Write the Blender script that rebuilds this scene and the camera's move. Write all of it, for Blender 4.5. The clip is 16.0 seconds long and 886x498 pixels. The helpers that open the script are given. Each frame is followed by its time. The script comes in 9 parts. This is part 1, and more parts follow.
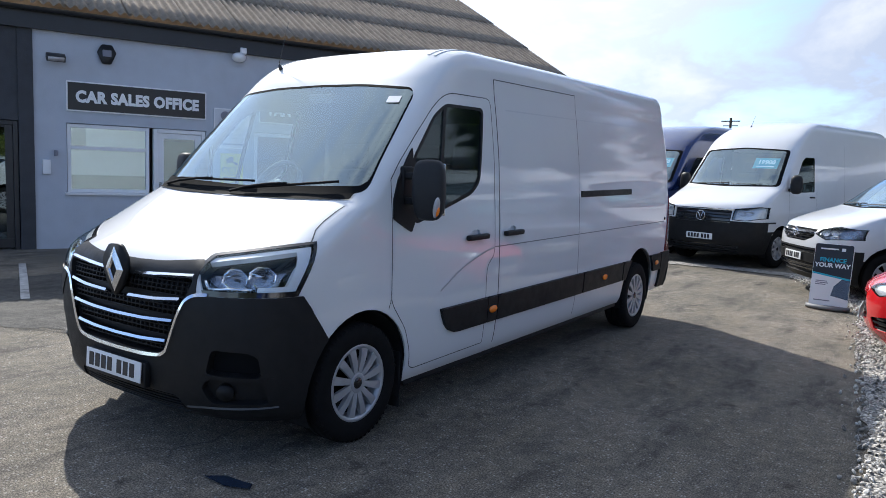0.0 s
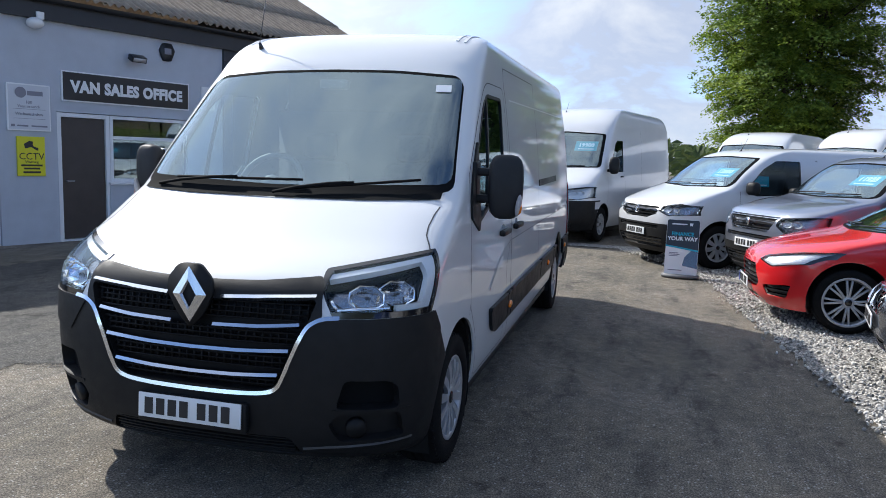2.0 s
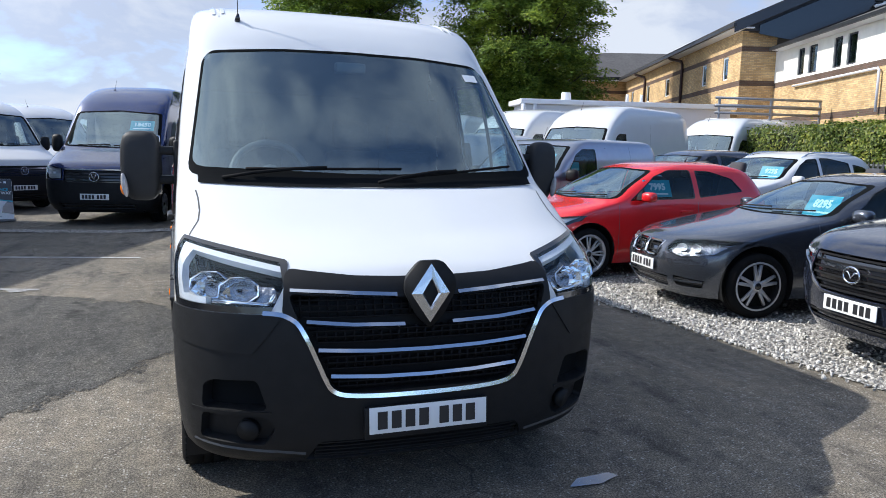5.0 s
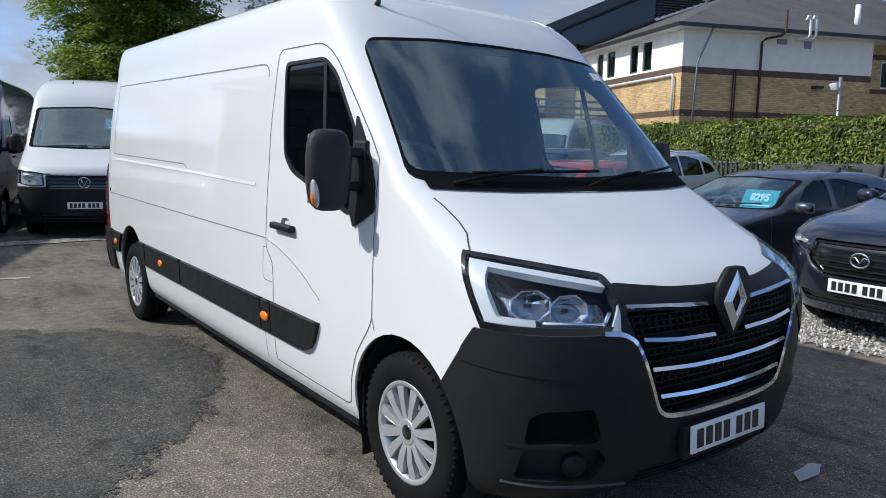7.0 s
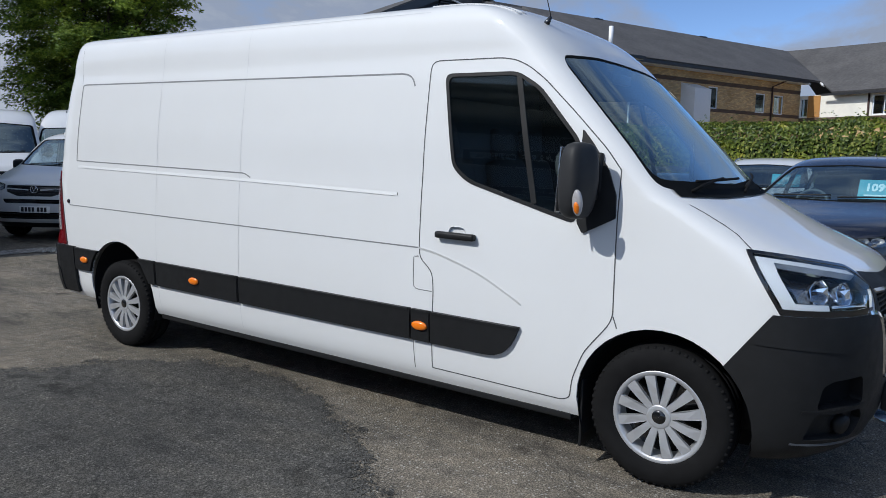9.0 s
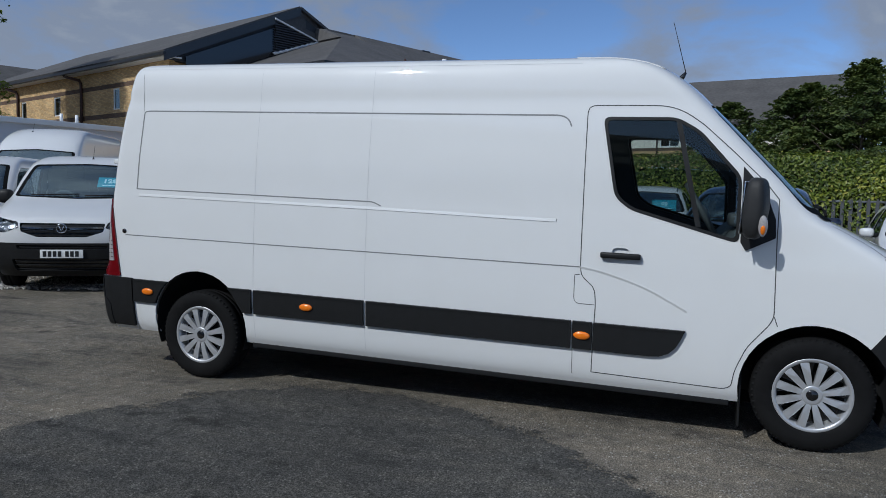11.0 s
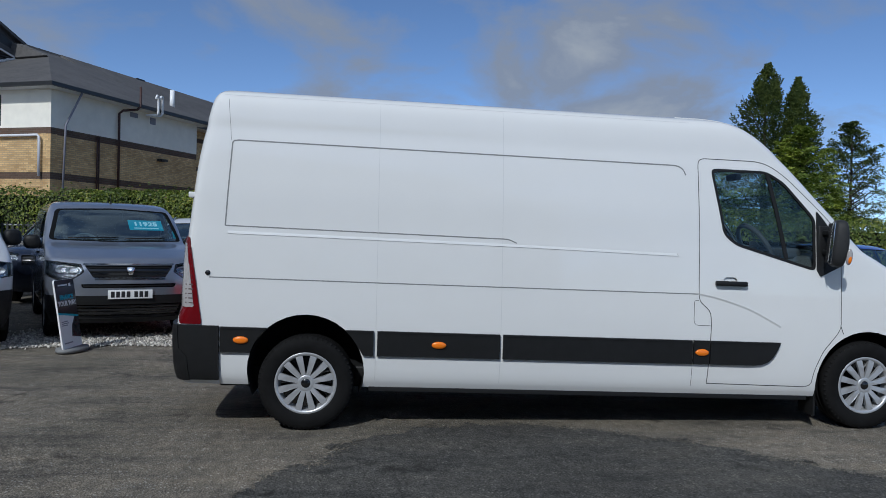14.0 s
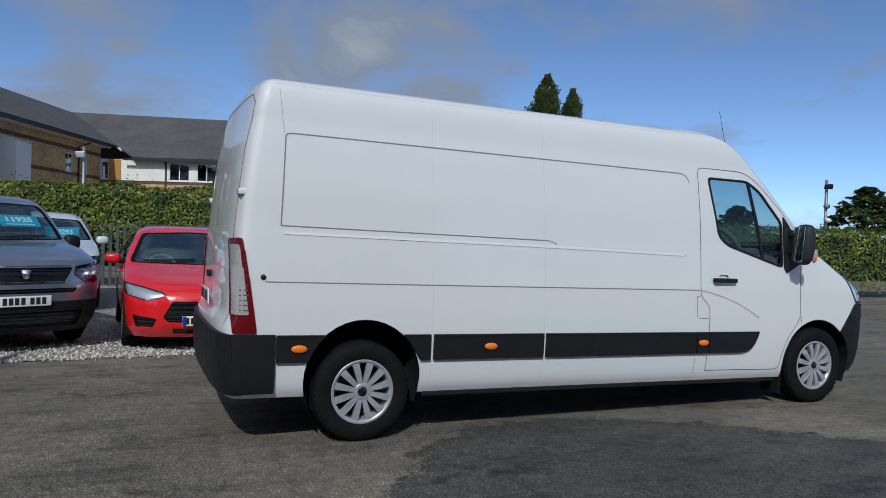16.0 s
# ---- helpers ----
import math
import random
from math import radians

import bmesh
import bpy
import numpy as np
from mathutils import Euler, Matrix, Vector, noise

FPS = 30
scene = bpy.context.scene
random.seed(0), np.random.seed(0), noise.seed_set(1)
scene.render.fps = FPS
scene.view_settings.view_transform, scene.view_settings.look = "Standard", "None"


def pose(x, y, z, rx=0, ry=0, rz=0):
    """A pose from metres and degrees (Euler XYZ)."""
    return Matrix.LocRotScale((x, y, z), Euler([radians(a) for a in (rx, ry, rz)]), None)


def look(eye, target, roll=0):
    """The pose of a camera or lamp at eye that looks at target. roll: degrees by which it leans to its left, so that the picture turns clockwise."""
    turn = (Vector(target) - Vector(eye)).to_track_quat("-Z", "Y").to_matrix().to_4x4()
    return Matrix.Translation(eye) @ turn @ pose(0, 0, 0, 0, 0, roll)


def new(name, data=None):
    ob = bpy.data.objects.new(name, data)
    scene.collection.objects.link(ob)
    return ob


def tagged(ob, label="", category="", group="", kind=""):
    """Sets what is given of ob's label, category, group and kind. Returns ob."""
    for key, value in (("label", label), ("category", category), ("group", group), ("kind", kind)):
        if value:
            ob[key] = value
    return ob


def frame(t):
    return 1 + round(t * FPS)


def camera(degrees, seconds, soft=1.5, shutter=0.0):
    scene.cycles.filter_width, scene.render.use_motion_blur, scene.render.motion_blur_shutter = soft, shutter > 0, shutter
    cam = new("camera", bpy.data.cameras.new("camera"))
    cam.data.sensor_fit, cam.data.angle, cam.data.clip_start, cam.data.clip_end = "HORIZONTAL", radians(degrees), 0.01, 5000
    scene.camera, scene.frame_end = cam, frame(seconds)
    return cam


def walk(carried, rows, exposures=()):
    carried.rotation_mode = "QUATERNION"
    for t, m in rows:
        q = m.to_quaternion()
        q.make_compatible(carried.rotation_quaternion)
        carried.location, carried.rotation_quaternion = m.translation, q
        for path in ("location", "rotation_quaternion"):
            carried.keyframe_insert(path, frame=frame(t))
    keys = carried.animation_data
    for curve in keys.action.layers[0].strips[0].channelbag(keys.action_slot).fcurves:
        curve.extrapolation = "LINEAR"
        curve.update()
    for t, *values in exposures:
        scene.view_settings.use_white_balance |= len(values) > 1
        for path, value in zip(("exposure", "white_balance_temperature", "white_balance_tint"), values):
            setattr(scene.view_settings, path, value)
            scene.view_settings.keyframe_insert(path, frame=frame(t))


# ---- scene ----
cam = camera(62.1, 16.0, soft=0.75)
METRES, EYE, TILT, LEAN, TURN = 16.686, 1.5686, 0.0, 0.0, 35.01
ROWS = [
    (0.0, 0.0, 0.0, 0.0, 0.23, -6.08, -2.19),
    (0.5, -0.0262, 0.0072, 0.0002, -3.82, -6.34, -2.2),
    (1.0, -0.0507, 0.0197, -0.0001, -8.31, -6.57, -2.03),
    (1.5, -0.0774, 0.0274, 0.0007, -13.32, -6.81, -1.91),
    (2.0, -0.1072, 0.0336, 0.0019, -19.43, -7.04, -1.76),
    (2.5, -0.1356, 0.0443, 0.0017, -26.02, -7.22, -1.57),
    (3.0, -0.1647, 0.0533, 0.0007, -32.38, -7.29, -1.45),
    (3.5, -0.1887, 0.0667, 0.0012, -38.47, -7.39, -1.34),
    (4.0, -0.2121, 0.0846, 0.0001, -44.58, -7.5, -1.3),
    (6.5, -0.2869, 0.216, -0.0009, -67.61, -7.48, -1.19),
    (7.0, -0.2923, 0.2478, -0.002, -71.76, -7.41, -1.13),
    (7.5, -0.299, 0.2792, -0.0007, -76.43, -7.39, -1.13),
    (8.0, -0.3097, 0.3122, -0.0011, -81.23, -7.25, -1.04),
    (8.5, -0.3141, 0.345, -0.0017, -85.7, -7.11, -1.02),
    (9.0, -0.3233, 0.3774, -0.0019, -90.76, -6.91, -1.09),
    (11.5, -0.3232, 0.5467, -0.0034, -110.11, -3.95, -1.3),
    (12.0, -0.3103, 0.5805, -0.0054, -114.41, -3.24, -1.34),
    (12.5, -0.2994, 0.6118, -0.0074, -118.71, -2.47, -1.35),
    (13.0, -0.2853, 0.6388, -0.0088, -123.09, -1.77, -1.38),
    (13.5, -0.2686, 0.6653, -0.0086, -127.11, -1.32, -1.39),
    (14.0, -0.2515, 0.6899, -0.008, -131.03, -1.01, -1.44),
    (14.5, -0.2291, 0.7105, -0.0067, -135.08, -0.83, -1.48),
    (15.0, -0.2093, 0.7317, -0.0068, -139.29, -0.71, -1.53),
    (15.5, -0.1852, 0.75, -0.0082, -143.72, -0.7, -1.57),
    (16.0, -0.1598, 0.7662, -0.0086, -148.26, -0.9, -1.65),
]
walk(cam, [(t, pose(3.692, -3.094, EYE, TILT, LEAN, TURN) @ pose(METRES * x, METRES * y, METRES * z, 90 + pitch, roll, yaw)) for t, x, y, z, yaw, pitch, roll in ROWS],
     exposures=[(0.0, 1.04, 6350, 9), (1.5, 1.00, 6320, 9), (3.0, 1.04, 6280, 9), (4.0, 1.04, 6250, 9), (6.5, 0.68, 6250, 9), (7.5, 0.33, 6200, 8), (9.0, 0.16, 6080, 8), (11.5, -0.28, 5800, 6), (13.0, -0.23, 5790, 6), (14.0, -0.22, 5850, 6), (16.0, -0.22, 5930, 6)])

# ---- world and light ----
SUN_AZ = Vector((-0.885, 0.466, 0.0)).normalized()   # towards the sun, on the ground
SUN_EL = radians(40.0)
sun_way = Vector((SUN_AZ.x * math.cos(SUN_EL), SUN_AZ.y * math.cos(SUN_EL), math.sin(SUN_EL)))
sun = new("sun", bpy.data.lights.new("sun", "SUN"))
sun.data.energy, sun.data.angle, sun.data.color = 3.0, radians(0.6), (1.0, 0.95, 0.88)
sun.matrix_world = look(tuple(sun_way * 60), (0, 0, 0))

world = bpy.data.worlds.new("sky")
scene.world = world
world.use_nodes = True
wn, wl = world.node_tree.nodes, world.node_tree.links
wn.clear()
w_out, w_bg = wn.new("ShaderNodeOutputWorld"), wn.new("ShaderNodeBackground")
sky = wn.new("ShaderNodeTexSky")
sky.sky_type, sky.sun_disc, sky.sun_elevation = "NISHITA", False, SUN_EL
sky.sun_rotation = math.atan2(SUN_AZ.x, SUN_AZ.y)
sky.air_density, sky.dust_density, sky.ozone_density = 0.48, 0.2, 2.2
w_co = wn.new("ShaderNodeTexCoord")
w_com = wn.new("ShaderNodeVectorMath"); w_com.operation = "MULTIPLY_ADD"
w_com.inputs[1].default_value, w_com.inputs[2].default_value = (4.6, 4.6, 9.5), (11.3, 2.9, 5.2)
wl.new(w_co.outputs["Generated"], w_com.inputs[0])
w_noise = wn.new("ShaderNodeTexNoise")
w_noise.inputs["Scale"].default_value, w_noise.inputs["Detail"].default_value, w_noise.inputs["Roughness"].default_value = 1.0, 10.0, 0.56
w_noise.inputs["Distortion"].default_value = 0.3
wl.new(w_com.outputs[0], w_noise.inputs["Vector"])
w_ramp = wn.new("ShaderNodeValToRGB")
w_ramp.color_ramp.elements[0].position, w_ramp.color_ramp.elements[1].position = 0.48, 0.66
w_ramp.color_ramp.elements[0].color, w_ramp.color_ramp.elements[1].color = (0, 0, 0, 1), (0.9, 0.9, 0.9, 1)
w_wide = wn.new("ShaderNodeTexNoise")
w_wide.inputs["Scale"].default_value, w_wide.inputs["Detail"].default_value = 0.4, 3.0
wl.new(w_com.outputs[0], w_wide.inputs["Vector"])
w_sum = wn.new("ShaderNodeMath"); w_sum.operation = "MULTIPLY_ADD"; w_sum.inputs[1].default_value = 0.55
wl.new(w_wide.outputs["Fac"], w_sum.inputs[0])
w_low = wn.new("ShaderNodeMath"); w_low.operation = "MULTIPLY_ADD"; w_low.inputs[1].default_value, w_low.inputs[2].default_value = 1.0, -0.275
wl.new(w_noise.outputs["Fac"], w_low.inputs[0]); wl.new(w_low.outputs[0], w_sum.inputs[2])
w_side = wn.new("ShaderNodeSeparateXYZ")
wl.new(w_co.outputs["Generated"], w_side.inputs[0])
w_more = wn.new("ShaderNodeMath"); w_more.operation = "MULTIPLY_ADD"; w_more.inputs[1].default_value = 0.075   # more cloud over the yard's far side
wl.new(w_side.outputs["Y"], w_more.inputs[0]); wl.new(w_sum.outputs[0], w_more.inputs[2])
w_pile = wn.new("ShaderNodeMapRange")                 # cloud closes up towards the horizon
w_pile.inputs[1].default_value, w_pile.inputs[2].default_value, w_pile.inputs[3].default_value, w_pile.inputs[4].default_value = 0.0, 0.36, 0.10, 0.0
wl.new(w_side.outputs["Z"], w_pile.inputs[0])
w_all = wn.new("ShaderNodeMath"); w_all.operation = "ADD"
w_zen = wn.new("ShaderNodeMapRange")                  # broken white cloud overhead
w_zen.inputs[1].default_value, w_zen.inputs[2].default_value, w_zen.inputs[3].default_value, w_zen.inputs[4].default_value = 0.75, 0.96, 0.0, 0.13
wl.new(w_side.outputs["Z"], w_zen.inputs[0])
w_over = wn.new("ShaderNodeMath"); w_over.operation = "ADD"
wl.new(w_more.outputs[0], w_over.inputs[0]); wl.new(w_zen.outputs[0], w_over.inputs[1])
wl.new(w_over.outputs[0], w_all.inputs[0]); wl.new(w_pile.outputs[0], w_all.inputs[1])
wl.new(w_all.outputs[0], w_ramp.inputs[0])
w_mix = wn.new("ShaderNodeMixRGB")
w_mix.inputs[2].default_value = (1.95, 2.12, 2.55, 1)   # a slate veil
wl.new(w_ramp.outputs[0], w_mix.inputs[0]); wl.new(sky.outputs[0], w_mix.inputs[1])
w_head = wn.new("ShaderNodeValToRGB")                 # white heads where the cloud is thickest
w_head.color_ramp.elements[0].position, w_head.color_ramp.elements[1].position = 0.68, 0.80
w_head.color_ramp.elements[0].color, w_head.color_ramp.elements[1].color = (0, 0, 0, 1), (0.9, 0.9, 0.9, 1)
wl.new(w_all.outputs[0], w_head.inputs[0])
w_top = wn.new("ShaderNodeMixRGB")
w_top.inputs[2].default_value = (2.75, 2.9, 3.2, 1)
wl.new(w_head.outputs[0], w_top.inputs[0]); wl.new(w_mix.outputs[0], w_top.inputs[1])
w_bg.inputs["Strength"].default_value = 0.146
w_dot = wn.new("ShaderNodeVectorMath"); w_dot.operation = "DOT_PRODUCT"    # bright haze round the sun
w_dot.inputs[1].default_value = tuple(sun_way)
wl.new(w_co.outputs["Generated"], w_dot.inputs[0])
w_near = wn.new("ShaderNodeMapRange"); w_near.interpolation_type = "SMOOTHSTEP"
w_near.inputs[1].default_value, w_near.inputs[2].default_value = 0.45, 1.0
wl.new(w_dot.outputs["Value"], w_near.inputs[0])
w_haze = wn.new("ShaderNodeMixRGB"); w_haze.blend_type = "ADD"
w_haze.inputs[2].default_value = (2.5, 2.6, 2.7, 1)
wl.new(w_near.outputs[0], w_haze.inputs[0]); wl.new(w_top.outputs[0], w_haze.inputs[1])
wl.new(w_haze.outputs[0], w_bg.inputs["Color"]); wl.new(w_bg.outputs[0], w_out.inputs["Surface"])

# ---- materials ----
MATS = {}


def mat(name, color, rough=0.5, metal=0.0, coat=0.0, var=0.0, vscale=6.0, bump=0.0, bscale=80.0, spec=0.5, color2=None, rvar=0.0, emit=0.0):
    """A plain surface with variation at two scales and a fine bump."""
    if name in MATS:
        return MATS[name]
    m = bpy.data.materials.new(name)
    m.use_nodes = True
    n, l = m.node_tree.nodes, m.node_tree.links
    b = n["Principled BSDF"]
    b.inputs["Base Color"].default_value = (*color, 1)
    b.inputs["Roughness"].default_value, b.inputs["Metallic"].default_value = rough, metal
    b.inputs["Coat Weight"].default_value, b.inputs["Coat Roughness"].default_value = coat, 0.03
    b.inputs["Specular IOR Level"].default_value = spec
    if emit:
        b.inputs["Emission Color"].default_value = (*color, 1)
        b.inputs["Emission Strength"].default_value = emit
    if var or bump or rvar:
        co = n.new("ShaderNodeTexCoord")
    if var or rvar:
        big, small = n.new("ShaderNodeTexNoise"), n.new("ShaderNodeTexNoise")
        big.inputs["Scale"].default_value, small.inputs["Scale"].default_value = vscale * 0.12, vscale
        big.inputs["Detail"].default_value, small.inputs["Detail"].default_value = 4, 5
        l.new(co.outputs["Object"], big.inputs["Vector"]); l.new(co.outputs["Object"], small.inputs["Vector"])
        mul = n.new("ShaderNodeMath"); mul.operation = "ADD"
        l.new(big.outputs["Fac"], mul.inputs[0]); l.new(small.outputs["Fac"], mul.inputs[1])
        rng = n.new("ShaderNodeMapRange")
        rng.inputs["From Min"].default_value, rng.inputs["From Max"].default_value = 0.7, 1.3
        l.new(mul.outputs[0], rng.inputs["Value"])
    if var:
        mix = n.new("ShaderNodeMixRGB")
        other = color2 or tuple(c * (1 - var) for c in color)
        mix.inputs[1].default_value, mix.inputs[2].default_value = (*color, 1), (*other, 1)
        l.new(rng.outputs[0], mix.inputs[0]); l.new(mix.outputs[0], b.inputs["Base Color"])
    if rvar:
        r2 = n.new("ShaderNodeMapRange")
        r2.inputs["To Min"].default_value, r2.inputs["To Max"].default_value = max(0.0, rough - rvar), rough + rvar
        l.new(rng.outputs[0], r2.inputs["Value"]); l.new(r2.outputs[0], b.inputs["Roughness"])
    if bump:
        nb, bp = n.new("ShaderNodeTexNoise"), n.new("ShaderNodeBump")
        nb.inputs["Scale"].default_value, nb.inputs["Detail"].default_value = bscale, 4
        bp.inputs["Strength"].default_value, bp.inputs["Distance"].default_value = bump, 0.02
        l.new(co.outputs["Object"], nb.inputs["Vector"]); l.new(nb.outputs["Fac"], bp.inputs["Height"])
        l.new(bp.outputs[0], b.inputs["Normal"])
    MATS[name] = m
    return m


def glass(name, tint, gloss=1.0, film=0.0):
    """Thin sheet glass: clear through, tinted, with a reflection that grows at a glance and a faint film of dust."""
    if name in MATS:
        return MATS[name]
    m = bpy.data.materials.new(name)
    m.use_nodes = True
    n, l = m.node_tree.nodes, m.node_tree.links
    n.remove(n["Principled BSDF"])
    tr, gl, mx, fr = n.new("ShaderNodeBsdfTransparent"), n.new("ShaderNodeBsdfGlossy"), n.new("ShaderNodeMixShader"), n.new("ShaderNodeLayerWeight")
    tr.inputs[0].default_value = (*tint, 1)
    gl.inputs["Roughness"].default_value, gl.inputs[0].default_value = 0.01, (0.78, 0.94, 1, 1)
    fr.inputs[0].default_value = 0.5
    pw = n.new("ShaderNodeMath"); pw.operation = "POWER"; pw.inputs[1].default_value = 4.6
    mul = n.new("ShaderNodeMath"); mul.operation = "MULTIPLY_ADD"; mul.use_clamp = True
    mul.inputs[1].default_value, mul.inputs[2].default_value = 0.9, 0.10 * gloss
    l.new(fr.outputs["Facing"], pw.inputs[0])
    through_part = tr.outputs[0]
    if film:
        df, m2 = n.new("ShaderNodeBsdfDiffuse"), n.new("ShaderNodeMixShader")
        df.inputs[0].default_value = (0.50, 0.68, 0.74, 1)
        m2.inputs[0].default_value = film
        l.new(tr.outputs[0], m2.inputs[1]); l.new(df.outputs[0], m2.inputs[2])
        through_part = m2.outputs[0]
    l.new(pw.outputs[0], mul.inputs[0]); l.new(mul.outputs[0], mx.inputs[0])
    l.new(through_part, mx.inputs[1]); l.new(gl.outputs[0], mx.inputs[2])
    l.new(mx.outputs[0], n["Material Output"].inputs["Surface"])
    MATS[name] = m
    return m


WHITE = mat("white_car_paint", (0.715, 0.722, 0.722), 0.4, spec=0.12, coat=1.0, var=0.03, vscale=3, rvar=0.05)
WHITE_FAR = mat("white_van_paint", (0.64, 0.65, 0.66), 0.3, coat=0.8, var=0.05, vscale=3)
BLUE = mat("dark_blue_paint", (0.012, 0.030, 0.12), 0.25, metal=0.3, coat=1.0, var=0.2)
RED = mat("red_car_paint", (0.72, 0.012, 0.016), 0.25, coat=1.0, var=0.1)
GREY_P = mat("grey_metallic_paint", (0.34, 0.37, 0.44), 0.3, metal=0.75, coat=1.0, var=0.1)
DARK_P = mat("graphite_metallic_paint", (0.095, 0.105, 0.125), 0.26, metal=0.75, coat=1.0, var=0.1)
NAVY_P = mat("blue_black_metallic_paint", (0.022, 0.028, 0.050), 0.22, metal=0.6, coat=1.0, var=0.1)
PLASTIC = mat("black_textured_plastic", (0.0155, 0.016, 0.017), 0.5, spec=0.24, var=0.3, vscale=14, bump=0.08, bscale=400, rvar=0.08)
MIRROR_GREY = mat("charcoal_mirror_plastic", (0.030, 0.031, 0.033), 0.55, spec=0.25, var=0.25, vscale=14, bump=0.08, bscale=400)
GLOSSBLACK = mat("gloss_black_plastic", (0.008, 0.008, 0.009), 0.15, coat=0.6)
FRIT = mat("black_glass_border", (0.008, 0.009, 0.010), 0.75, spec=0.03)
RUBBER = mat("tyre_rubber", (0.011, 0.011, 0.0115), 0.8, spec=0.12, var=0.35, vscale=20, bump=0.1, bscale=250)
HUB = mat("silver_wheel_plastic", (0.50, 0.51, 0.53), 0.36, metal=0.5, var=0.08, vscale=20)
CHROME = mat("chrome", (0.76, 0.78, 0.81), 0.12, metal=1.0)
BADGE = mat("bright_badge_metal", (0.78, 0.79, 0.80), 0.24, metal=0.9)
SEAM = mat("panel_gap", (0.075, 0.075, 0.078), 0.8)
CABIN = mat("dark_cabin_fabric", (0.035, 0.036, 0.04), 0.85, var=0.3, vscale=30)
DASH = mat("charcoal_dash_plastic", (0.11, 0.118, 0.125), 0.6, var=0.2, vscale=12, bump=0.05)
SEATS = mat("grey_seat_cloth", (0.055, 0.056, 0.062), 0.9, var=0.3, vscale=40)
LAMP = mat("headlight_reflector", (0.90, 0.92, 0.95), 0.10, metal=1.0)
# grey that stands for the shade in the van's pressed lines
CREASE_SHADE = mat("crease_shade", (0.20, 0.205, 0.21), 0.7)
PALE_SEAM_CREASE = mat("pale_joint_and_crease", (0.55, 0.56, 0.57), 0.6)
LIP_SHEEN = mat("lip_sheen_plastic", (0.045, 0.047, 0.05), 0.4)
PANEL_GREY = mat("grey_cabin_panel", (0.055, 0.065, 0.075), 0.8, var=0.2, vscale=6)
DAYBAR = mat("daylight_bar_lens", (0.66, 0.68, 0.71), 0.3, coat=0.5)
LAMP_TRAY = mat("lamp_tray_chrome", (0.30, 0.31, 0.34), 0.25, metal=1.0, bump=0.6, bscale=38)
LAMP_SILVER = mat("satin_lamp_silver", (0.60, 0.61, 0.63), 0.34, metal=0.6, bump=0.3, bscale=40)
GRILLE = mat("grille_black", (0.006, 0.006, 0.0065), 0.45, spec=0.15)
AMBER = mat("amber_lens", (0.85, 0.20, 0.008), 0.2, coat=0.6)
REDLENS = mat("red_lamp_lens", (0.15, 0.003, 0.006), 0.22, coat=0.35, var=0.25, vscale=40)
LENS_RIB = mat("smoked_lens_rib", (0.13, 0.10, 0.10), 0.2, coat=0.6)
CLEARLENS = mat("clear_ribbed_lens", (0.46, 0.44, 0.44), 0.18, coat=1.0, var=0.3, vscale=60)
PLATE = mat("plate_white", (0.80, 0.81, 0.80), 0.3, coat=0.4)
PLATE_INK = mat("plate_black", (0.02, 0.02, 0.022), 0.4)
PLATE_BLUE = mat("plate_blue", (0.01, 0.05, 0.35), 0.4)
TEAL = mat("teal_price_card", (0.01, 0.36, 0.48), 0.4)
CARD_INK = mat("price_card_print", (0.70, 0.90, 0.95), 0.4)
CARD_WHITE = mat("white_card", (0.78, 0.80, 0.80), 0.5)
GLASS = glass("windscreen_glass", (0.76, 0.92, 0.94), 2.3, 0.026)
GLASS_DARK = glass("tinted_side_glass", (0.60, 0.66, 0.66), 0.45, 0.0015)
LENS = glass("clear_lamp_cover", (0.95, 0.97, 0.98), 0.4)

# ---- mesh tools ----


def part(name, bm, material, parent=None, label="", smooth=True, m=None):
    """Links a bmesh as one mesh object, under its thing."""
    if smooth:
        for f in bm.faces:
            f.smooth = True
    me = bpy.data.meshes.new(name)
    bm.to_mesh(me)
    bm.free()
    for one in material if isinstance(material, (list, tuple)) else [material]:
        me.materials.append(one)
    ob = new(name, me)
    if parent:
        ob.parent = parent
    if m is not None:
        ob.matrix_basis = m
    if label:
        tagged(ob, label)
    return ob


def thing(name, label, category, group="", kind="", m=None):
    ob = tagged(new(name), label, category, group, kind)
    ob.empty_display_size = 0.1
    if m is not None:
        ob.matrix_basis = m
    return ob


def box(bm, x0, x1, y0, y1, z0, z1, bevel=0.0, mi=0):
    """A bevelled block between two corners."""
    b = bmesh.new()
    bmesh.ops.create_cube(b, size=1)
    bmesh.ops.transform(b, matrix=Matrix.LocRotScale(((x0 + x1) / 2, (y0 + y1) / 2, (z0 + z1) / 2), None, (x1 - x0, y1 - y0, z1 - z0)), verts=b.verts)
    if bevel:
        bmesh.ops.bevel(b, geom=b.edges[:], offset=bevel, segments=2, affect="EDGES", profile=0.6)
    join(bm, b, mi)
    return bm


def join(bm, other, mi=0, m=None):
    """Adds another bmesh, at a pose, and frees it."""
    made = {}
    for v in other.verts:
        made[v] = bm.verts.new(m @ v.co if m is not None else v.co)
    for f in other.faces:
        try:
            g = bm.faces.new([made[v] for v in f.verts])
            g.material_index, g.smooth = mi or f.material_index, f.smooth
        except ValueError:
            pass
    other.free()


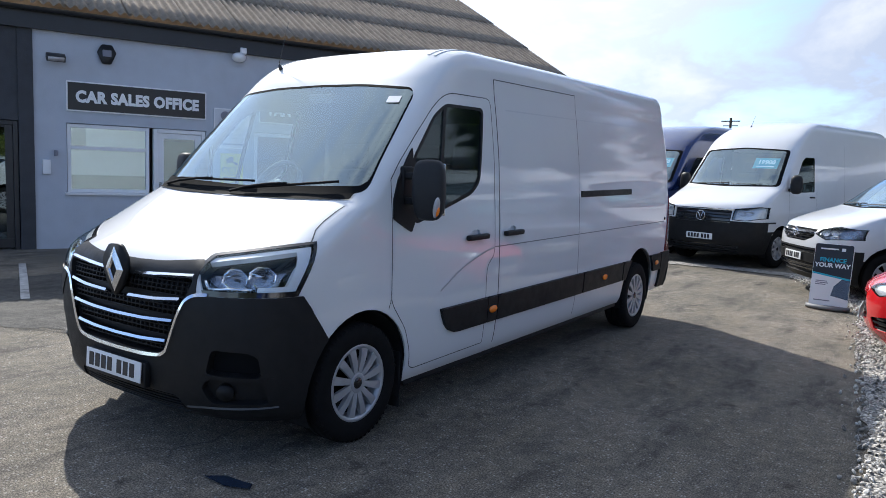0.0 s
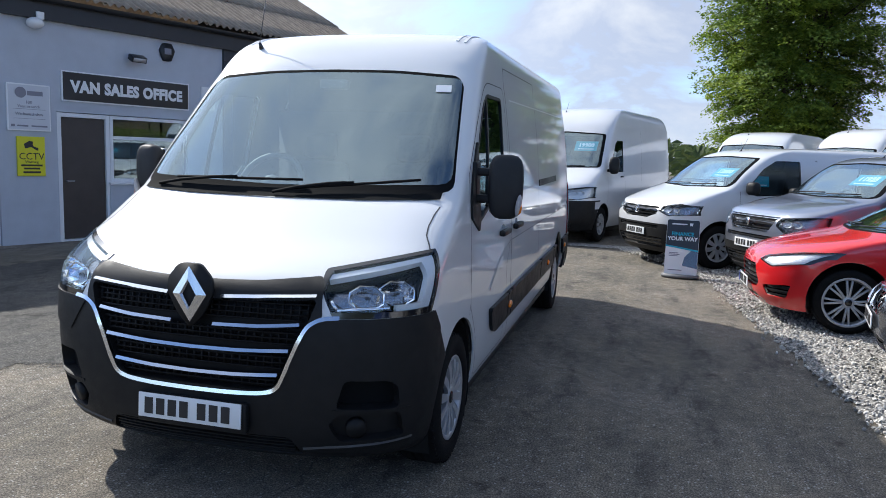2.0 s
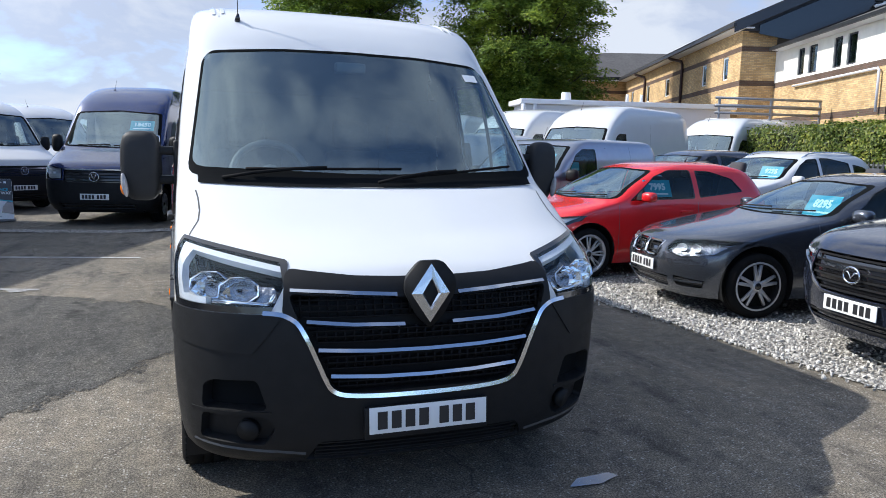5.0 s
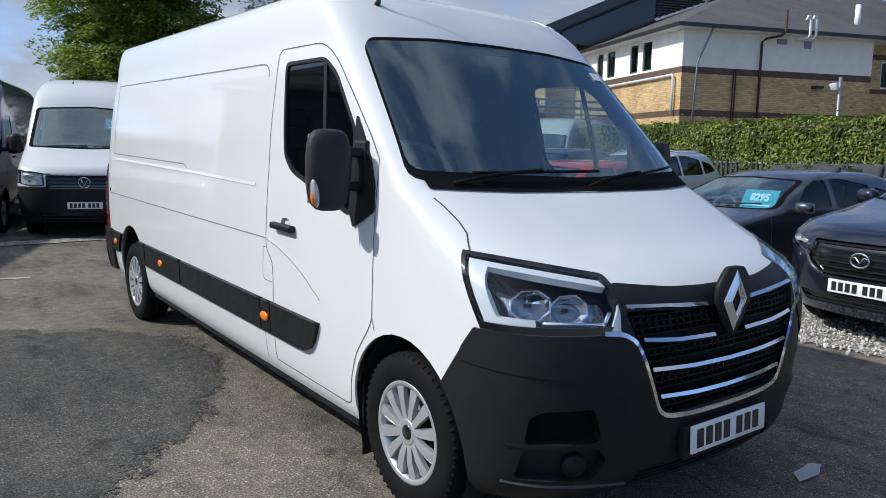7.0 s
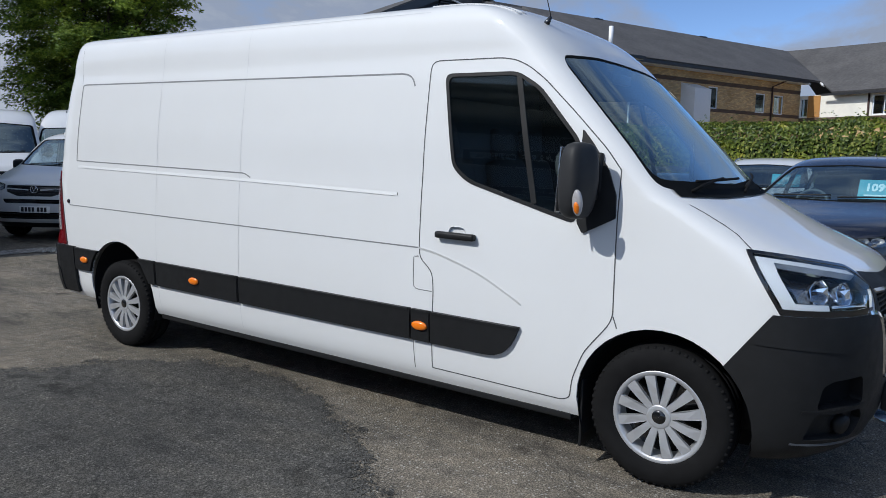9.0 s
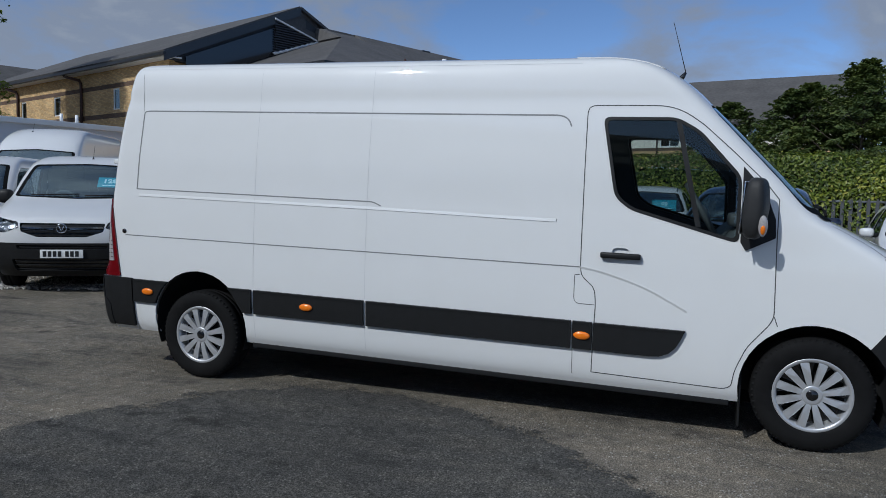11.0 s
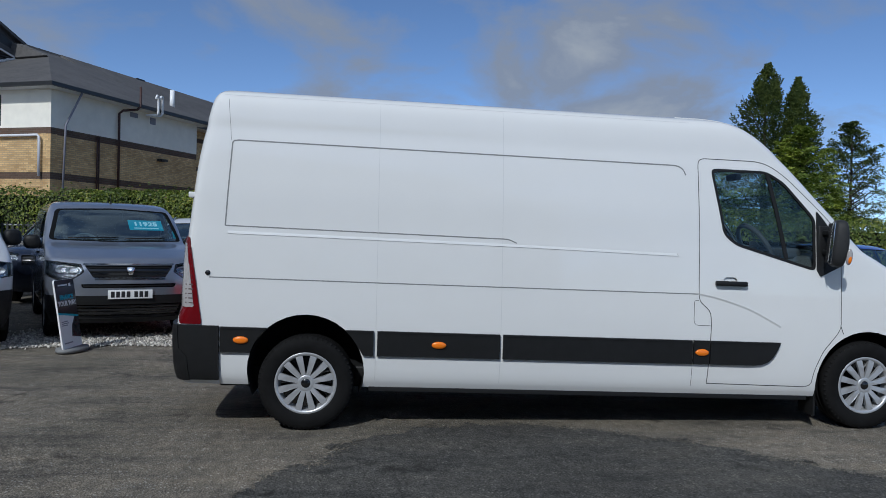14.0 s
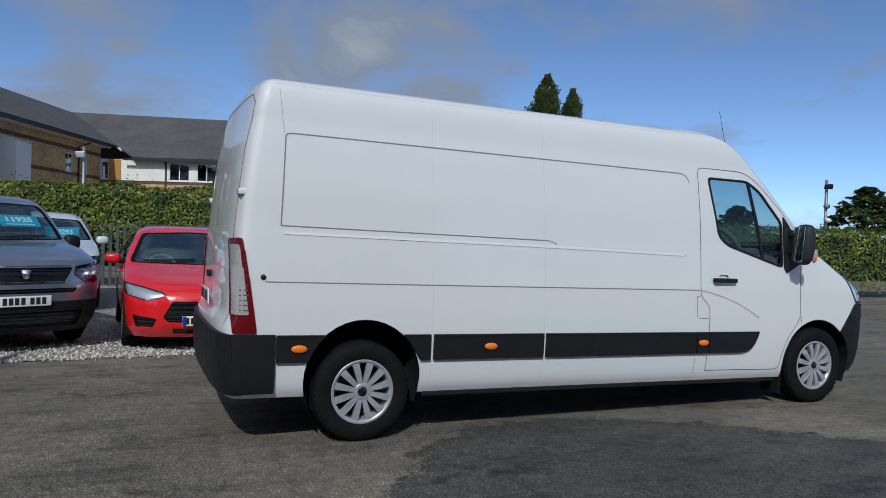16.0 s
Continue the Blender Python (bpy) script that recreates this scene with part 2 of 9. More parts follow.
def cyl(bm, a, b, r, seg=12, r2=None, mi=0, caps=True):
    """A rod from a to b."""
    a, b = Vector(a), Vector(b)
    o = bmesh.new()
    bmesh.ops.create_cone(o, cap_ends=caps, segments=seg, radius1=r, radius2=r if r2 is None else r2, depth=(b - a).length)
    join(bm, o, mi, Matrix.Translation((a + b) / 2) @ (b - a).to_track_quat("Z", "Y").to_matrix().to_4x4())
    return bm


def lathe(bm, profile, seg=40, mi=0):
    """Turns (radius, x) pairs about the x axis."""
    rings = [[bm.verts.new((x, r * math.cos(a), r * math.sin(a))) for a in [2 * math.pi * k / seg for k in range(seg)]] for r, x in profile]
    for p, q in zip(rings, rings[1:]):
        for k in range(seg):
            bm.faces.new((p[k], p[(k + 1) % seg], q[(k + 1) % seg], q[k])).material_index = mi
    return bm


def tube(bm, pts, r, seg=8, mi=0):
    """A round bar along points."""
    pts = [Vector(p) for p in pts]
    ring_shut = len(pts) > 3 and (pts[0] - pts[-1]).length < 1e-5
    if ring_shut:
        pts = pts[:-1]
    n, rings, side = len(pts), [], None
    for k, p in enumerate(pts):
        a, b = (pts[k - 1], pts[(k + 1) % n]) if ring_shut else (pts[max(0, k - 1)], pts[min(n - 1, k + 1)])
        t = (b - a).normalized()
        side = t.orthogonal().normalized() if side is None else (side - t * side.dot(t)).normalized()
        up = t.cross(side)
        rings.append([bm.verts.new(p + (side * math.cos(2 * math.pi * j / seg) + up * math.sin(2 * math.pi * j / seg)) * r) for j in range(seg)])
    for k in range(n if ring_shut else n - 1):
        u, v = rings[k], rings[(k + 1) % n]
        for j in range(seg):
            bm.faces.new((u[j], u[(j + 1) % seg], v[(j + 1) % seg], v[j])).material_index = mi
    if not ring_shut:
        bm.faces.new(rings[0][::-1]).material_index = mi
        bm.faces.new(rings[-1]).material_index = mi
    return bm


def prism(bm, pts, lift, mi=0):
    """A flat outline in 3D, thickened by the vector lift."""
    lift = Vector(lift)
    lo = [bm.verts.new(p) for p in pts]
    hi = [bm.verts.new(Vector(p) + lift) for p in pts]
    bm.faces.new(lo[::-1]).material_index = mi
    bm.faces.new(hi).material_index = mi
    for k in range(len(pts)):
        bm.faces.new((lo[k], lo[(k + 1) % len(pts)], hi[(k + 1) % len(pts)], hi[k])).material_index = mi
    return bm


def pchip(xs, ys, q):
    """Smooth interpolation that makes no waves."""
    xs, ys = np.array(xs, float), np.array(ys, float)
    h, d = np.diff(xs), np.diff(ys) / np.diff(xs)
    s = np.zeros(len(xs))
    s[0], s[-1] = d[0], d[-1]
    for k in range(1, len(xs) - 1):
        if d[k - 1] * d[k] > 0:
            w1, w2 = 2 * h[k] + h[k - 1], h[k] + 2 * h[k - 1]
            s[k] = (w1 + w2) / (w1 / d[k - 1] + w2 / d[k])
    i = np.clip(np.searchsorted(xs, q) - 1, 0, len(xs) - 2)
    t = (np.asarray(q, float) - xs[i]) / h[i]
    return (2 * t**3 - 3 * t**2 + 1) * ys[i] + (t**3 - 2 * t**2 + t) * h[i] * s[i] + (-2 * t**3 + 3 * t**2) * ys[i + 1] + (t**3 - t**2) * h[i] * s[i + 1]


def hull(table, step=0.03, nf=16, ns=26, nr=10):
    """A car body as a stack of level outlines. Rows: z, front y, front corner length, its power, rear y, rear corner length, its power, half width."""
    rows = np.array(table, float)
    zs = []
    for a, b in zip(rows, rows[1:]):
        run = max(b[0] - a[0], abs(b[1] - a[1]), abs(b[4] - a[4]), abs(b[7] - a[7]))
        k = max(1, int(round(run / step / 1.6)))
        zs += [a[0] + (b[0] - a[0]) * j / k for j in range(k)]
    zs.append(rows[-1][0])
    cols = [pchip(rows[:, 0], rows[:, c], zs) for c in range(1, 8)]
    bm = bmesh.new()
    rings = []
    for z, yf, lf, pf, yr, lr, pr, hw in zip(zs, *cols):
        half = []
        for k in range(nf + 1):
            t = math.pi / 2 * k / nf
            half.append((hw * math.sin(t) ** (2 / pf) if k else 0.0, yf + lf * (1 - (math.cos(t) ** (2 / pf) if k < nf else 0.0))))
        for k in range(1, ns):
            half.append((hw, yf + lf + (yr - lr - yf - lf) * k / ns))
        for k in range(nr, -1, -1):
            t = math.pi / 2 * k / nr
            half.append((hw * math.sin(t) ** (2 / pr) if k else 0.0, yr - lr * (1 - (math.cos(t) ** (2 / pr) if k < nr else 0.0))))
        loop = half + [(-x, y) for x, y in half[-2:0:-1]]
        rings.append([bm.verts.new((x, y, z)) for x, y in loop])
    n = len(rings[0])
    for p, q in zip(rings, rings[1:]):
        for k in range(n):
            bm.faces.new((p[k], p[(k + 1) % n], q[(k + 1) % n], q[k]))
    top = rings[-1]
    h = n // 2
    for k in range(h):                                  # the roof's middle, left to right
        a, b, c, d = top[k], top[k + 1], top[(n - k - 1) % n], top[(n - k) % n]
        pts = []
        for v in (a, b, c, d):
            if v not in pts:
                pts.append(v)
        if len(pts) > 2:
            bm.faces.new(pts)
    bm.faces.new(rings[0][::-1])
    bmesh.ops.recalc_face_normals(bm, faces=bm.faces[:])
    return bm


def inside(poly, a, b):
    hit = False
    for (x0, y0), (x1, y1) in zip(poly, poly[1:] + poly[:1]):
        if (y0 > b) != (y1 > b) and a < (x1 - x0) * (b - y0) / (y1 - y0) + x0:
            hit = not hit
    return hit


def rounded(pts, r, k=4):
    """A polygon with its corners rounded."""
    out = []
    for i, p in enumerate(pts):
        p, a, b = Vector(p), Vector(pts[i - 1]), Vector(pts[(i + 1) % len(pts)])
        ra = min(r, (a - p).length * 0.45, (b - p).length * 0.45)
        s, e = p + (a - p).normalized() * ra, p + (b - p).normalized() * ra
        for j in range(k + 1):
            t = j / k
            out.append(tuple(s * (1 - t) ** 2 + p * 2 * t * (1 - t) + e * t * t))
    return out


def curved(pts, k=5):
    """A smooth run through points."""
    out = []
    for i in range(len(pts) - 1):
        p = [Vector(pts[max(0, min(len(pts) - 1, i + d))]) for d in (-1, 0, 1, 2)]
        for j in range(k):
            t = j / k
            out.append(tuple(0.5 * (2 * p[1] + (p[2] - p[0]) * t + (2 * p[0] - 5 * p[1] + 4 * p[2] - p[3]) * t * t + (3 * p[1] - p[0] - 3 * p[2] + p[3]) * t ** 3)))
    return out + [tuple(pts[-1])]


def eased(pts, r=0.04, k=3):
    """An open line with its corners rounded."""
    out = [tuple(pts[0])]
    for a, p, b in zip(pts, pts[1:], pts[2:]):
        a, p, b = Vector(a), Vector(p), Vector(b)
        ra = min(r, (a - p).length * 0.45, (b - p).length * 0.45)
        s, e = p + (a - p).normalized() * ra, p + (b - p).normalized() * ra
        out += [tuple(s * (1 - j / k) ** 2 + p * 2 * (j / k) * (1 - j / k) + e * (j / k) ** 2) for j in range(k + 1)]
    return out + [tuple(pts[-1])]


def circle(a, b, r, n=24, a0=0.0, a1=360.0):
    return [(a + r * math.cos(radians(a0 + (a1 - a0) * k / n)), b + r * math.sin(radians(a0 + (a1 - a0) * k / n))) for k in range(n)]


def carve(bm, poly, axis, way):
    """Cuts the outline poly, seen along the axis, into the sheet that faces way (+1 or -1), and returns the faces within it."""
    u, v = [n for n in range(3) if n != axis]
    us, vs = [p[0] for p in poly], [p[1] for p in poly]
    u0, u1, v0, v1 = min(us) - 0.002, max(us) + 0.002, min(vs) - 0.002, max(vs) + 0.002

    def near(f, a0, a1, b0, b1):
        cu, cv = [p.co[u] for p in f.verts], [p.co[v] for p in f.verts]
        return max(cu) >= a0 and min(cu) <= a1 and max(cv) >= b0 and min(cv) <= b1

    bm.normal_update()
    here = [f for f in bm.faces if f.normal[axis] * way > 0.02 and near(f, u0, u1, v0, v1)]
    for k in range(len(poly)):
        p, q = poly[k], poly[(k + 1) % len(poly)]
        no, co = Vector((0, 0, 0)), Vector((0, 0, 0))
        no[u], no[v] = q[1] - p[1], p[0] - q[0]
        if no.length < 1e-6:
            continue
        co[u], co[v] = p
        some = [f for f in here if f.is_valid and near(f, min(p[0], q[0]) - 1e-4, max(p[0], q[0]) + 1e-4, min(p[1], q[1]) - 1e-4, max(p[1], q[1]) + 1e-4)]
        if not some:
            continue
        geom = list({e for f in some for e in f.edges}) + list({w for f in some for w in f.verts}) + some
        rest = set(here) - set(some)
        got = bmesh.ops.bisect_plane(bm, geom=geom, dist=1e-6, plane_co=co, plane_no=no.normalized())
        here = [f for f in rest if f.is_valid] + [g for g in got["geom"] if isinstance(g, bmesh.types.BMFace) and g.is_valid]
    bm.normal_update()
    out = []
    for f in set(here):
        if f.is_valid:
            c = f.calc_center_median()
            if inside(poly, c[u], c[v]):
                out.append(f)
    return out


def lift(bm, faces, remove=True):
    """Takes faces out of a bmesh, as a bmesh of their own."""
    o = bmesh.new()
    made = {}
    for f in faces:
        for v in f.verts:
            if v not in made:
                made[v] = o.verts.new(v.co)
                made[v].normal = v.normal
        o.faces.new([made[v] for v in f.verts]).smooth = True
    if remove:
        bmesh.ops.delete(bm, geom=faces, context="FACES")
    bmesh.ops.remove_doubles(o, verts=o.verts[:], dist=1e-5)
    o.normal_update()
    return o


def shell(o, off, depth):
    """Moves a sheet out by off and gives it a rim that goes in by depth."""
    o.normal_update()
    ns = {v: v.normal.copy() for v in o.verts}
    edges = [e for e in o.edges if e.is_boundary]
    for v in o.verts:
        v.co += ns[v] * off
    if depth:
        made = {}
        for e in edges:
            for v in e.verts:
                if v not in made:
                    made[v] = o.verts.new(v.co - ns[v] * depth)
        for e in edges:
            e.smooth = False
            f = e.link_faces[0]
            a, b = e.verts
            loop = [w for w in f.verts]
            k = loop.index(a)
            if loop[(k + 1) % len(loop)] != b:
                a, b = b, a
            o.faces.new((b, a, made[a], made[b]))
    return o


def text_mesh(words, size, spread=1.0, bold=0.0):
    """Letters as a bmesh in the xy plane, from the built-in font, centred."""
    c = bpy.data.curves.new("letters", "FONT")
    c.body, c.size, c.align_x, c.align_y, c.extrude, c.space_character = words, size, "CENTER", "CENTER", 0.0015, spread
    c.resolution_u, c.offset = 3, bold
    ob = bpy.data.objects.new("letters", c)
    bm = bmesh.new()
    me = ob.to_mesh()
    bm.from_mesh(me)
    ob.to_mesh_clear()
    bpy.data.objects.remove(ob)
    bpy.data.curves.remove(c)
    return bm


def rise(x, y):
    """The yard climbs gently beyond the van, towards the back rows."""
    return 0.006 * min(9.0, max(0.0, y - 5.0)) * min(1.0, max(0.0, (x + 5.0) / 4.0))


# ---- vehicles: shared pieces ----
from mathutils.bvhtree import BVHTree


def wheel(parent, x, y, r, rim, width, side, spokes, style, disc, m_extra=None):
    """A wheel with its tyre and rim, outer face towards side (+1 or -1)."""
    bm = bmesh.new()
    w = width
    lathe(bm, [(rim, -w * 0.42), (rim + 0.02, -w * 0.5), (r - 0.035, -w * 0.5), (r - 0.008, -w * 0.43), (r, -w * 0.3), (r, -w * 0.12), (r - 0.008, -w * 0.115), (r - 0.008, -w * 0.085), (r, -w * 0.08), (r, w * 0.08), (r - 0.008, w * 0.085),
               (r - 0.008, w * 0.115), (r, w * 0.12), (r, w * 0.3), (r - 0.008, w * 0.43), (r - 0.035, w * 0.5), ((r + rim) / 2, w * 0.515), (rim + 0.02, w * 0.5), (rim + 0.006, w * 0.46), (rim, w * 0.42)], 48)
    for k in range(56 if r > 0.33 else 0):             # tread blocks on the shoulder
        a = 2 * math.pi * k / 56
        o = bmesh.new()
        box(o, w * 0.32, w * 0.455, -0.008, 0.008, r - 0.03, r - 0.006)
        join(bm, o, 0, Matrix.Rotation(a, 4, "X"))
    tyre = part("tyre", bm, RUBBER, None)
    root = new("wheel")
    root.parent = parent
    root.matrix_basis = pose(x, y, r) @ (Matrix.Rotation(math.pi, 4, "Z") if side < 0 else Matrix.Identity(4))
    tyre.parent = root
    bm = bmesh.new()
    lathe(bm, [(rim, -w * 0.4), (rim, w * 0.36), (rim + 0.012, w * 0.45), (rim + 0.004, w * 0.475), (rim - 0.016, w * 0.45), (rim - 0.022, w * 0.30), (rim - 0.03, w * 0.1)], 48)
    dark_rim = style == "double" and spokes == 5
    part("rim", bm, RUBBER if dark_rim else disc, root)
    if dark_rim:
        bm = bmesh.new()
        lathe(bm, [(rim + 0.013, w * 0.452), (rim + 0.005, w * 0.479), (rim - 0.010, w * 0.468)], 48)
        part("rim_edge", bm, disc, root)
    bm = bmesh.new()
    lathe(bm, [(rim - 0.02, w * 0.12), (0.001, w * 0.12)], 32)
    part("brake_backing", bm, RUBBER if style != "cap" else GLOSSBLACK, root)
    bm = bmesh.new()
    f0 = w * 0.46
    if style == "cap":                                  # flat blades between hub and ring
        o = bmesh.new()
        q = 12 / spokes                                 # fewer blades are broader
        prism(o, [(f0 - 0.005, -0.0150 * q, 0.052), (f0 - 0.005, 0.0150 * q, 0.052), (f0 + 0.003, 0.0205 * q, rim - 0.085), (f0, 0.0245 * q, rim - 0.024), (f0 - 0.003, 0.0250 * q, rim - 0.010), (f0 - 0.003, -0.0250 * q, rim - 0.010), (f0, -0.0245 * q, rim - 0.024), (f0 + 0.003, -0.0205 * q, rim - 0.085)], (-0.020, 0, 0))
        bmesh.ops.recalc_face_normals(o, faces=o.faces[:])
        first = part("blade", o, disc, root, smooth=False)
        for k in range(spokes):
            blade = first if k == 0 else new("blade", first.data)
            blade.parent = root
            blade.matrix_basis = Matrix.Rotation(2 * math.pi * (k + 0.5) / spokes, 4, "X")
        bm.free()
        bm = bmesh.new()
        lathe(bm, [(0.001, f0 - 0.004), (0.036, f0 - 0.004), (0.052, f0 - 0.001), (0.060, f0 - 0.006), (0.062, f0 - 0.03)], 32)
        lathe(bm, [(rim - 0.012, f0 - 0.024), (rim - 0.010, f0 - 0.007), (rim - 0.004, f0 - 0.005), (rim + 0.004, f0 - 0.007), (rim + 0.008, f0 - 0.02)], 48)
    else:
        for k in range(spokes):
            for d in ((-0.17, 0.17) if style == "double" and spokes < 8 else (-0.12, 0.12) if style == "double" else (0.0,)):
                o = bmesh.new()
                wi = (0.017 if spokes < 8 else 0.0115) if style == "double" else 0.032
                prism(o, [(f0 - 0.012, -wi, 0.035), (f0 - 0.012, wi, 0.035), (f0 - 0.022, wi * 0.85, rim - 0.005), (f0 - 0.022, -wi * 0.85, rim - 0.005)], (-0.028, 0, 0))
                bmesh.ops.recalc_face_normals(o, faces=o.faces[:])
                bmesh.ops.bevel(o, geom=o.edges[:], offset=0.004, segments=1, affect="EDGES")
                join(bm, o, 0, Matrix.Rotation(2 * math.pi * k / spokes + d, 4, "X"))
        lathe(bm, [(0.001, f0 - 0.004), (0.045, f0 - 0.006), (0.06, f0 - 0.02), (0.062, f0 - 0.04)], 24)
    part("cover_ring" if style == "cap" else "spokes", bm, disc, root)
    bm = bmesh.new()
    lathe(bm, [(0.001, f0 + 0.001), (0.030, f0 + 0.001), (0.035, f0 - 0.006)], 20)
    part("centre_cap", bm, GLOSSBLACK, root)
    return root


def plate(parent, m, bars=True, width=0.52, band=False):
    """A number plate with its characters as plain bars."""
    bm = bmesh.new()
    box(bm, -width / 2, width / 2, -0.008, 0.0, -0.0555, 0.0555, 0.002)
    p = part("number_plate", bm, PLATE, parent, "white number plate with plain black bars", m=m)
    for k, x in enumerate((-0.205, -0.145, -0.085, -0.025, 0.065, 0.125, 0.185)):
        bm = bmesh.new()
        box(bm, x - 0.021, x + 0.021, -0.0105, -0.0078, -0.037, 0.037)
        part("bar", bm, PLATE_INK, p, smooth=False)
    if band:
        bm = bmesh.new()
        box(bm, -width / 2 + 0.001, -width / 2 + 0.045, -0.0102, -0.0078, -0.054, 0.054)
        part("blue_band", bm, PLATE_BLUE, p, smooth=False)
    return p


def price_card(parent, m, text, w=0.46, h=0.24):
    """A teal price card inside a windscreen."""
    bm = bmesh.new()
    box(bm, -w / 2, w / 2, -0.003, 0.0, -h / 2, h / 2)
    card = part("price_card", bm, TEAL, parent, "teal price card behind the glass", smooth=False, m=m)
    if text:
        bm = text_mesh(text, h * 0.52, 1.05, 0.006)
        bmesh.ops.transform(bm, matrix=pose(0, -0.006, h * 0.08, 90), verts=bm.verts)
        part("lettering", bm, CARD_INK, card, smooth=False)
    bm = bmesh.new()
    box(bm, -w * 0.36, w * 0.36, -0.006, -0.003, -h * 0.36, -h * 0.28)
    part("print_bar", bm, CARD_INK, card, smooth=False)
    return card


def seat(parent, x, y, z, mat_=None, w=0.48):
    bm = bmesh.new()
    box(bm, x - w / 2, x + w / 2, y - 0.26, y + 0.26, z - 0.1, z + 0.1, 0.05)
    o = bmesh.new()
    box(o, -w / 2, w / 2, -0.07, 0.07, 0, 0.66, 0.06)
    join(bm, o, 0, pose(x, y + 0.24, z + 0.05, -12))
    o = bmesh.new()
    box(o, -0.13, 0.13, -0.05, 0.05, 0.68, 0.88, 0.045)
    join(bm, o, 0, pose(x, y + 0.24, z + 0.05, -12))
    return part("seat", bm, mat_ or SEATS, parent)


def steering_wheel(parent, x, y, z, r=0.19):
    bm = bmesh.new()
    ring = [(r * math.cos(2 * math.pi * k / 24), r * math.sin(2 * math.pi * k / 24), 0) for k in range(25)]
    tube(bm, ring, 0.021, 6)
    cyl(bm, (-r, 0, 0), (r, 0, 0), 0.018, 6)
    cyl(bm, (0, 0, 0), (0, -r, 0), 0.02, 6)
    lathe_o = bmesh.new()
    bmesh.ops.create_uvsphere(lathe_o, u_segments=12, v_segments=8, radius=0.07)
    bmesh.ops.scale(lathe_o, vec=(1, 1, 0.5), verts=lathe_o.verts)
    join(bm, lathe_o)
    return part("steering_wheel", bm, DASH, parent, m=pose(x, y, z, 60))


def project(tree, a, b, axis, way):
    """The point of the body at (a, b), seen along the axis, and the outward normal there."""
    u, v = [n for n in range(3) if n != axis]
    at, ray = Vector((0, 0, 0)), Vector((0, 0, 0))
    at[u], at[v], at[axis], ray[axis] = a, b, way * 9.0, -way
    hit, no, _, _ = tree.ray_cast(at, ray)
    return (hit, no if no[axis] * way > 0 else -no) if hit is not None else (None, None)


def cut_level(bm, co, no, cond):
    """Cuts the faces that meet cond by a plane."""
    fs = [f for f in bm.faces if cond(f.calc_center_median())]
    geom = list({e for f in fs for e in f.edges}) + list({w for f in fs for w in f.verts}) + fs
    bmesh.ops.bisect_plane(bm, geom=geom, dist=1e-6, plane_co=co, plane_no=Vector(no).normalized())


def liner_of(bm, off=0.03):
    """The dark inner lining: the body's sheet, a little further in."""
    bm.normal_update()
    o = bm.copy()
    o.normal_update()
    for v in o.verts:
        v.co -= v.normal * off
    return o


def well(bm, y, z, r, x0, x1, s):
    """A wheel arch's inner liner: a half drum."""
    n = 20
    ring = [(y + r * math.cos(a), z + r * math.sin(a)) for a in [radians(-25 + 230 * k / n) for k in range(n + 1)]]
    a = [bm.verts.new((s * x1, p[0], p[1])) for p in ring]
    b = [bm.verts.new((s * x0, p[0], p[1])) for p in ring]
    for k in range(n):
        bm.faces.new((a[k], a[k + 1], b[k + 1], b[k]))
    bm.faces.new(b)


# ---- the white panel van ----
RAKE = 0.0178


def raked(o):
    for v in o.verts:
        v.co.z += RAKE * v.co.y
    return o


VAN_BUMPER = [(0.245, -0.74, 0.50, 2.6, 5.26, 0.14, 3.5, 0.935), (0.30, -0.815, 0.53, 2.7, 5.28, 0.14, 3.5, 0.965), (0.40, -0.85, 0.55, 2.8, 5.295, 0.14, 3.5, 0.985),
    (0.60, -0.875, 0.55, 2.8, 5.30, 0.14, 3.5, 1.0), (0.72, -0.88, 0.55, 2.8, 5.29, 0.14, 3.5, 1.003), (0.80, -0.88, 0.55, 2.8, 5.25, 0.13, 3.5, 1.003),
    (0.95, -0.865, 0.53, 2.8, 5.245, 0.12, 3.5, 1.0)]
VAN_BONNET = [(1.03, -0.835, 0.50, 2.7, 5.24, 0.12, 3.5, 0.998), (1.075, -0.78, 0.46, 2.6, 5.24, 0.12, 3.5, 0.996), (1.12, -0.69, 0.42, 2.5, 5.238, 0.12, 3.5, 0.994),
    (1.20, -0.49, 0.32, 2.5, 5.235, 0.12, 3.5, 0.99), (1.28, -0.33, 0.28, 2.5, 5.23, 0.12, 3.5, 0.985), (1.35, -0.19, 0.26, 2.6, 5.225, 0.12, 3.5, 0.98),
    (1.39, -0.10, 0.26, 3.0, 5.22, 0.12, 3.5, 0.976)]
VAN_SCREEN = [(1.45, -0.03, 0.27, 3.2, 5.215, 0.12, 3.5, 0.972), (1.60, 0.12, 0.27, 3.4, 5.20, 0.12, 3.5, 0.962), (1.80, 0.32, 0.27, 3.6, 5.18, 0.12, 3.5, 0.938),
    (2.00, 0.52, 0.26, 3.8, 5.15, 0.12, 3.4, 0.91), (2.10, 0.62, 0.25, 3.6, 5.13, 0.12, 3.3, 0.893)]
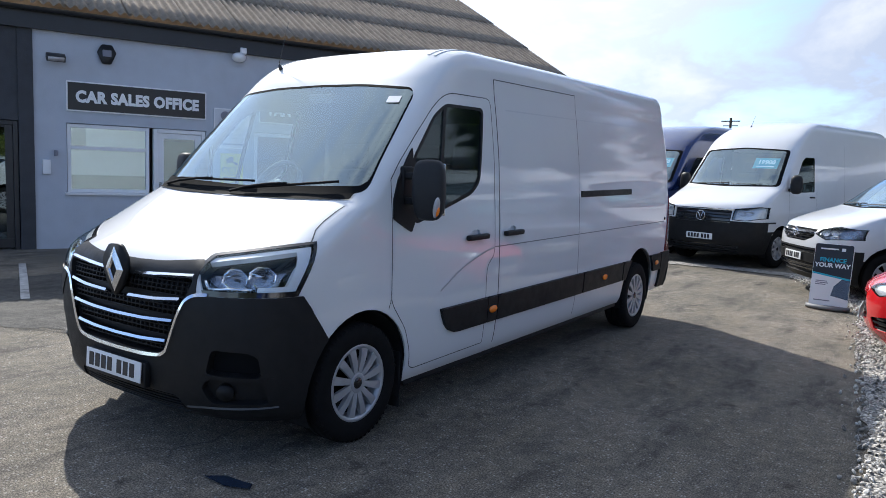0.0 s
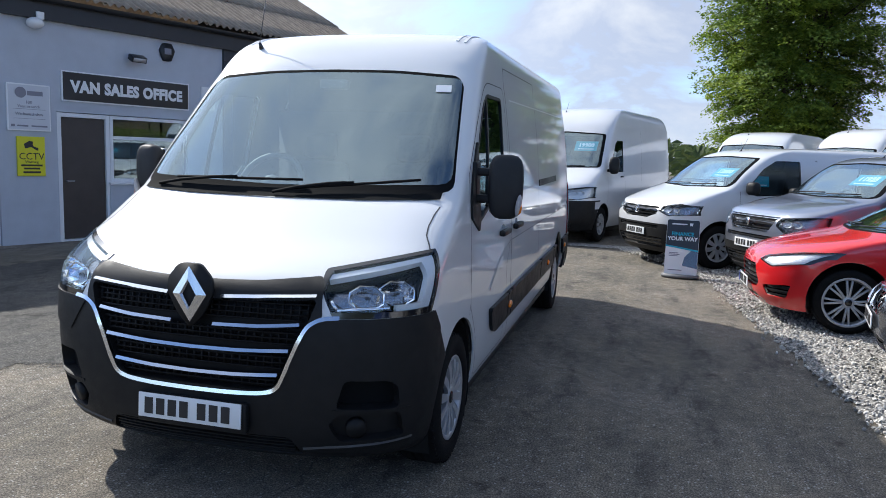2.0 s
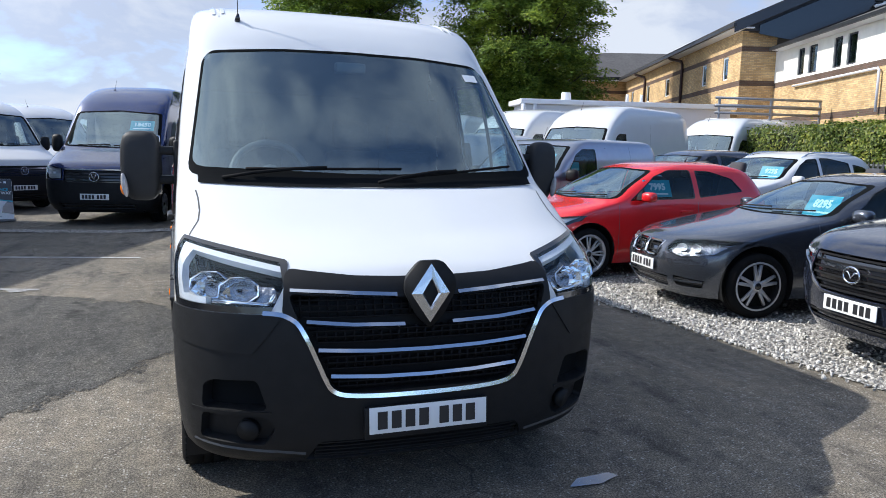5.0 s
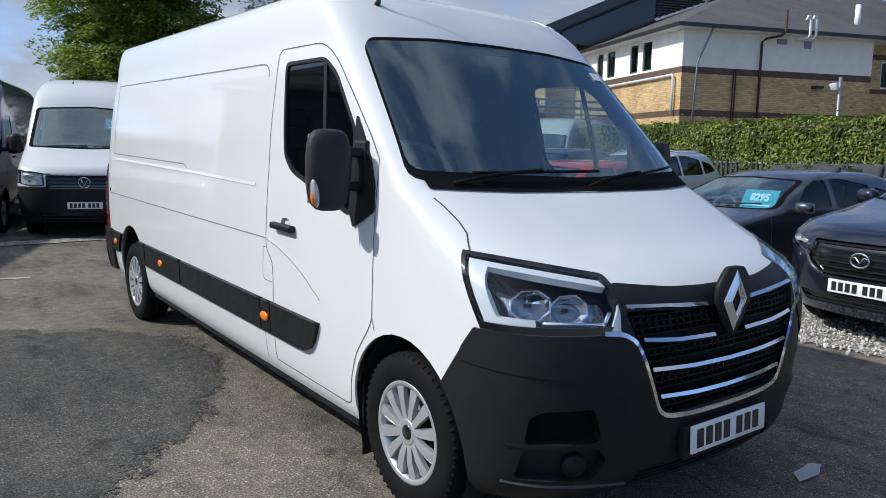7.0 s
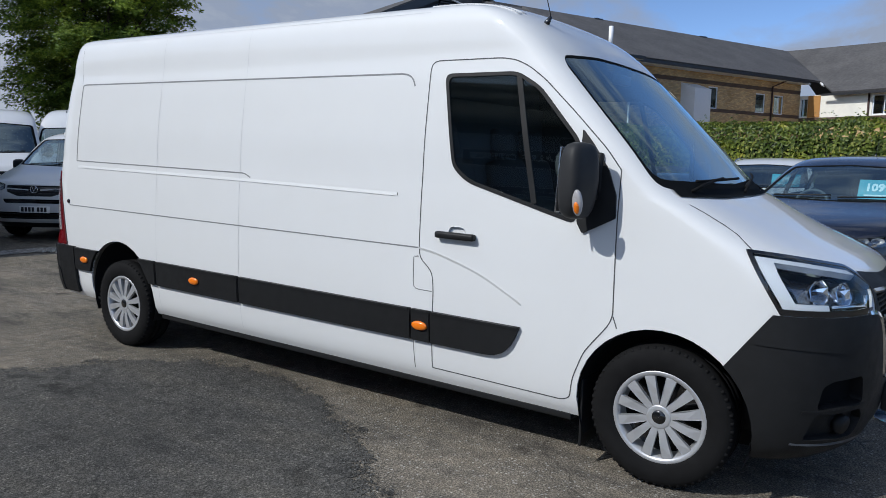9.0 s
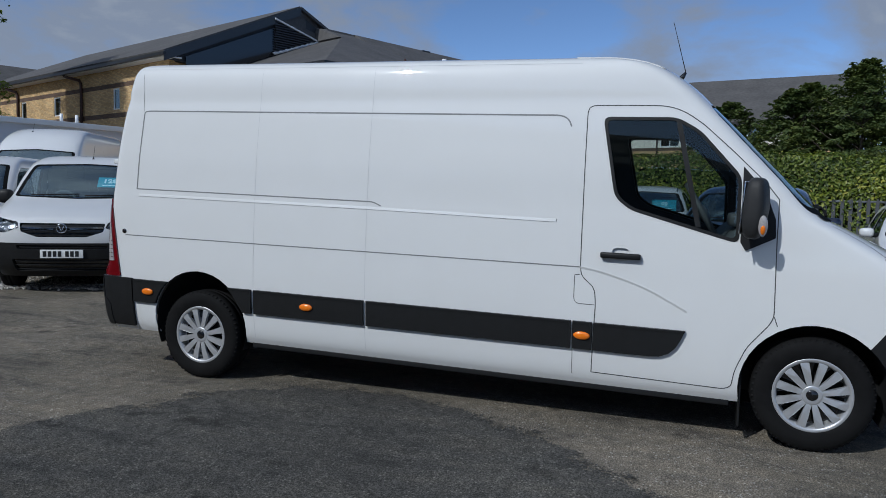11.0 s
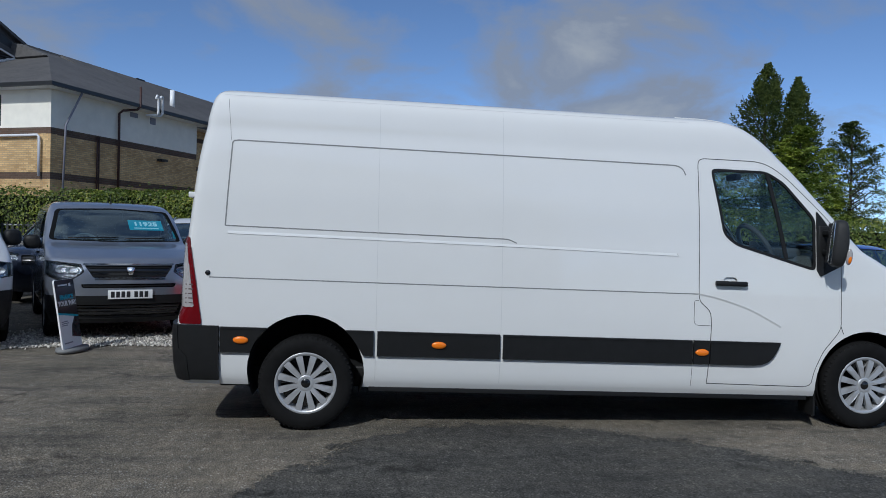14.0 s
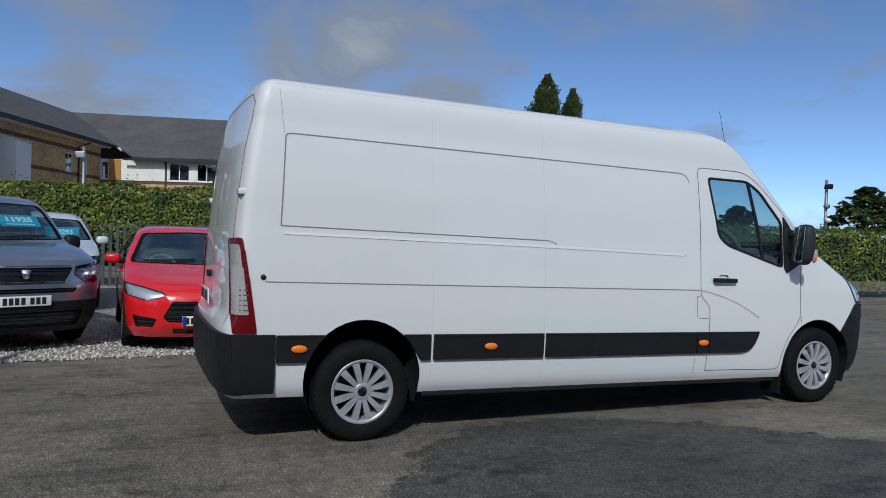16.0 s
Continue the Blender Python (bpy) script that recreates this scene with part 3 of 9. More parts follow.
VAN_ROOF = [(2.16, 0.675, 0.25, 3.4, 5.118, 0.11, 3.5, 0.888), (2.24, 0.765, 0.25, 3.2, 5.10, 0.11, 3.5, 0.877), (2.30, 0.845, 0.26, 3.0, 5.085, 0.11, 3.4, 0.863),
    (2.345, 0.93, 0.28, 2.9, 5.065, 0.11, 3.2, 0.838), (2.375, 1.02, 0.31, 2.8, 5.045, 0.12, 3.0, 0.785), (2.395, 1.12, 0.38, 2.7, 5.02, 0.15, 2.9, 0.70), (2.41, 1.27, 0.48, 2.6, 4.985, 0.2, 2.8, 0.59),
    (2.422, 1.5, 0.6, 2.5, 4.92, 0.3, 2.6, 0.45), (2.43, 1.9, 0.8, 2.4, 4.75, 0.45, 2.5, 0.28)]


def panel_van():
    van = thing("panel_van", "white long-wheelbase panel van with black bumpers and rubbing strips on tarmac", "van")
    H = hull(VAN_BUMPER + VAN_BONNET + VAN_SCREEN + VAN_ROOF, step=0.025, nf=24, ns=44, nr=12)
    bmesh.ops.delete(H, geom=[f for f in H.faces if len(f.verts) > 50], context="FACES")
    tree = BVHTree.FromBMesh(H)

    def vp(name, o, material, parent=van, label="", smooth=True):
        return part(name, raked(o), material, parent, label, smooth)

    def line(pts, axis, way, width, out=0.0012, tilt=0.0):
        u, v = [n for n in range(3) if n != axis]
        fine = []
        for p, q in zip(pts, pts[1:]):
            k = max(1, int(math.hypot(q[0] - p[0], q[1] - p[1]) / 0.04))
            fine += [(p[0] + (q[0] - p[0]) * j / k, p[1] + (q[1] - p[1]) * j / k) for j in range(k)]
        fine.append(pts[-1])
        o, last = bmesh.new(), None
        for k, p in enumerate(fine):
            a, b = fine[max(0, k - 1)], fine[min(len(fine) - 1, k + 1)]
            t = Vector((b[0] - a[0], b[1] - a[1])).normalized()
            pair = []
            for s in (-0.5, 0.5):
                hit, no = project(tree, p[0] - t.y * s * width, p[1] + t.x * s * width, axis, way)
                pair.append(o.verts.new(hit + no * (out - tilt * s * (1 if t.x >= 0 else -1))) if hit is not None else None)
            if last and None not in pair and None not in last:
                o.faces.new((last[0], last[1], pair[1], pair[0]))
            last = pair
        bmesh.ops.delete(o, geom=[v for v in o.verts if not v.link_faces], context="VERTS")
        o.normal_update()
        for f in o.faces:
            if f.normal[axis] * way < 0:
                f.normal_flip()
        o.normal_update()
        return o

    # wheel arches
    for y in (0.0, 4.332):
        for s in (1, -1):
            fs = carve(H, circle(y, 0.352, 0.418, 36), 0, s)
            bmesh.ops.delete(H, geom=fs, context="FACES")
    # glass of the cab
    ws = rounded([(-0.93, 1.425), (-0.5, 1.385), (0, 1.375), (0.5, 1.385), (0.93, 1.425), (0.83, 2.02), (0.78, 2.075), (0.4, 2.105), (0, 2.112), (-0.4, 2.105), (-0.78, 2.075), (-0.83, 2.02)], 0.05, 3)
    o = lift(H, carve(H, ws, 1, -1))
    rim = o.copy()
    vp("windscreen", shell(o, -0.002, 0.004), GLASS, van, "large clear windscreen")
    inner = rounded([(-0.912, 1.462), (0, 1.432), (0.912, 1.462), (0.815, 2.045), (0.775, 2.062), (0.4, 2.092), (0, 2.099), (-0.4, 2.092), (-0.775, 2.062), (-0.815, 2.045)], 0.06, 3)
    keep = set(carve(rim, inner, 1, -1))
    bmesh.ops.delete(rim, geom=list(keep), context="FACES")
    vp("windscreen_border", shell(rim, 0.0006, 0.0), FRIT, van)
    side_win = rounded([(1.295, 1.985), (0.84, 1.985), (0.70, 1.905), (0.452, 1.63), (0.452, 1.225), (0.56, 1.252), (1.10, 1.398), (1.20, 1.475)], 0.05, 4)
    for s in (1, -1):
        o = lift(H, carve(H, side_win, 0, s))
        seal = o.copy()
        door_glass = vp("door_window", shell(o, -0.006, 0.004), GLASS_DARK)
        inner = rounded([(1.272, 1.966), (0.845, 1.966), (0.714, 1.890), (0.472, 1.622), (0.472, 1.250), (0.56, 1.273), (1.09, 1.416), (1.182, 1.488)], 0.045, 4)
        bmesh.ops.delete(seal, geom=carve(seal, inner, 0, s), context="FACES")
        vp("window_seal", shell(seal, 0.003, 0.012), PLASTIC)
        o = line([(0.832, 1.962), (0.690, 1.312)], 0, s, 0.030, 0.002)
        vp("window_divider", shell(o, 0.0, 0.01), PLASTIC)
        sail = rounded([(0.415, 1.185), (0.446, 1.235), (0.446, 1.69), (0.385, 1.62), (0.30, 1.50), (0.255, 1.38), (0.250, 1.27)], 0.008, 2)
        o = lift(H, carve(H, sail, 0, s))
        vp("mirror_base", shell(o, 0.012, 0.03), PLASTIC)
    # front bumper
    cut_level(H, (0, -0.30, 0.68), (0, 0.235, 0.17), lambda c: c.y < 0.1 and c.z < 1.0)
    cut_level(H, (0, 0, 0.915), (0, 0, 1), lambda c: c.y < -0.2 and 0.7 < c.z < 1.1)
    fs = [f for f in H.faces if (c := f.calc_center_median()).z < 0.915 and c.y < -0.30 - (c.z - 0.68) * 0.7234 and c.y < -0.1]
    bumper = lift(H, fs)
    nose = rounded([(-0.60, 0.91), (-0.585, 1.055), (-0.56, 1.082), (-0.30, 1.056), (-0.12, 1.05), (0.12, 1.05), (0.30, 1.056), (0.56, 1.082), (0.585, 1.055), (0.60, 0.91)], 0.02, 2)
    panel = lift(H, carve(H, nose, 1, -1))
    # lamps
    lamp = rounded([(0.555, 1.107), (0.572, 1.05), (0.645, 0.917), (0.868, 0.917), (0.895, 0.917), (1.06, 0.917), (1.06, 1.197), (0.957, 1.180)], 0.012, 2)
    tail = Vector((0, 0.25, -0.155)).normalized()

    def behind(c):                                      # distance past the slanting rear end of the lamp
        return (Vector((0, c.y, c.z)) - Vector((0, -0.335, 1.178))).dot(tail)

    def top_of(c):
        return 1.107 + (abs(c.x) - 0.555) * 0.182 - c.z

    def cut_tail(o, d):
        bmesh.ops.bisect_plane(o, geom=o.verts[:] + o.edges[:] + o.faces[:], dist=1e-6, plane_co=Vector((0, -0.335, 1.178)) + tail * d, plane_no=tail)

    def cut_top(o, d, s):
        bmesh.ops.bisect_plane(o, geom=o.verts[:] + o.edges[:] + o.faces[:], dist=1e-6, plane_co=(s * 0.555, 0, 1.107 - d), plane_no=Vector((-s * 0.182, 0, 1)).normalized())

    def keep_only(o, test):
        bmesh.ops.delete(o, geom=[f for f in o.faces if not test(f.calc_center_median())], context="FACES")
        return o

    cut_level(H, (0, -0.335, 1.178), tail, lambda c: abs(c.x) > 0.8 and 0.85 < c.z < 1.3 and c.y < -0.1)
    for s in (1, -1):
        fs = [f for f in carve(H, [(s * x, z) for x, z in lamp], 1, -1) if behind(f.calc_center_median()) < 0]
        o = lift(H, fs)
        head = vp("headlight", shell(o.copy(), 0.003, 0.0), LENS, van, "clear headlight with a white daylight strip")
        for d in (-0.014, -0.022, -0.074):
            cut_tail(o, d)
        for d in (0.014, 0.020, 0.039):
            cut_top(o, d, s)
        for z in (0.944, 0.968, 0.962, 1.052):
            bmesh.ops.bisect_plane(o, geom=o.verts[:] + o.edges[:] + o.faces[:], dist=1e-6, plane_co=(0, 0, z), plane_no=(0, 0, 1))
        for x in (0.59, 0.885, 0.625, 0.955):
            bmesh.ops.bisect_plane(o, geom=o.verts[:] + o.edges[:] + o.faces[:], dist=1e-6, plane_co=(s * x, 0, 0), plane_no=(1, 0, 0))
        rim = keep_only(o.copy(), lambda c: behind(c) > -0.014 or top_of(c) < 0.014 or c.z < 0.944 or abs(c.x) < 0.59)
        vp("rim", shell(rim, 0.005, 0.03), GLOSSBLACK, head)
        bar = keep_only(o.copy(), lambda c: c.z > 0.944 and abs(c.x) > 0.59 and behind(c) < -0.022 and top_of(c) > 0.020 and (behind(c) > -0.074 or top_of(c) < 0.039 or (c.z < 0.968 and abs(c.x) > 0.885)))
        vp("daylight_bar", shell(bar, -0.006, 0.03), DAYBAR, head, "white daylight strip")
        tray = keep_only(o.copy(), lambda c: 0.962 < c.z < 1.052 and 0.625 < abs(c.x) < 0.955 and behind(c) < -0.08)
        vp("reflector_tray", shell(tray, -0.062, 0.0), LAMP_TRAY, head)
        vp("housing", shell(o.copy(), -0.085, 0.0), GLOSSBLACK, head)
        for cx, cz, r in ((0.770, 1.012, 0.068), (0.890, 1.022, 0.068)):
            hit, no = project(tree, s * cx, cz, 1, -1)
            aim = Matrix.Translation(hit - no * 0.042) @ (no * 0.5 + Vector((s * 0.1, -1, 0.1))).normalized().to_track_quat("X", "Z").to_matrix().to_4x4() @ Matrix.Diagonal((1, 1.15, 0.80, 1)) @ Matrix.Rotation(math.pi / 8, 4, "X")
            c, cup = bmesh.new(), bmesh.new()
            lathe(c, [(0.008, -0.044), (r * 0.40, -0.040), (r * 0.72, -0.022), (r * 1.0, 0.010), (r * 1.10, 0.011)], 8)
            for v in c.verts:                           # stepped facets
                v.co.x += 0.006 * math.sin(v.co.y * 210) * math.cos(v.co.z * 170)
            join(cup, c, 0, aim)
            vp("reflector", cup, LAMP, head, smooth=False)
            c, bulb = bmesh.new(), bmesh.new()
            lathe(c, [(0.001, 0.004), (r * 0.14, 0.002), (r * 0.16, -0.030)], 10)
            join(bulb, c, 0, aim)
            vp("bulb", bulb, GLOSSBLACK, head)
        sill = bmesh.new()
        for k, (x0, z0, x1, z1) in enumerate(((0.625, 0.995, 0.655, 0.952), (0.655, 0.952, 0.865, 0.957))):
            a, b = project(tree, s * x0, z0, 1, -1), project(tree, s * x1, z1, 1, -1)
            cyl(sill, a[0] - a[1] * 0.018, b[0] - b[1] * 0.018, 0.009, 6)
        vp("bezel_strip", sill, LAMP, head)
    # bumper: intakes, grille opening
    grille_o = rounded([(-0.575, 0.995), (-0.13, 0.975), (0.13, 0.975), (0.575, 0.995), (0.52, 0.84), (0.42, 0.63), (0.36, 0.585), (-0.36, 0.585), (-0.42, 0.63), (-0.52, 0.84)], 0.03, 3)
    mesh_up = lift(panel, carve(panel, [(x, z) for x, z in grille_o], 1, -1))
    mesh_lo = lift(bumper, carve(bumper, [(x, z) for x, z in grille_o], 1, -1))
    join(mesh_lo, mesh_up)
    bmesh.ops.remove_doubles(mesh_lo, verts=mesh_lo.verts[:], dist=1e-4)
    mesh_lo.normal_update()
    vp("grille_backing", shell(mesh_lo, -0.045, 0.0), GRILLE)
    for s in (1, -1):
        pl = [(s * x, z) for x, z in rounded([(0.655, 0.518), (0.695, 0.648), (0.86, 0.640), (0.895, 0.615), (0.90, 0.508)], 0.025, 3)]
        o = lift(bumper, carve(bumper, pl, 1, -1))
        vp("air_intake", shell(o, -0.05, 0.0), FRIT)
        o = line([(s * 0.935, 0.500), (s * 0.64, 0.508)], 1, -1, 0.012, 0.010)
        vp("intake_lip", shell(o, 0.0, 0.02), PLASTIC)
        pl = [(s * x, z) for x, z in rounded([(0.66, 0.36), (0.62, 0.44), (0.66, 0.49), (0.90, 0.488), (0.905, 0.365)], 0.02, 2)]
        o = lift(bumper, carve(bumper, pl, 1, -1))
        hit, no = project(tree, s * 0.735, 0.415, 1, -1)
        vp("lower_recess", shell(o, -0.035, 0.0), PLASTIC)
        o = bmesh.new()
        cyl(o, hit - no * 0.04, hit - no * 0.004, 0.045, 20)
        vp("fog_lamp_cover", o, PLASTIC)
        # lip greyer than the bumper: the sky's sheen put into its colour
        o = line([(s * 0.925, 0.352), (s * 0.80, 0.345), (s * 0.60, 0.335), (s * 0.50, 0.322)], 1, -1, 0.014, 0.007, 0.010)
        vp("bumper_lip", shell(o, 0.0, 0.03), LIP_SHEEN)
        o = lift(bumper, carve(bumper, [(s * x, z) for x, z in ((0.715, 0.752), (1.06, 0.784), (1.06, 0.93), (0.62, 0.93), (0.60, 0.905), (0.64, 0.85))], 1, -1), False)
        vp("bumper_brow", shell(o, 0.012, 0.02), PLASTIC)
    lowi = rounded([(-0.50, 0.275), (-0.45, 0.372), (0.45, 0.372), (0.50, 0.275)], 0.02, 2)
    o = lift(bumper, carve(bumper, lowi, 1, -1))
    vp("lower_intake", shell(o, -0.03, 0.0), GLOSSBLACK)
    for k in range(5):
        vp("intake_slat", shell(line([(-0.46, 0.288 + 0.018 * k), (0.46, 0.288 + 0.018 * k)], 1, -1, 0.006, 0.0), 0.0, 0.02), PLASTIC)
    vp("front_bumper", shell(bumper, 0.006, 0.06), PLASTIC, van, "black textured plastic front bumper")
    vp("nose_panel", shell(panel, 0.005, 0.05), PLASTIC, van, "black nose panel round the badge")
    # grille mesh: short ribs between slats
    mesh = bmesh.new()
    for row, (z, hw) in enumerate(((0.972, 0.555), (0.948, 0.545), (0.924, 0.53), (0.900, 0.52), (0.845, 0.50), (0.82, 0.485), (0.795, 0.47), (0.735, 0.45), (0.71, 0.435), (0.685, 0.42), (0.628, 0.40), (0.608, 0.39))):
        join(mesh, shell(line([(-hw, z), (hw, z)], 1, -1, 0.007, -0.014), 0.0, 0.02))
    for rows in ((0.985, 0.897, 0.55), (0.855, 0.79, 0.485), (0.745, 0.68, 0.44), (0.635, 0.60, 0.395)):
        for k in range(int(rows[2] * 2 / 0.038) + 1):
            x = -rows[2] + 0.02 + 0.038 * k
            if abs(x) < rows[2]:
                join(mesh, shell(line([(x, rows[0]), (x, rows[1])], 1, -1, 0.007, -0.016), 0.0, 0.016))
    vp("grille_mesh", mesh, GRILLE)
    # chrome
    frame_pts = [(0.67, 0.922), (0.60, 0.915), (0.545, 0.885), (0.51, 0.83), (0.47, 0.74), (0.43, 0.645), (0.40, 0.60), (0.34, 0.578), (0.2, 0.568), (0, 0.565)]
    for s in (1, -1):
        o = line(curved([(s * x, z) for x, z in frame_pts]), 1, -1, 0.017, 0.013, 0.005)
        vp("chrome_surround", shell(o, 0.0, 0.02), CHROME)
        o = line([(s * 0.565, 1.008), (s * 0.40, 1.000), (s * 0.135, 0.985)], 1, -1, 0.0135, 0.010, 0.007)
        vp("chrome_strip", shell(o, 0.0, 0.02), CHROME)
        o = line([(s * 0.505, 0.888), (s * 0.32, 0.872), (s * 0.105, 0.866)], 1, -1, 0.0135, 0.010, 0.007)
        vp("chrome_strip", shell(o, 0.0, 0.03), CHROME)
    for z, hw in ((0.765, 0.46), (0.655, 0.41)):
        o = line([(-hw, z + 0.008), (-hw / 2, z - 0.004), (0, z - 0.008), (hw / 2, z - 0.004), (hw, z + 0.008)], 1, -1, 0.0135, 0.010, 0.007)
        vp("chrome_strip", shell(o, 0.0, 0.03), CHROME)
    # badge
    hit, no = project(tree, 0, 0.99, 1, -1)
    sh = bmesh.new()
    prism(sh, [(x, -0.87, z) for x, z in rounded([(0.112, 1.0), (0.060, 0.90), (0.0, 0.842), (-0.060, 0.90), (-0.112, 1.0), (-0.108, 1.06), (-0.050, 1.128), (0.050, 1.128), (0.108, 1.06)], 0.022, 3)], (0, -0.025, 0))
    bmesh.ops.recalc_face_normals(sh, faces=sh.faces[:])
    vp("badge_shield", sh, PLASTIC)
    bd = bmesh.new()
    out4, in4, mid4 = [(0, 1.116), (0.084, 0.992), (0, 0.868), (-0.084, 0.992)], [(0, 1.050), (0.032, 0.992), (0, 0.934), (-0.032, 0.992)], [(0, 1.060), (0.041, 0.992), (0, 0.924), (-0.041, 0.992)]
    for k in range(4):
        j = (k + 1) % 4
        a, b, c, d = out4[k], out4[j], in4[j], in4[k]
        va = [bd.verts.new((p[0], y, p[1])) for p, y in ((a, -0.897), (b, -0.897), (c, -0.900), (d, -0.900))]
        vm = [bd.verts.new((p[0], -0.909, p[1])) for p in (mid4[k], mid4[j])]
        bd.faces.new((va[0], va[1], vm[1], vm[0]))
        bd.faces.new((vm[0], vm[1], va[2], va[3]))
    bmesh.ops.recalc_face_normals(bd, faces=bd.faces[:])
    vp("badge", bd, BADGE, van, "silver diamond-shaped badge", smooth=False)
    # plate
    plate(van, pose(0, -0.905, 0.453, -3))
    bm = bmesh.new()
    box(bm, -0.275, 0.275, -0.898, -0.86, 0.385, 0.52, 0.008)
    vp("plate_holder", bm, PLASTIC)
    # rubbing strips and side lamps
    for s in (1, -1):
        strips = [[(0.735, 0.667), (1.297, 0.667), (1.297, 0.487), (0.95, 0.487), (0.885, 0.493), (0.83, 0.516), (0.788, 0.557), (0.758, 0.612)], [(1.306, 0.667), (1.43, 0.667), (1.43, 0.487), (1.306, 0.487)],
                  [(1.442, 0.667), (2.898, 0.667), (2.898, 0.487), (1.442, 0.487)], [(2.922, 0.667), (3.824, 0.667), (3.824, 0.487), (2.922, 0.487)],
                  [(3.85, 0.667), (4.053, 0.667), (3.952, 0.53), (3.925, 0.487), (3.85, 0.487)], [(4.60, 0.667), (4.935, 0.667), (4.935, 0.487), (4.722, 0.487), (4.70, 0.53)]]
        for pts in strips:
            o = lift(H, carve(H, pts, 0, s), False)
            vp("rubbing_strip", shell(o, 0.022, 0.03), PLASTIC)
            o = line([(min(p[0] for p in pts) + 0.01, 0.66), (max(p[0] for p in pts) - 0.01, 0.66)], 0, s, 0.014, 0.024)
            vp("strip_edge", shell(o, 0.002, 0.006), PLASTIC)
        for y in (1.368, 3.375, 4.79):
            o = bmesh.new()
            bmesh.ops.create_uvsphere(o, u_segments=16, v_segments=8, radius=1)
            bmesh.ops.transform(o, matrix=Matrix.LocRotScale((s * 1.026, y, 0.577), None, (0.014, 0.055, 0.027)), verts=o.verts)
            vp("side_marker", o, AMBER)
    # rear bumper, lamps, doors
    for s in (1, -1):
        o = lift(H, carve(H, [(4.945, 0.29), (4.945, 0.672), (5.5, 0.672), (5.5, 0.29)], 0, s), False)
        vp("rear_bumper_corner", shell(o, 0.024, 0.03), PLASTIC)
        o = lift(H, carve(H, rounded([(5.065, 0.68), (5.215, 0.68), (5.216, 1.29), (5.16, 1.295), (5.12, 1.05)], 0.015, 2), 0, s), False)
        o2 = o.copy()
        vp("tail_lamp", shell(o, 0.012, 0.02), REDLENS, van, "tall red tail lamp with clear centre")
        fs = set(carve(o2, rounded([(5.118, 0.80), (5.205, 0.80), (5.210, 1.25), (5.172, 1.25), (5.150, 1.05)], 0.01, 2), 0, s))
        bmesh.ops.delete(o2, geom=[f for f in o2.faces if f not in fs], context="FACES")
        window = vp("tail_lamp_window", shell(o2, 0.016, 0.006), CLEARLENS)
        for k in range(13):
            z = 0.83 + 0.032 * k
            vp("lens_rib", line([(5.124 + 0.10 * max(0.0, z - 0.95), z), (5.206, z)], 0, s, 0.009, 0.0185), LENS_RIB, window)
        o = bmesh.new()
        cyl(o, (s * 0.97, 5.03, 1.045), (s * 1.003, 5.03, 1.045), 0.018, 16)
        vp("door_stop", o, GLOSSBLACK)
        o = bmesh.new()
        box(o, min(s * 0.83, s * 0.93), max(s * 0.83, s * 0.93), 5.14, 5.19, 1.575, 1.615, 0.008)
        vp("door_hinge", o, WHITE)
    o = lift(H, carve(H, [(-0.99, 0.29), (-0.99, 0.672), (0.99, 0.672), (0.99, 0.29)], 1, 1), False)
    vp("rear_bumper", shell(o, 0.030, 0.03), PLASTIC)
    for pts in ([(0, 0.69), (0, 2.28)], [(-0.86, 0.72), (-0.80, 2.2), (-0.7, 2.27), (0.7, 2.27), (0.80, 2.2), (0.86, 0.72)]):
        vp("rear_door_gap", line(pts, 1, 1, 0.009), SEAM)
    plate(van, pose(0, 5.29, 0.95, 0, 0, 180))
    o = bmesh.new()
    box(o, 0.06, 0.20, 5.235, 5.27, 0.98, 1.03, 0.01)
    vp("rear_handle", o, PLASTIC)
    # gaps between panels; shade of the pressed lines painted as grey strips
    def gap(pts, s, w=0.006, m_=SEAM, out=0.0012, name="panel_line"):
        vp(name, line(eased(pts), 0, s, w, out), m_)

    for s in (1, -1):
        gap([(1.305, 0.335), (1.29, 0.79), (1.30, 0.89), (1.385, 0.96), (1.395, 1.02), (1.395, 2.01), (1.385, 2.045), (1.35, 2.058), (0.94, 2.058), (0.86, 2.045), (0.78, 2.01), (0.68, 1.94), (0.50, 1.775), (0.32, 1.60), (0.240, 1.50)], s)
        gap([(0.240, 1.50), (0.243, 1.26), (0.237, 0.80), (0.26, 0.75), (0.38, 0.60), (0.44, 0.45), (0.455, 0.345), (0.50, 0.325), (1.305, 0.335)], s)
        gap([(0.235, 0.80), (0.215, 0.745)], s)
        vp("bonnet_gap", line([(s * 0.895, -0.065), (s * 0.887, -0.13), (s * 0.884, -0.22), (s * 0.893, -0.285), (s * 0.925, -0.338), (s * 0.935, -0.36)], 2, 1, 0.007), SEAM)
        gap([(5.02, 1.015), (3.5, 1.015), (1.40, 1.018)], s, 0.0075, CREASE_SHADE)
        vp("door_crease", line(curved([(1.395, 1.015), (1.25, 0.99), (1.0, 0.915), (0.80, 0.82), (0.735, 0.785)]), 0, s, 0.014, 0.0035, -0.006), WHITE)
        if s > 0:
            # this side's pressed line, its shade painted in pale grey
            gap([(4.85, 2.003), (1.60, 1.993)], s, 0.010, PALE_SEAM_CREASE)
            continue
        gap([(4.92, 1.385), (4.89, 1.995), (4.85, 2.003), (1.585, 1.993), (1.545, 1.985), (1.512, 1.962), (1.495, 1.92)], s, 0.0095, CREASE_SHADE)
        gap([(4.92, 1.385), (2.87, 1.372), (2.81, 1.345)], s, 0.0085, CREASE_SHADE)
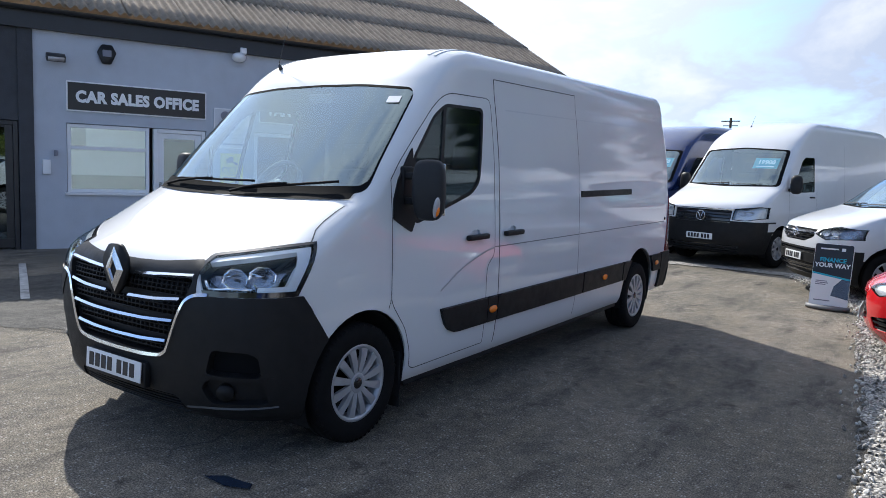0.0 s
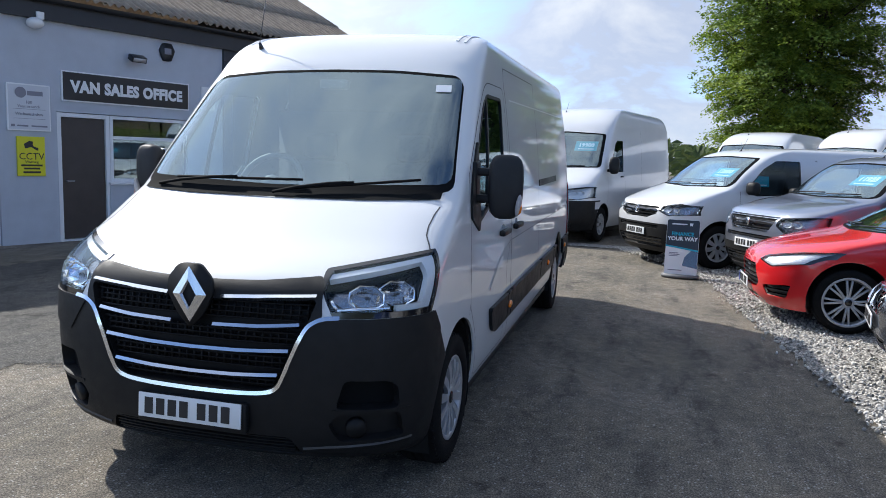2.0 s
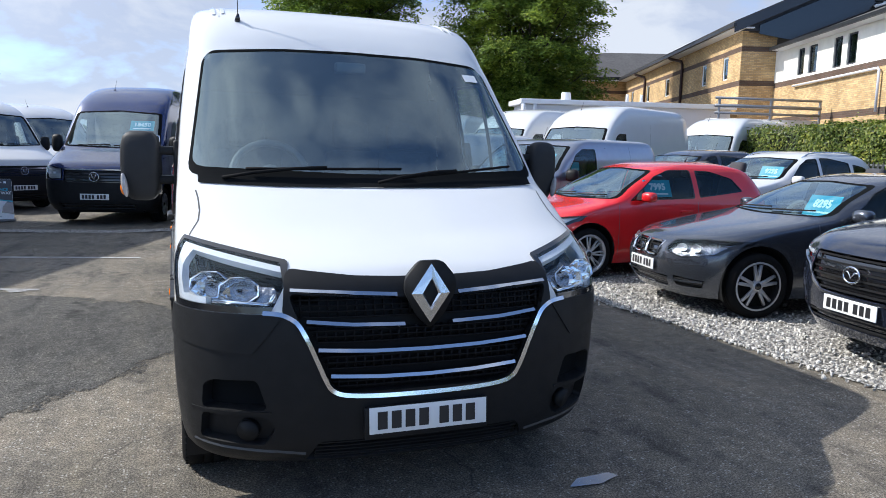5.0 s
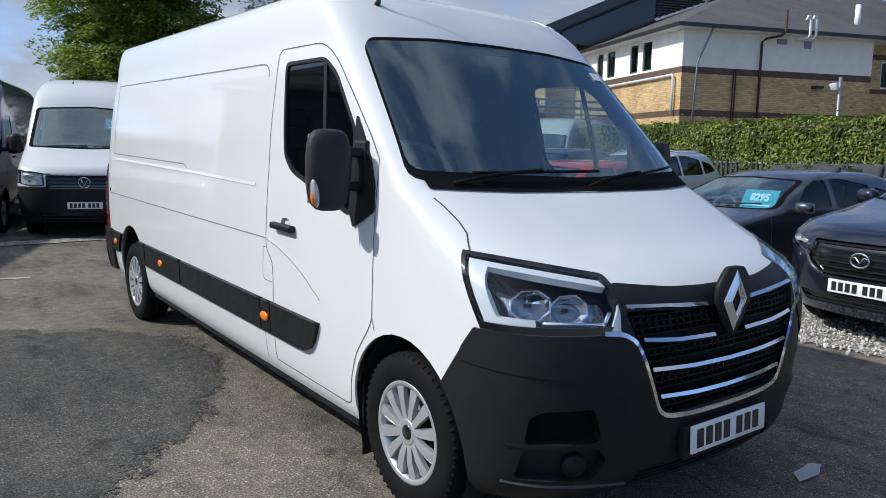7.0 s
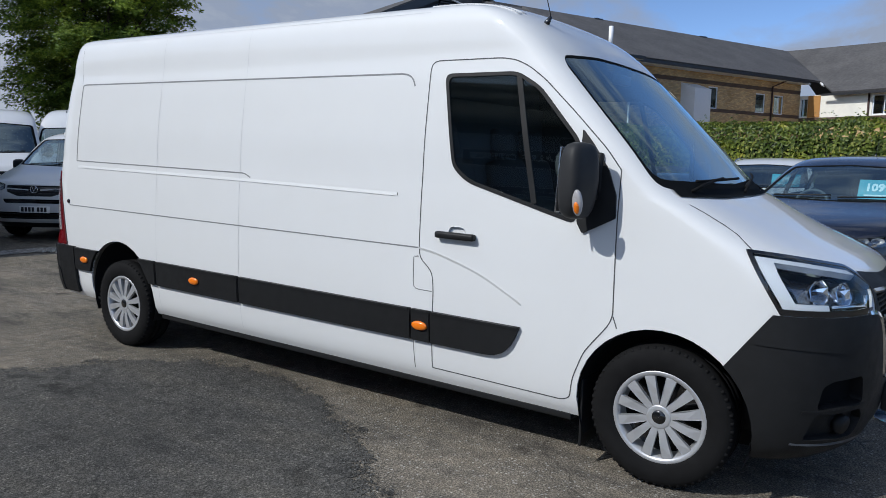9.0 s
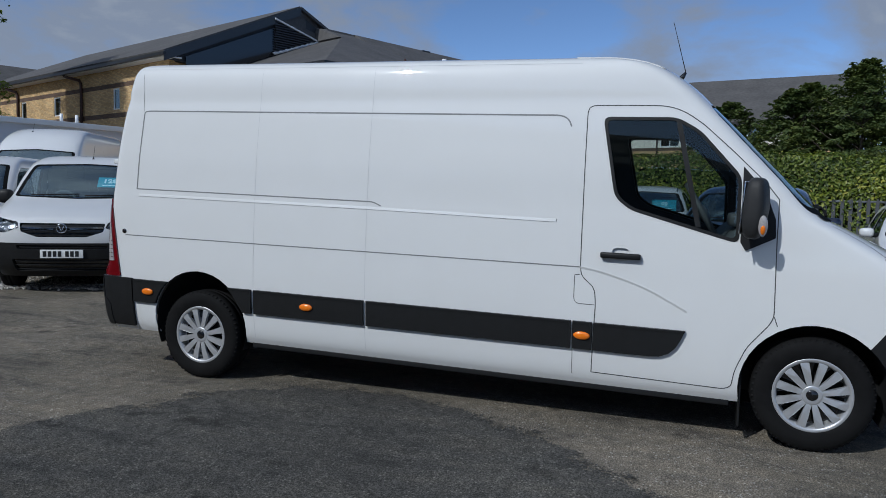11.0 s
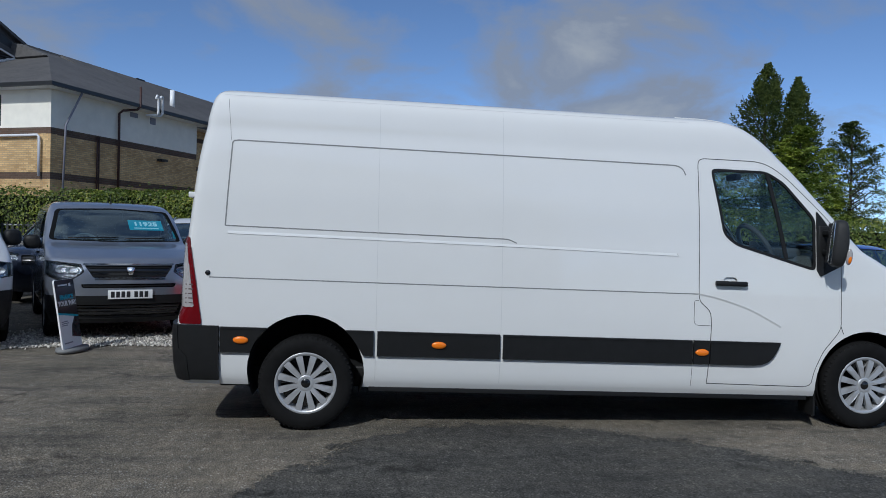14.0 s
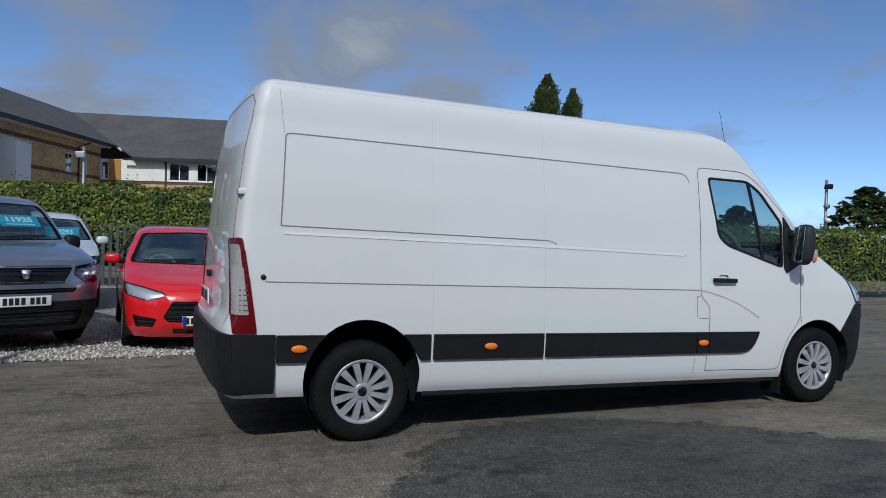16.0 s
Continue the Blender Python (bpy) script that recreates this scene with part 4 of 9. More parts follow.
        vp("pressed_edge", line(curved([(4.90, 1.340), (3.8, 1.334), (2.70, 1.326), (1.66, 1.311), (1.60, 1.313)]), 0, s, 0.022, 0.0018, 0.0040), WHITE)
        for y in (3.835, 2.915):
            gap([(y, 0.68), (y, 2.36)], s, 0.003, PALE_SEAM_CREASE)
            gap([(y, 0.30), (y, 0.48)], s, 0.004, PALE_SEAM_CREASE)
        gap([(4.90, 2.0), (4.93, 2.30)], s, 0.002)
        gap([(1.43, 0.31), (1.43, 0.48)], s, 0.004)
    gap([(1.43, 0.96), (1.43, 0.78), (1.30, 0.78)], -1, 0.004)
    gap([(1.395, 0.97), (1.43, 0.965)], -1, 0.004)
    gap([(1.46, 0.31), (1.46, 2.2)], 1, 0.010)
    gap([(2.80, 0.31), (2.80, 2.2)], 1, 0.006)
    gap([(1.46, 2.2), (2.80, 2.2)], 1, 0.006)
    o = line([(2.84, 1.36), (4.02, 1.36)], 0, 1, 0.055, 0.006)
    vp("sliding_door_rail", shell(o, 0.0, 0.012), PLASTIC, van, "black sliding door rail")
    # roof pressings and wash lines
    for s in (1, -1):
        for off in (0.0, 0.05):
            pts = [(s * (0.745 - off), y) for y in (0.93, 1.2, 1.5)]
            vp("roof_rib", shell(line(pts, 2, 1, 0.018, 0.006), 0.0, 0.012), WHITE)
        vp("roof_channel", line([(s * 0.72, y) for y in (0.90, 1.2, 1.5)], 2, 1, 0.014), PALE_SEAM_CREASE)
        gap([(1.45, 2.335), (5.0, 2.335)], s, 0.004, PALE_SEAM_CREASE)
    # handles
    for s in (1, -1):
        for y in ((1.145,) if s < 0 else (1.145, 1.64)):
            o = bmesh.new()
            box(o, min(s * 0.995, s * 1.035), max(s * 0.995, s * 1.035), y - 0.125, y + 0.125, 1.088, 1.125, 0.012)
            vp("door_handle", o, PLASTIC)
            hit, no = project(tree, y, 1.125, 0, s)
            o = lift(H, carve(H, rounded([(y - 0.06, 1.095), (y + 0.06, 1.095), (y + 0.05, 1.155), (y - 0.05, 1.155)], 0.03, 3), 0, s))
            vp("handle_recess", shell(o, -0.016, -0.018), WHITE)
    # mirrors
    for s in (1, -1):
        mir = thing("door_mirror", "", "")
        mir.parent = van
        o = bmesh.new()
        bmesh.ops.create_cube(o, size=1)
        bmesh.ops.subdivide_edges(o, edges=o.edges[:], cuts=5, use_grid_fill=True)
        for v in o.verts:                               # a rounded case, fuller in front
            p = v.co * 2
            q = Vector((math.copysign(abs(p.x) ** 1.0, p.x), p.y, p.z))
            n4 = (abs(q.x) ** 4 + abs(q.y) ** 4 + abs(q.z) ** 4) ** 0.25
            mx = max(abs(q.x), abs(q.y), abs(q.z))
            q *= mx / n4 if n4 else 1
            taper = 1 - 0.10 * (q.z < 0) * abs(q.z) ** 2
            v.co = Vector((q.x * 0.097 * taper, q.y * 0.060 * (1 - 0.25 * (q.y < 0) * abs(q.z)), q.z * 0.178))
        bmesh.ops.transform(o, matrix=pose(s * 1.145, 0.378, 1.445, 4, 0, s * 18), verts=o.verts)
        vp("mirror_case", o, MIRROR_GREY, mir)
        o = bmesh.new()
        for k in range(2):
            z = 1.375 + 0.15 * k
            box(o, min(s * 0.93, s * 1.09), max(s * 0.93, s * 1.09), 0.345, 0.41, z - 0.022, z + 0.022, 0.012)
        box(o, min(s * 0.95, s * 0.99), max(s * 0.95, s * 0.99), 0.33, 0.44, 1.33, 1.58, 0.015)
        vp("mirror_arm", o, PLASTIC, mir)
        o = bmesh.new()
        box(o, -0.080, 0.080, -0.004, 0.004, -0.15, 0.155, 0.003)
        bmesh.ops.transform(o, matrix=pose(s * 1.145 - s * 0.018, 0.434, 1.445, 4, 0, s * 18), verts=o.verts)
        vp("mirror_glass", o, CHROME, mir)
        o = bmesh.new()
        bmesh.ops.create_uvsphere(o, u_segments=14, v_segments=10, radius=1)
        bmesh.ops.transform(o, matrix=pose(s * 1.226, 0.345, 1.348, 0, s * 8) @ Matrix.Diagonal((0.017, 0.026, 0.062, 1)), verts=o.verts)
        vp("indicator_lens", o, CLEARLENS, mir)
        o = bmesh.new()
        bmesh.ops.create_uvsphere(o, u_segments=12, v_segments=8, radius=1)
        bmesh.ops.transform(o, matrix=pose(s * 1.2305, 0.345, 1.328, 0, s * 8) @ Matrix.Diagonal((0.016, 0.015, 0.032, 1)), verts=o.verts)
        vp("indicator_bulb", o, AMBER, mir)
    # wipers, cowl, aerial
    o = lift(H, carve(H, [(-0.88, 1.384), (-0.5, 1.372), (0, 1.369), (0.5, 1.372), (0.88, 1.384), (0.88, 1.42), (0.5, 1.402), (0, 1.395), (-0.5, 1.402), (-0.88, 1.42)], 1, -1), False)
    vp("cowl", shell(o, 0.006, 0.0), FRIT)
    for a, b, c in (((-0.77, 1.402), (-0.66, 1.440), (0.12, 1.448)), ((-0.02, 1.384), (0.08, 1.402), (0.76, 1.468))):
        o = bmesh.new()
        pts = []
        for k in range(9):
            t = k / 8
            x = b[0] + (c[0] - b[0]) * t
            z = b[1] + (c[1] - b[1]) * t
            hit, no = project(tree, x, z, 1, -1)
            pts.append(hit + no * 0.022)
        tube(o, pts, 0.0075, 6)
        h0, n0 = project(tree, a[0], a[1], 1, -1)
        blade = vp("wiper", o, RUBBER)
        o = bmesh.new()
        tube(o, [h0 + n0 * 0.015, h0 + (pts[4] - h0) * 0.3 + n0 * 0.026, h0 + (pts[4] - h0) * 0.7 + n0 * 0.024, pts[4] + n0 * 0.010], 0.0085, 6)
        vp("wiper_arm", o, RUBBER, blade)
    hit, no = project(tree, -0.62, 0.82, 2, 1)
    o = bmesh.new()
    cyl(o, hit + Vector((0, 0.03, -0.01)), hit + Vector((0, -0.01, 0.045)), 0.024, 10, 0.008)
    cyl(o, hit + Vector((0, -0.01, 0.04)), hit + Vector((0, 0.08, 0.37)), 0.003, 6, 0.0018)
    vp("aerial", o, GLOSSBLACK)
    # tax-disc sticker
    hit, no = project(tree, 0.725, 1.99, 1, -1)
    o = bmesh.new()
    box(o, -0.045, 0.045, -0.001, 0.001, -0.03, 0.03)
    bmesh.ops.transform(o, matrix=Matrix.Translation(hit + no * 0.003) @ no.to_track_quat("-Y", "Z").to_matrix().to_4x4(), verts=o.verts)
    vp("windscreen_sticker", o, CARD_WHITE, smooth=False)
    # inside
    lin = liner_of(H, 0.025)
    bmesh.ops.delete(lin, geom=[f for f in lin.faces if (c := f.calc_center_median()).y > 1.75 or c.y < -0.02 or c.z < 0.5], context="FACES")
    vp("cabin_lining", lin, CABIN)
    o = bmesh.new()
    prism(o, [(-0.93, y, z) for y, z in ((-0.06, 1.0), (-0.06, 1.33), (0.16, 1.365), (0.42, 1.33), (0.56, 1.20), (0.58, 0.9))], (1.86, 0, 0))
    bmesh.ops.recalc_face_normals(o, faces=o.faces[:])
    bmesh.ops.bevel(o, geom=o.edges[:], offset=0.03, segments=2, affect="EDGES")
    box(o, -0.62, -0.28, 0.34, 0.50, 1.31, 1.40, 0.03)
    vp("dashboard", o, DASH)
    o = bmesh.new()
    box(o, -0.895, 0.895, 1.60, 1.63, 0.4, 1.9)
    box(o, -0.82, 0.82, 1.60, 1.63, 1.9, 2.25)
    vp("bulkhead", o, PANEL_GREY)
    for x in (-0.52, 0.22, 0.62):
        seat(van, x, 1.17, 0.85, w=0.48 if x < 0 else 0.40)
    steering_wheel(van, -0.46, 0.66, 1.40, 0.215)
    o = bmesh.new()
    box(o, -0.09, 0.09, 0.60, 0.66, 1.99, 2.05, 0.015)
    vp("sensor_pod", o, DASH)
    # underneath
    for s in (1, -1):
        o = bmesh.new()
        box(o, min(s * 0.885, s * 0.938), max(s * 0.885, s * 0.938), 0.46, 3.88, 0.212, 0.250, 0.006)
        vp("sill_strip", o, PLASTIC)
    o = bmesh.new()
    box(o, -0.66, 0.66, -0.55, 5.0, 0.26, 0.42, 0.02)
    cyl(o, (-0.8, 4.332, 0.30), (0.8, 4.332, 0.30), 0.06, 10)
    cyl(o, (-0.8, 0, 0.33), (0.8, 0, 0.33), 0.05, 10)
    box(o, -0.45, -0.25, 4.5, 5.05, 0.24, 0.34, 0.03)
    part("underbody", o, PLASTIC, van)
    for s in (1, -1):
        for y, z in ((0.0, 0.352), (4.332, 0.352 + RAKE * 4.332)):
            o = bmesh.new()
            well(o, y, z, 0.416, 0.62, 0.965, s)
            part("wheel_arch_liner", o, PLASTIC, van)
        o = bmesh.new()
        box(o, min(s * 0.74, s * 0.95), max(s * 0.74, s * 0.95), 0.395, 0.41, 0.10, 0.45, 0.004)
        part("mud_flap", o, PLASTIC, van)
    vp("body", shell(H, 0.0, 0.012), WHITE, van, "white painted body shell")
    for y in (0.0, 4.332):
        for s in (1, -1):
            wheel(van, s * 0.868, y, 0.345, 0.216, 0.225, s, 12, "cap", HUB)
    return van


panel_van()
# ---- other vehicles ----
# rows of a body from the sill up: height, front, front corner, its squareness, rear, rear corner, its squareness, half width
BODIES = {}
LARGE_LOWER = [(0.26, -0.85, 0.45, 2.7, 4.9, 0.12, 3.5, 0.94), (0.45, -0.98, 0.5, 2.8, 4.97, 0.12, 3.5, 1.0), (0.8, -1.0, 0.5, 2.8, 4.97, 0.12, 3.5, 1.02),
    (1.0, -0.97, 0.5, 2.7, 4.96, 0.12, 3.5, 1.02), (1.12, -0.90, 0.46, 2.6, 4.95, 0.12, 3.5, 1.01), (1.22, -0.70, 0.40, 2.5, 4.95, 0.12, 3.5, 1.0),
    (1.36, -0.38, 0.32, 2.5, 4.94, 0.12, 3.5, 0.99)]
LARGE_UPPER = [(1.44, -0.18, 0.30, 3.0, 4.94, 0.12, 3.5, 0.985), (1.7, 0.06, 0.28, 3.3, 4.93, 0.12, 3.5, 0.965), (2.1, 0.42, 0.28, 3.6, 4.9, 0.12, 3.5, 0.92),
    (2.22, 0.55, 0.28, 3.2, 4.88, 0.13, 3.3, 0.905), (2.36, 0.78, 0.32, 2.8, 4.85, 0.15, 3.0, 0.87), (2.48, 1.08, 0.4, 2.5, 4.78, 0.2, 2.6, 0.80),
    (2.54, 1.4, 0.5, 2.5, 4.65, 0.3, 2.5, 0.70), (2.58, 2.0, 0.7, 2.4, 4.3, 0.5, 2.4, 0.4)]
BODIES["large"] = LARGE_LOWER + LARGE_UPPER
MEDIUM_LOWER = [(0.22, -0.72, 0.5, 2.7, 4.0, 0.1, 3.5, 0.88), (0.4, -0.85, 0.5, 2.8, 4.06, 0.1, 3.5, 0.93), (0.7, -0.88, 0.52, 2.8, 4.06, 0.1, 3.5, 0.95),
    (0.88, -0.86, 0.5, 2.7, 4.06, 0.1, 3.5, 0.955), (0.98, -0.78, 0.46, 2.6, 4.06, 0.1, 3.5, 0.95), (1.06, -0.60, 0.40, 2.5, 4.05, 0.1, 3.5, 0.945),
    (1.14, -0.36, 0.34, 2.5, 4.05, 0.1, 3.5, 0.94)]
MEDIUM_UPPER = [(1.2, -0.14, 0.3, 2.6, 4.05, 0.1, 3.5, 0.935), (1.24, 0.0, 0.3, 3.0, 4.05, 0.1, 3.5, 0.93), (1.5, 0.38, 0.3, 3.3, 4.03, 0.1, 3.5, 0.89),
    (1.72, 0.72, 0.3, 3.4, 4.0, 0.12, 3.3, 0.84), (1.8, 0.9, 0.32, 2.8, 3.96, 0.14, 3.0, 0.80), (1.86, 1.15, 0.4, 2.5, 3.88, 0.2, 2.6, 0.72),
    (1.885, 1.5, 0.6, 2.4, 3.7, 0.3, 2.5, 0.58), (1.9, 2.0, 0.7, 2.4, 3.3, 0.4, 2.4, 0.34)]
BODIES["medium"] = MEDIUM_LOWER + MEDIUM_UPPER
SMALL_LOWER = [(0.22, -0.74, 0.5, 2.7, 3.45, 0.1, 3.5, 0.86), (0.4, -0.86, 0.52, 2.8, 3.5, 0.1, 3.5, 0.91), (0.7, -0.89, 0.52, 2.8, 3.51, 0.1, 3.5, 0.925),
    (0.92, -0.87, 0.5, 2.7, 3.5, 0.1, 3.5, 0.925), (1.01, -0.78, 0.44, 2.6, 3.5, 0.1, 3.5, 0.92), (1.08, -0.55, 0.38, 2.5, 3.5, 0.1, 3.5, 0.915),
    (1.15, -0.25, 0.32, 2.5, 3.49, 0.1, 3.5, 0.91)]
SMALL_UPPER = [(1.19, 0.0, 0.3, 2.8, 3.49, 0.1, 3.5, 0.905), (1.22, 0.12, 0.3, 3.0, 3.49, 0.1, 3.5, 0.90), (1.45, 0.45, 0.3, 3.2, 3.47, 0.1, 3.5, 0.87),
    (1.66, 0.76, 0.3, 3.3, 3.43, 0.12, 3.3, 0.81), (1.73, 0.92, 0.32, 2.8, 3.4, 0.14, 3.0, 0.77), (1.78, 1.2, 0.45, 2.5, 3.3, 0.2, 2.6, 0.68),
    (1.80, 1.7, 0.6, 2.4, 3.0, 0.4, 2.4, 0.45)]
BODIES["small"] = SMALL_LOWER + SMALL_UPPER
HATCH_LOWER = [(0.18, -0.70, 0.5, 2.4, 3.05, 0.3, 2.6, 0.78), (0.3, -0.80, 0.6, 2.4, 3.13, 0.35, 2.6, 0.84), (0.5, -0.83, 0.65, 2.4, 3.15, 0.38, 2.6, 0.86),
    (0.66, -0.80, 0.62, 2.4, 3.13, 0.38, 2.6, 0.862), (0.76, -0.66, 0.55, 2.3, 3.11, 0.36, 2.6, 0.86), (0.84, -0.42, 0.48, 2.3, 3.09, 0.34, 2.5, 0.855),
    (0.91, -0.12, 0.42, 2.4, 3.05, 0.32, 2.5, 0.845)]
HATCH_UPPER = [(0.96, 0.12, 0.40, 2.6, 3.03, 0.3, 2.5, 0.835), (1.0, 0.24, 0.4, 2.8, 3.0, 0.3, 2.6, 0.825), (1.15, 0.52, 0.4, 3.0, 2.92, 0.3, 2.7, 0.77),
    (1.3, 0.83, 0.38, 3.0, 2.82, 0.3, 2.7, 0.70), (1.38, 1.0, 0.4, 2.8, 2.72, 0.32, 2.6, 0.65), (1.43, 1.18, 0.42, 2.5, 2.55, 0.35, 2.5, 0.57),
    (1.46, 1.45, 0.3, 2.4, 2.35, 0.3, 2.4, 0.46), (1.475, 1.85, 0.15, 2.4, 2.2, 0.15, 2.4, 0.25)]
BODIES["hatch"] = HATCH_LOWER + HATCH_UPPER
SPORT_LOWER = [(0.18, -0.66, 0.5, 2.5, 3.42, 0.3, 2.6, 0.80), (0.32, -0.76, 0.6, 2.5, 3.52, 0.35, 2.6, 0.86), (0.5, -0.78, 0.62, 2.5, 3.54, 0.38, 2.6, 0.88),
    (0.66, -0.74, 0.6, 2.4, 3.52, 0.38, 2.6, 0.883), (0.75, -0.60, 0.55, 2.3, 3.5, 0.36, 2.6, 0.88), (0.84, -0.25, 0.48, 2.3, 3.48, 0.34, 2.5, 0.873),
    (0.91, 0.15, 0.42, 2.4, 3.46, 0.32, 2.5, 0.86)]
SPORT_UPPER = [(0.95, 0.40, 0.4, 2.6, 3.43, 0.3, 2.5, 0.85), (0.98, 0.55, 0.4, 2.8, 3.4, 0.3, 2.6, 0.84), (1.13, 0.88, 0.4, 3.0, 3.25, 0.3, 2.7, 0.78),
    (1.27, 1.22, 0.4, 3.0, 3.1, 0.3, 2.7, 0.71), (1.34, 1.42, 0.4, 2.8, 2.98, 0.32, 2.6, 0.66), (1.385, 1.62, 0.38, 2.5, 2.8, 0.33, 2.5, 0.58),
    (1.41, 1.85, 0.3, 2.4, 2.55, 0.3, 2.4, 0.42), (1.42, 2.0, 0.15, 2.4, 2.35, 0.15, 2.4, 0.2)]
BODIES["sport"] = SPORT_LOWER + SPORT_UPPER
SUV_LOWER = [(0.22, -0.76, 0.5, 2.5, 3.5, 0.3, 2.6, 0.84), (0.4, -0.87, 0.58, 2.5, 3.62, 0.35, 2.6, 0.90), (0.65, -0.90, 0.6, 2.5, 3.65, 0.38, 2.6, 0.92),
    (0.85, -0.87, 0.58, 2.4, 3.63, 0.38, 2.6, 0.92), (0.95, -0.72, 0.52, 2.3, 3.6, 0.36, 2.6, 0.915), (1.03, -0.38, 0.46, 2.3, 3.57, 0.34, 2.5, 0.91),
    (1.09, 0.0, 0.42, 2.4, 3.54, 0.32, 2.5, 0.90)]
SUV_UPPER = [(1.13, 0.22, 0.4, 2.6, 3.5, 0.3, 2.5, 0.89), (1.16, 0.36, 0.4, 2.8, 3.46, 0.3, 2.6, 0.88), (1.32, 0.70, 0.4, 3.0, 3.35, 0.3, 2.7, 0.82),
    (1.5, 1.08, 0.4, 3.0, 3.2, 0.3, 2.7, 0.75), (1.58, 1.3, 0.4, 2.8, 3.1, 0.32, 2.6, 0.70), (1.635, 1.52, 0.38, 2.5, 2.95, 0.33, 2.5, 0.62),
    (1.665, 1.8, 0.3, 2.4, 2.7, 0.3, 2.4, 0.46), (1.68, 2.0, 0.15, 2.4, 2.5, 0.15, 2.4, 0.25)]
BODIES["suv"] = SUV_LOWER + SUV_UPPER
BODIES["tall"] = [(r[0] + max(0.0, r[0] - 1.9) * 0.27,) + r[1:] for r in BODIES["large"]]
# windscreen (x, z), side windows (y, z), wheelbase, tyre radius, rim, half track, mirror (x, y, z, width, height), door gaps
FIT = {}
FIT["large"] = dict(ws=[(-0.92, 1.46), (0, 1.432), (0.92, 1.46), (0.83, 2.137), (0, 2.184), (-0.83, 2.137)], win=[[(0.36, 1.42), (0.40, 1.36), (1.2, 1.38), (1.2, 2.02), (0.85, 2.02), (0.72, 1.942)]], wb=3.64, r=0.345, rim=0.205, track=0.87, mir=(1.13, 0.18, 1.51, 0.2, 0.34), gaps=[0.22, 1.3, 2.5])
FIT["medium"] = dict(ws=[(-0.87, 1.26), (0, 1.235), (0.87, 1.26), (0.76, 1.72), (0, 1.75), (-0.76, 1.72)], win=[[(0.42, 1.22), (0.60, 1.13), (1.45, 1.16), (1.45, 1.68), (1.0, 1.68), (0.75, 1.55)]], wb=3.275, r=0.335, rim=0.215, track=0.83, mir=(1.06, 0.45, 1.25, 0.2, 0.2), gaps=[0.32, 1.55, 2.8])
FIT["small"] = dict(ws=[(-0.85, 1.235), (0, 1.215), (0.85, 1.235), (0.74, 1.66), (0, 1.69), (-0.74, 1.66)], win=[[(0.52, 1.18), (0.62, 1.14), (1.4, 1.15), (1.4, 1.62), (1.02, 1.62), (0.8, 1.52)]], wb=2.785, r=0.32, rim=0.20, track=0.80, mir=(1.03, 0.5, 1.2, 0.2, 0.19), gaps=[0.35, 1.5, 2.5])
FIT["hatch"] = dict(ws=[(-0.78, 0.995), (0, 0.975), (0.78, 0.995), (0.60, 1.36), (0, 1.385), (-0.60, 1.36)], win=[[(0.58, 0.975), (1.62, 1.0), (1.62, 1.37), (1.26, 1.365), (1.02, 1.28)], [(1.70, 1.01), (2.45, 1.09), (2.3, 1.26), (1.95, 1.355), (1.70, 1.365)]], wb=2.489, r=0.318, rim=0.238, track=0.755, mir=(0.96, 0.78, 1.03, 0.19, 0.13), gaps=[0.42, 1.66])
FIT["sport"] = dict(ws=[(-0.80, 0.985), (0, 0.97), (0.8, 0.985), (0.62, 1.30), (0, 1.325), (-0.62, 1.3)], win=[[(0.98, 0.98), (1.66, 0.99), (1.66, 1.31), (1.5, 1.3), (1.3, 1.22)], [(1.73, 0.99), (2.45, 1.01), (2.42, 1.25), (1.95, 1.32), (1.73, 1.32)], [(2.52, 1.02), (2.85, 1.06), (2.7, 1.19), (2.52, 1.23)]], wb=2.69, r=0.32, rim=0.232, track=0.785, mir=(0.97, 1.0, 1.01, 0.2, 0.13), gaps=[0.62, 1.69, 2.5])
FIT["suv"] = dict(ws=[(-0.84, 1.17), (0, 1.15), (0.84, 1.17), (0.66, 1.53), (0, 1.56), (-0.66, 1.53)], win=[[(0.80, 1.15), (1.62, 1.16), (1.62, 1.55), (1.38, 1.53), (1.15, 1.42)], [(1.70, 1.16), (2.5, 1.18), (2.48, 1.48), (1.95, 1.56), (1.70, 1.56)], [(2.58, 1.19), (3.05, 1.25), (2.9, 1.4), (2.58, 1.46)]], wb=2.70, r=0.355, rim=0.235, track=0.81, mir=(1.03, 0.82, 1.17, 0.21, 0.15), gaps=[0.45, 1.66, 2.55])

FIT["tall"] = FIT["large"]


def scaled(pts, k=1.0, mid=None):
    c = mid or (sum(p[0] for p in pts) / len(pts), sum(p[1] for p in pts) / len(pts))
    return [(c[0] + (p[0] - c[0]) * k, c[1] + (p[1] - c[1]) * k) for p in pts]


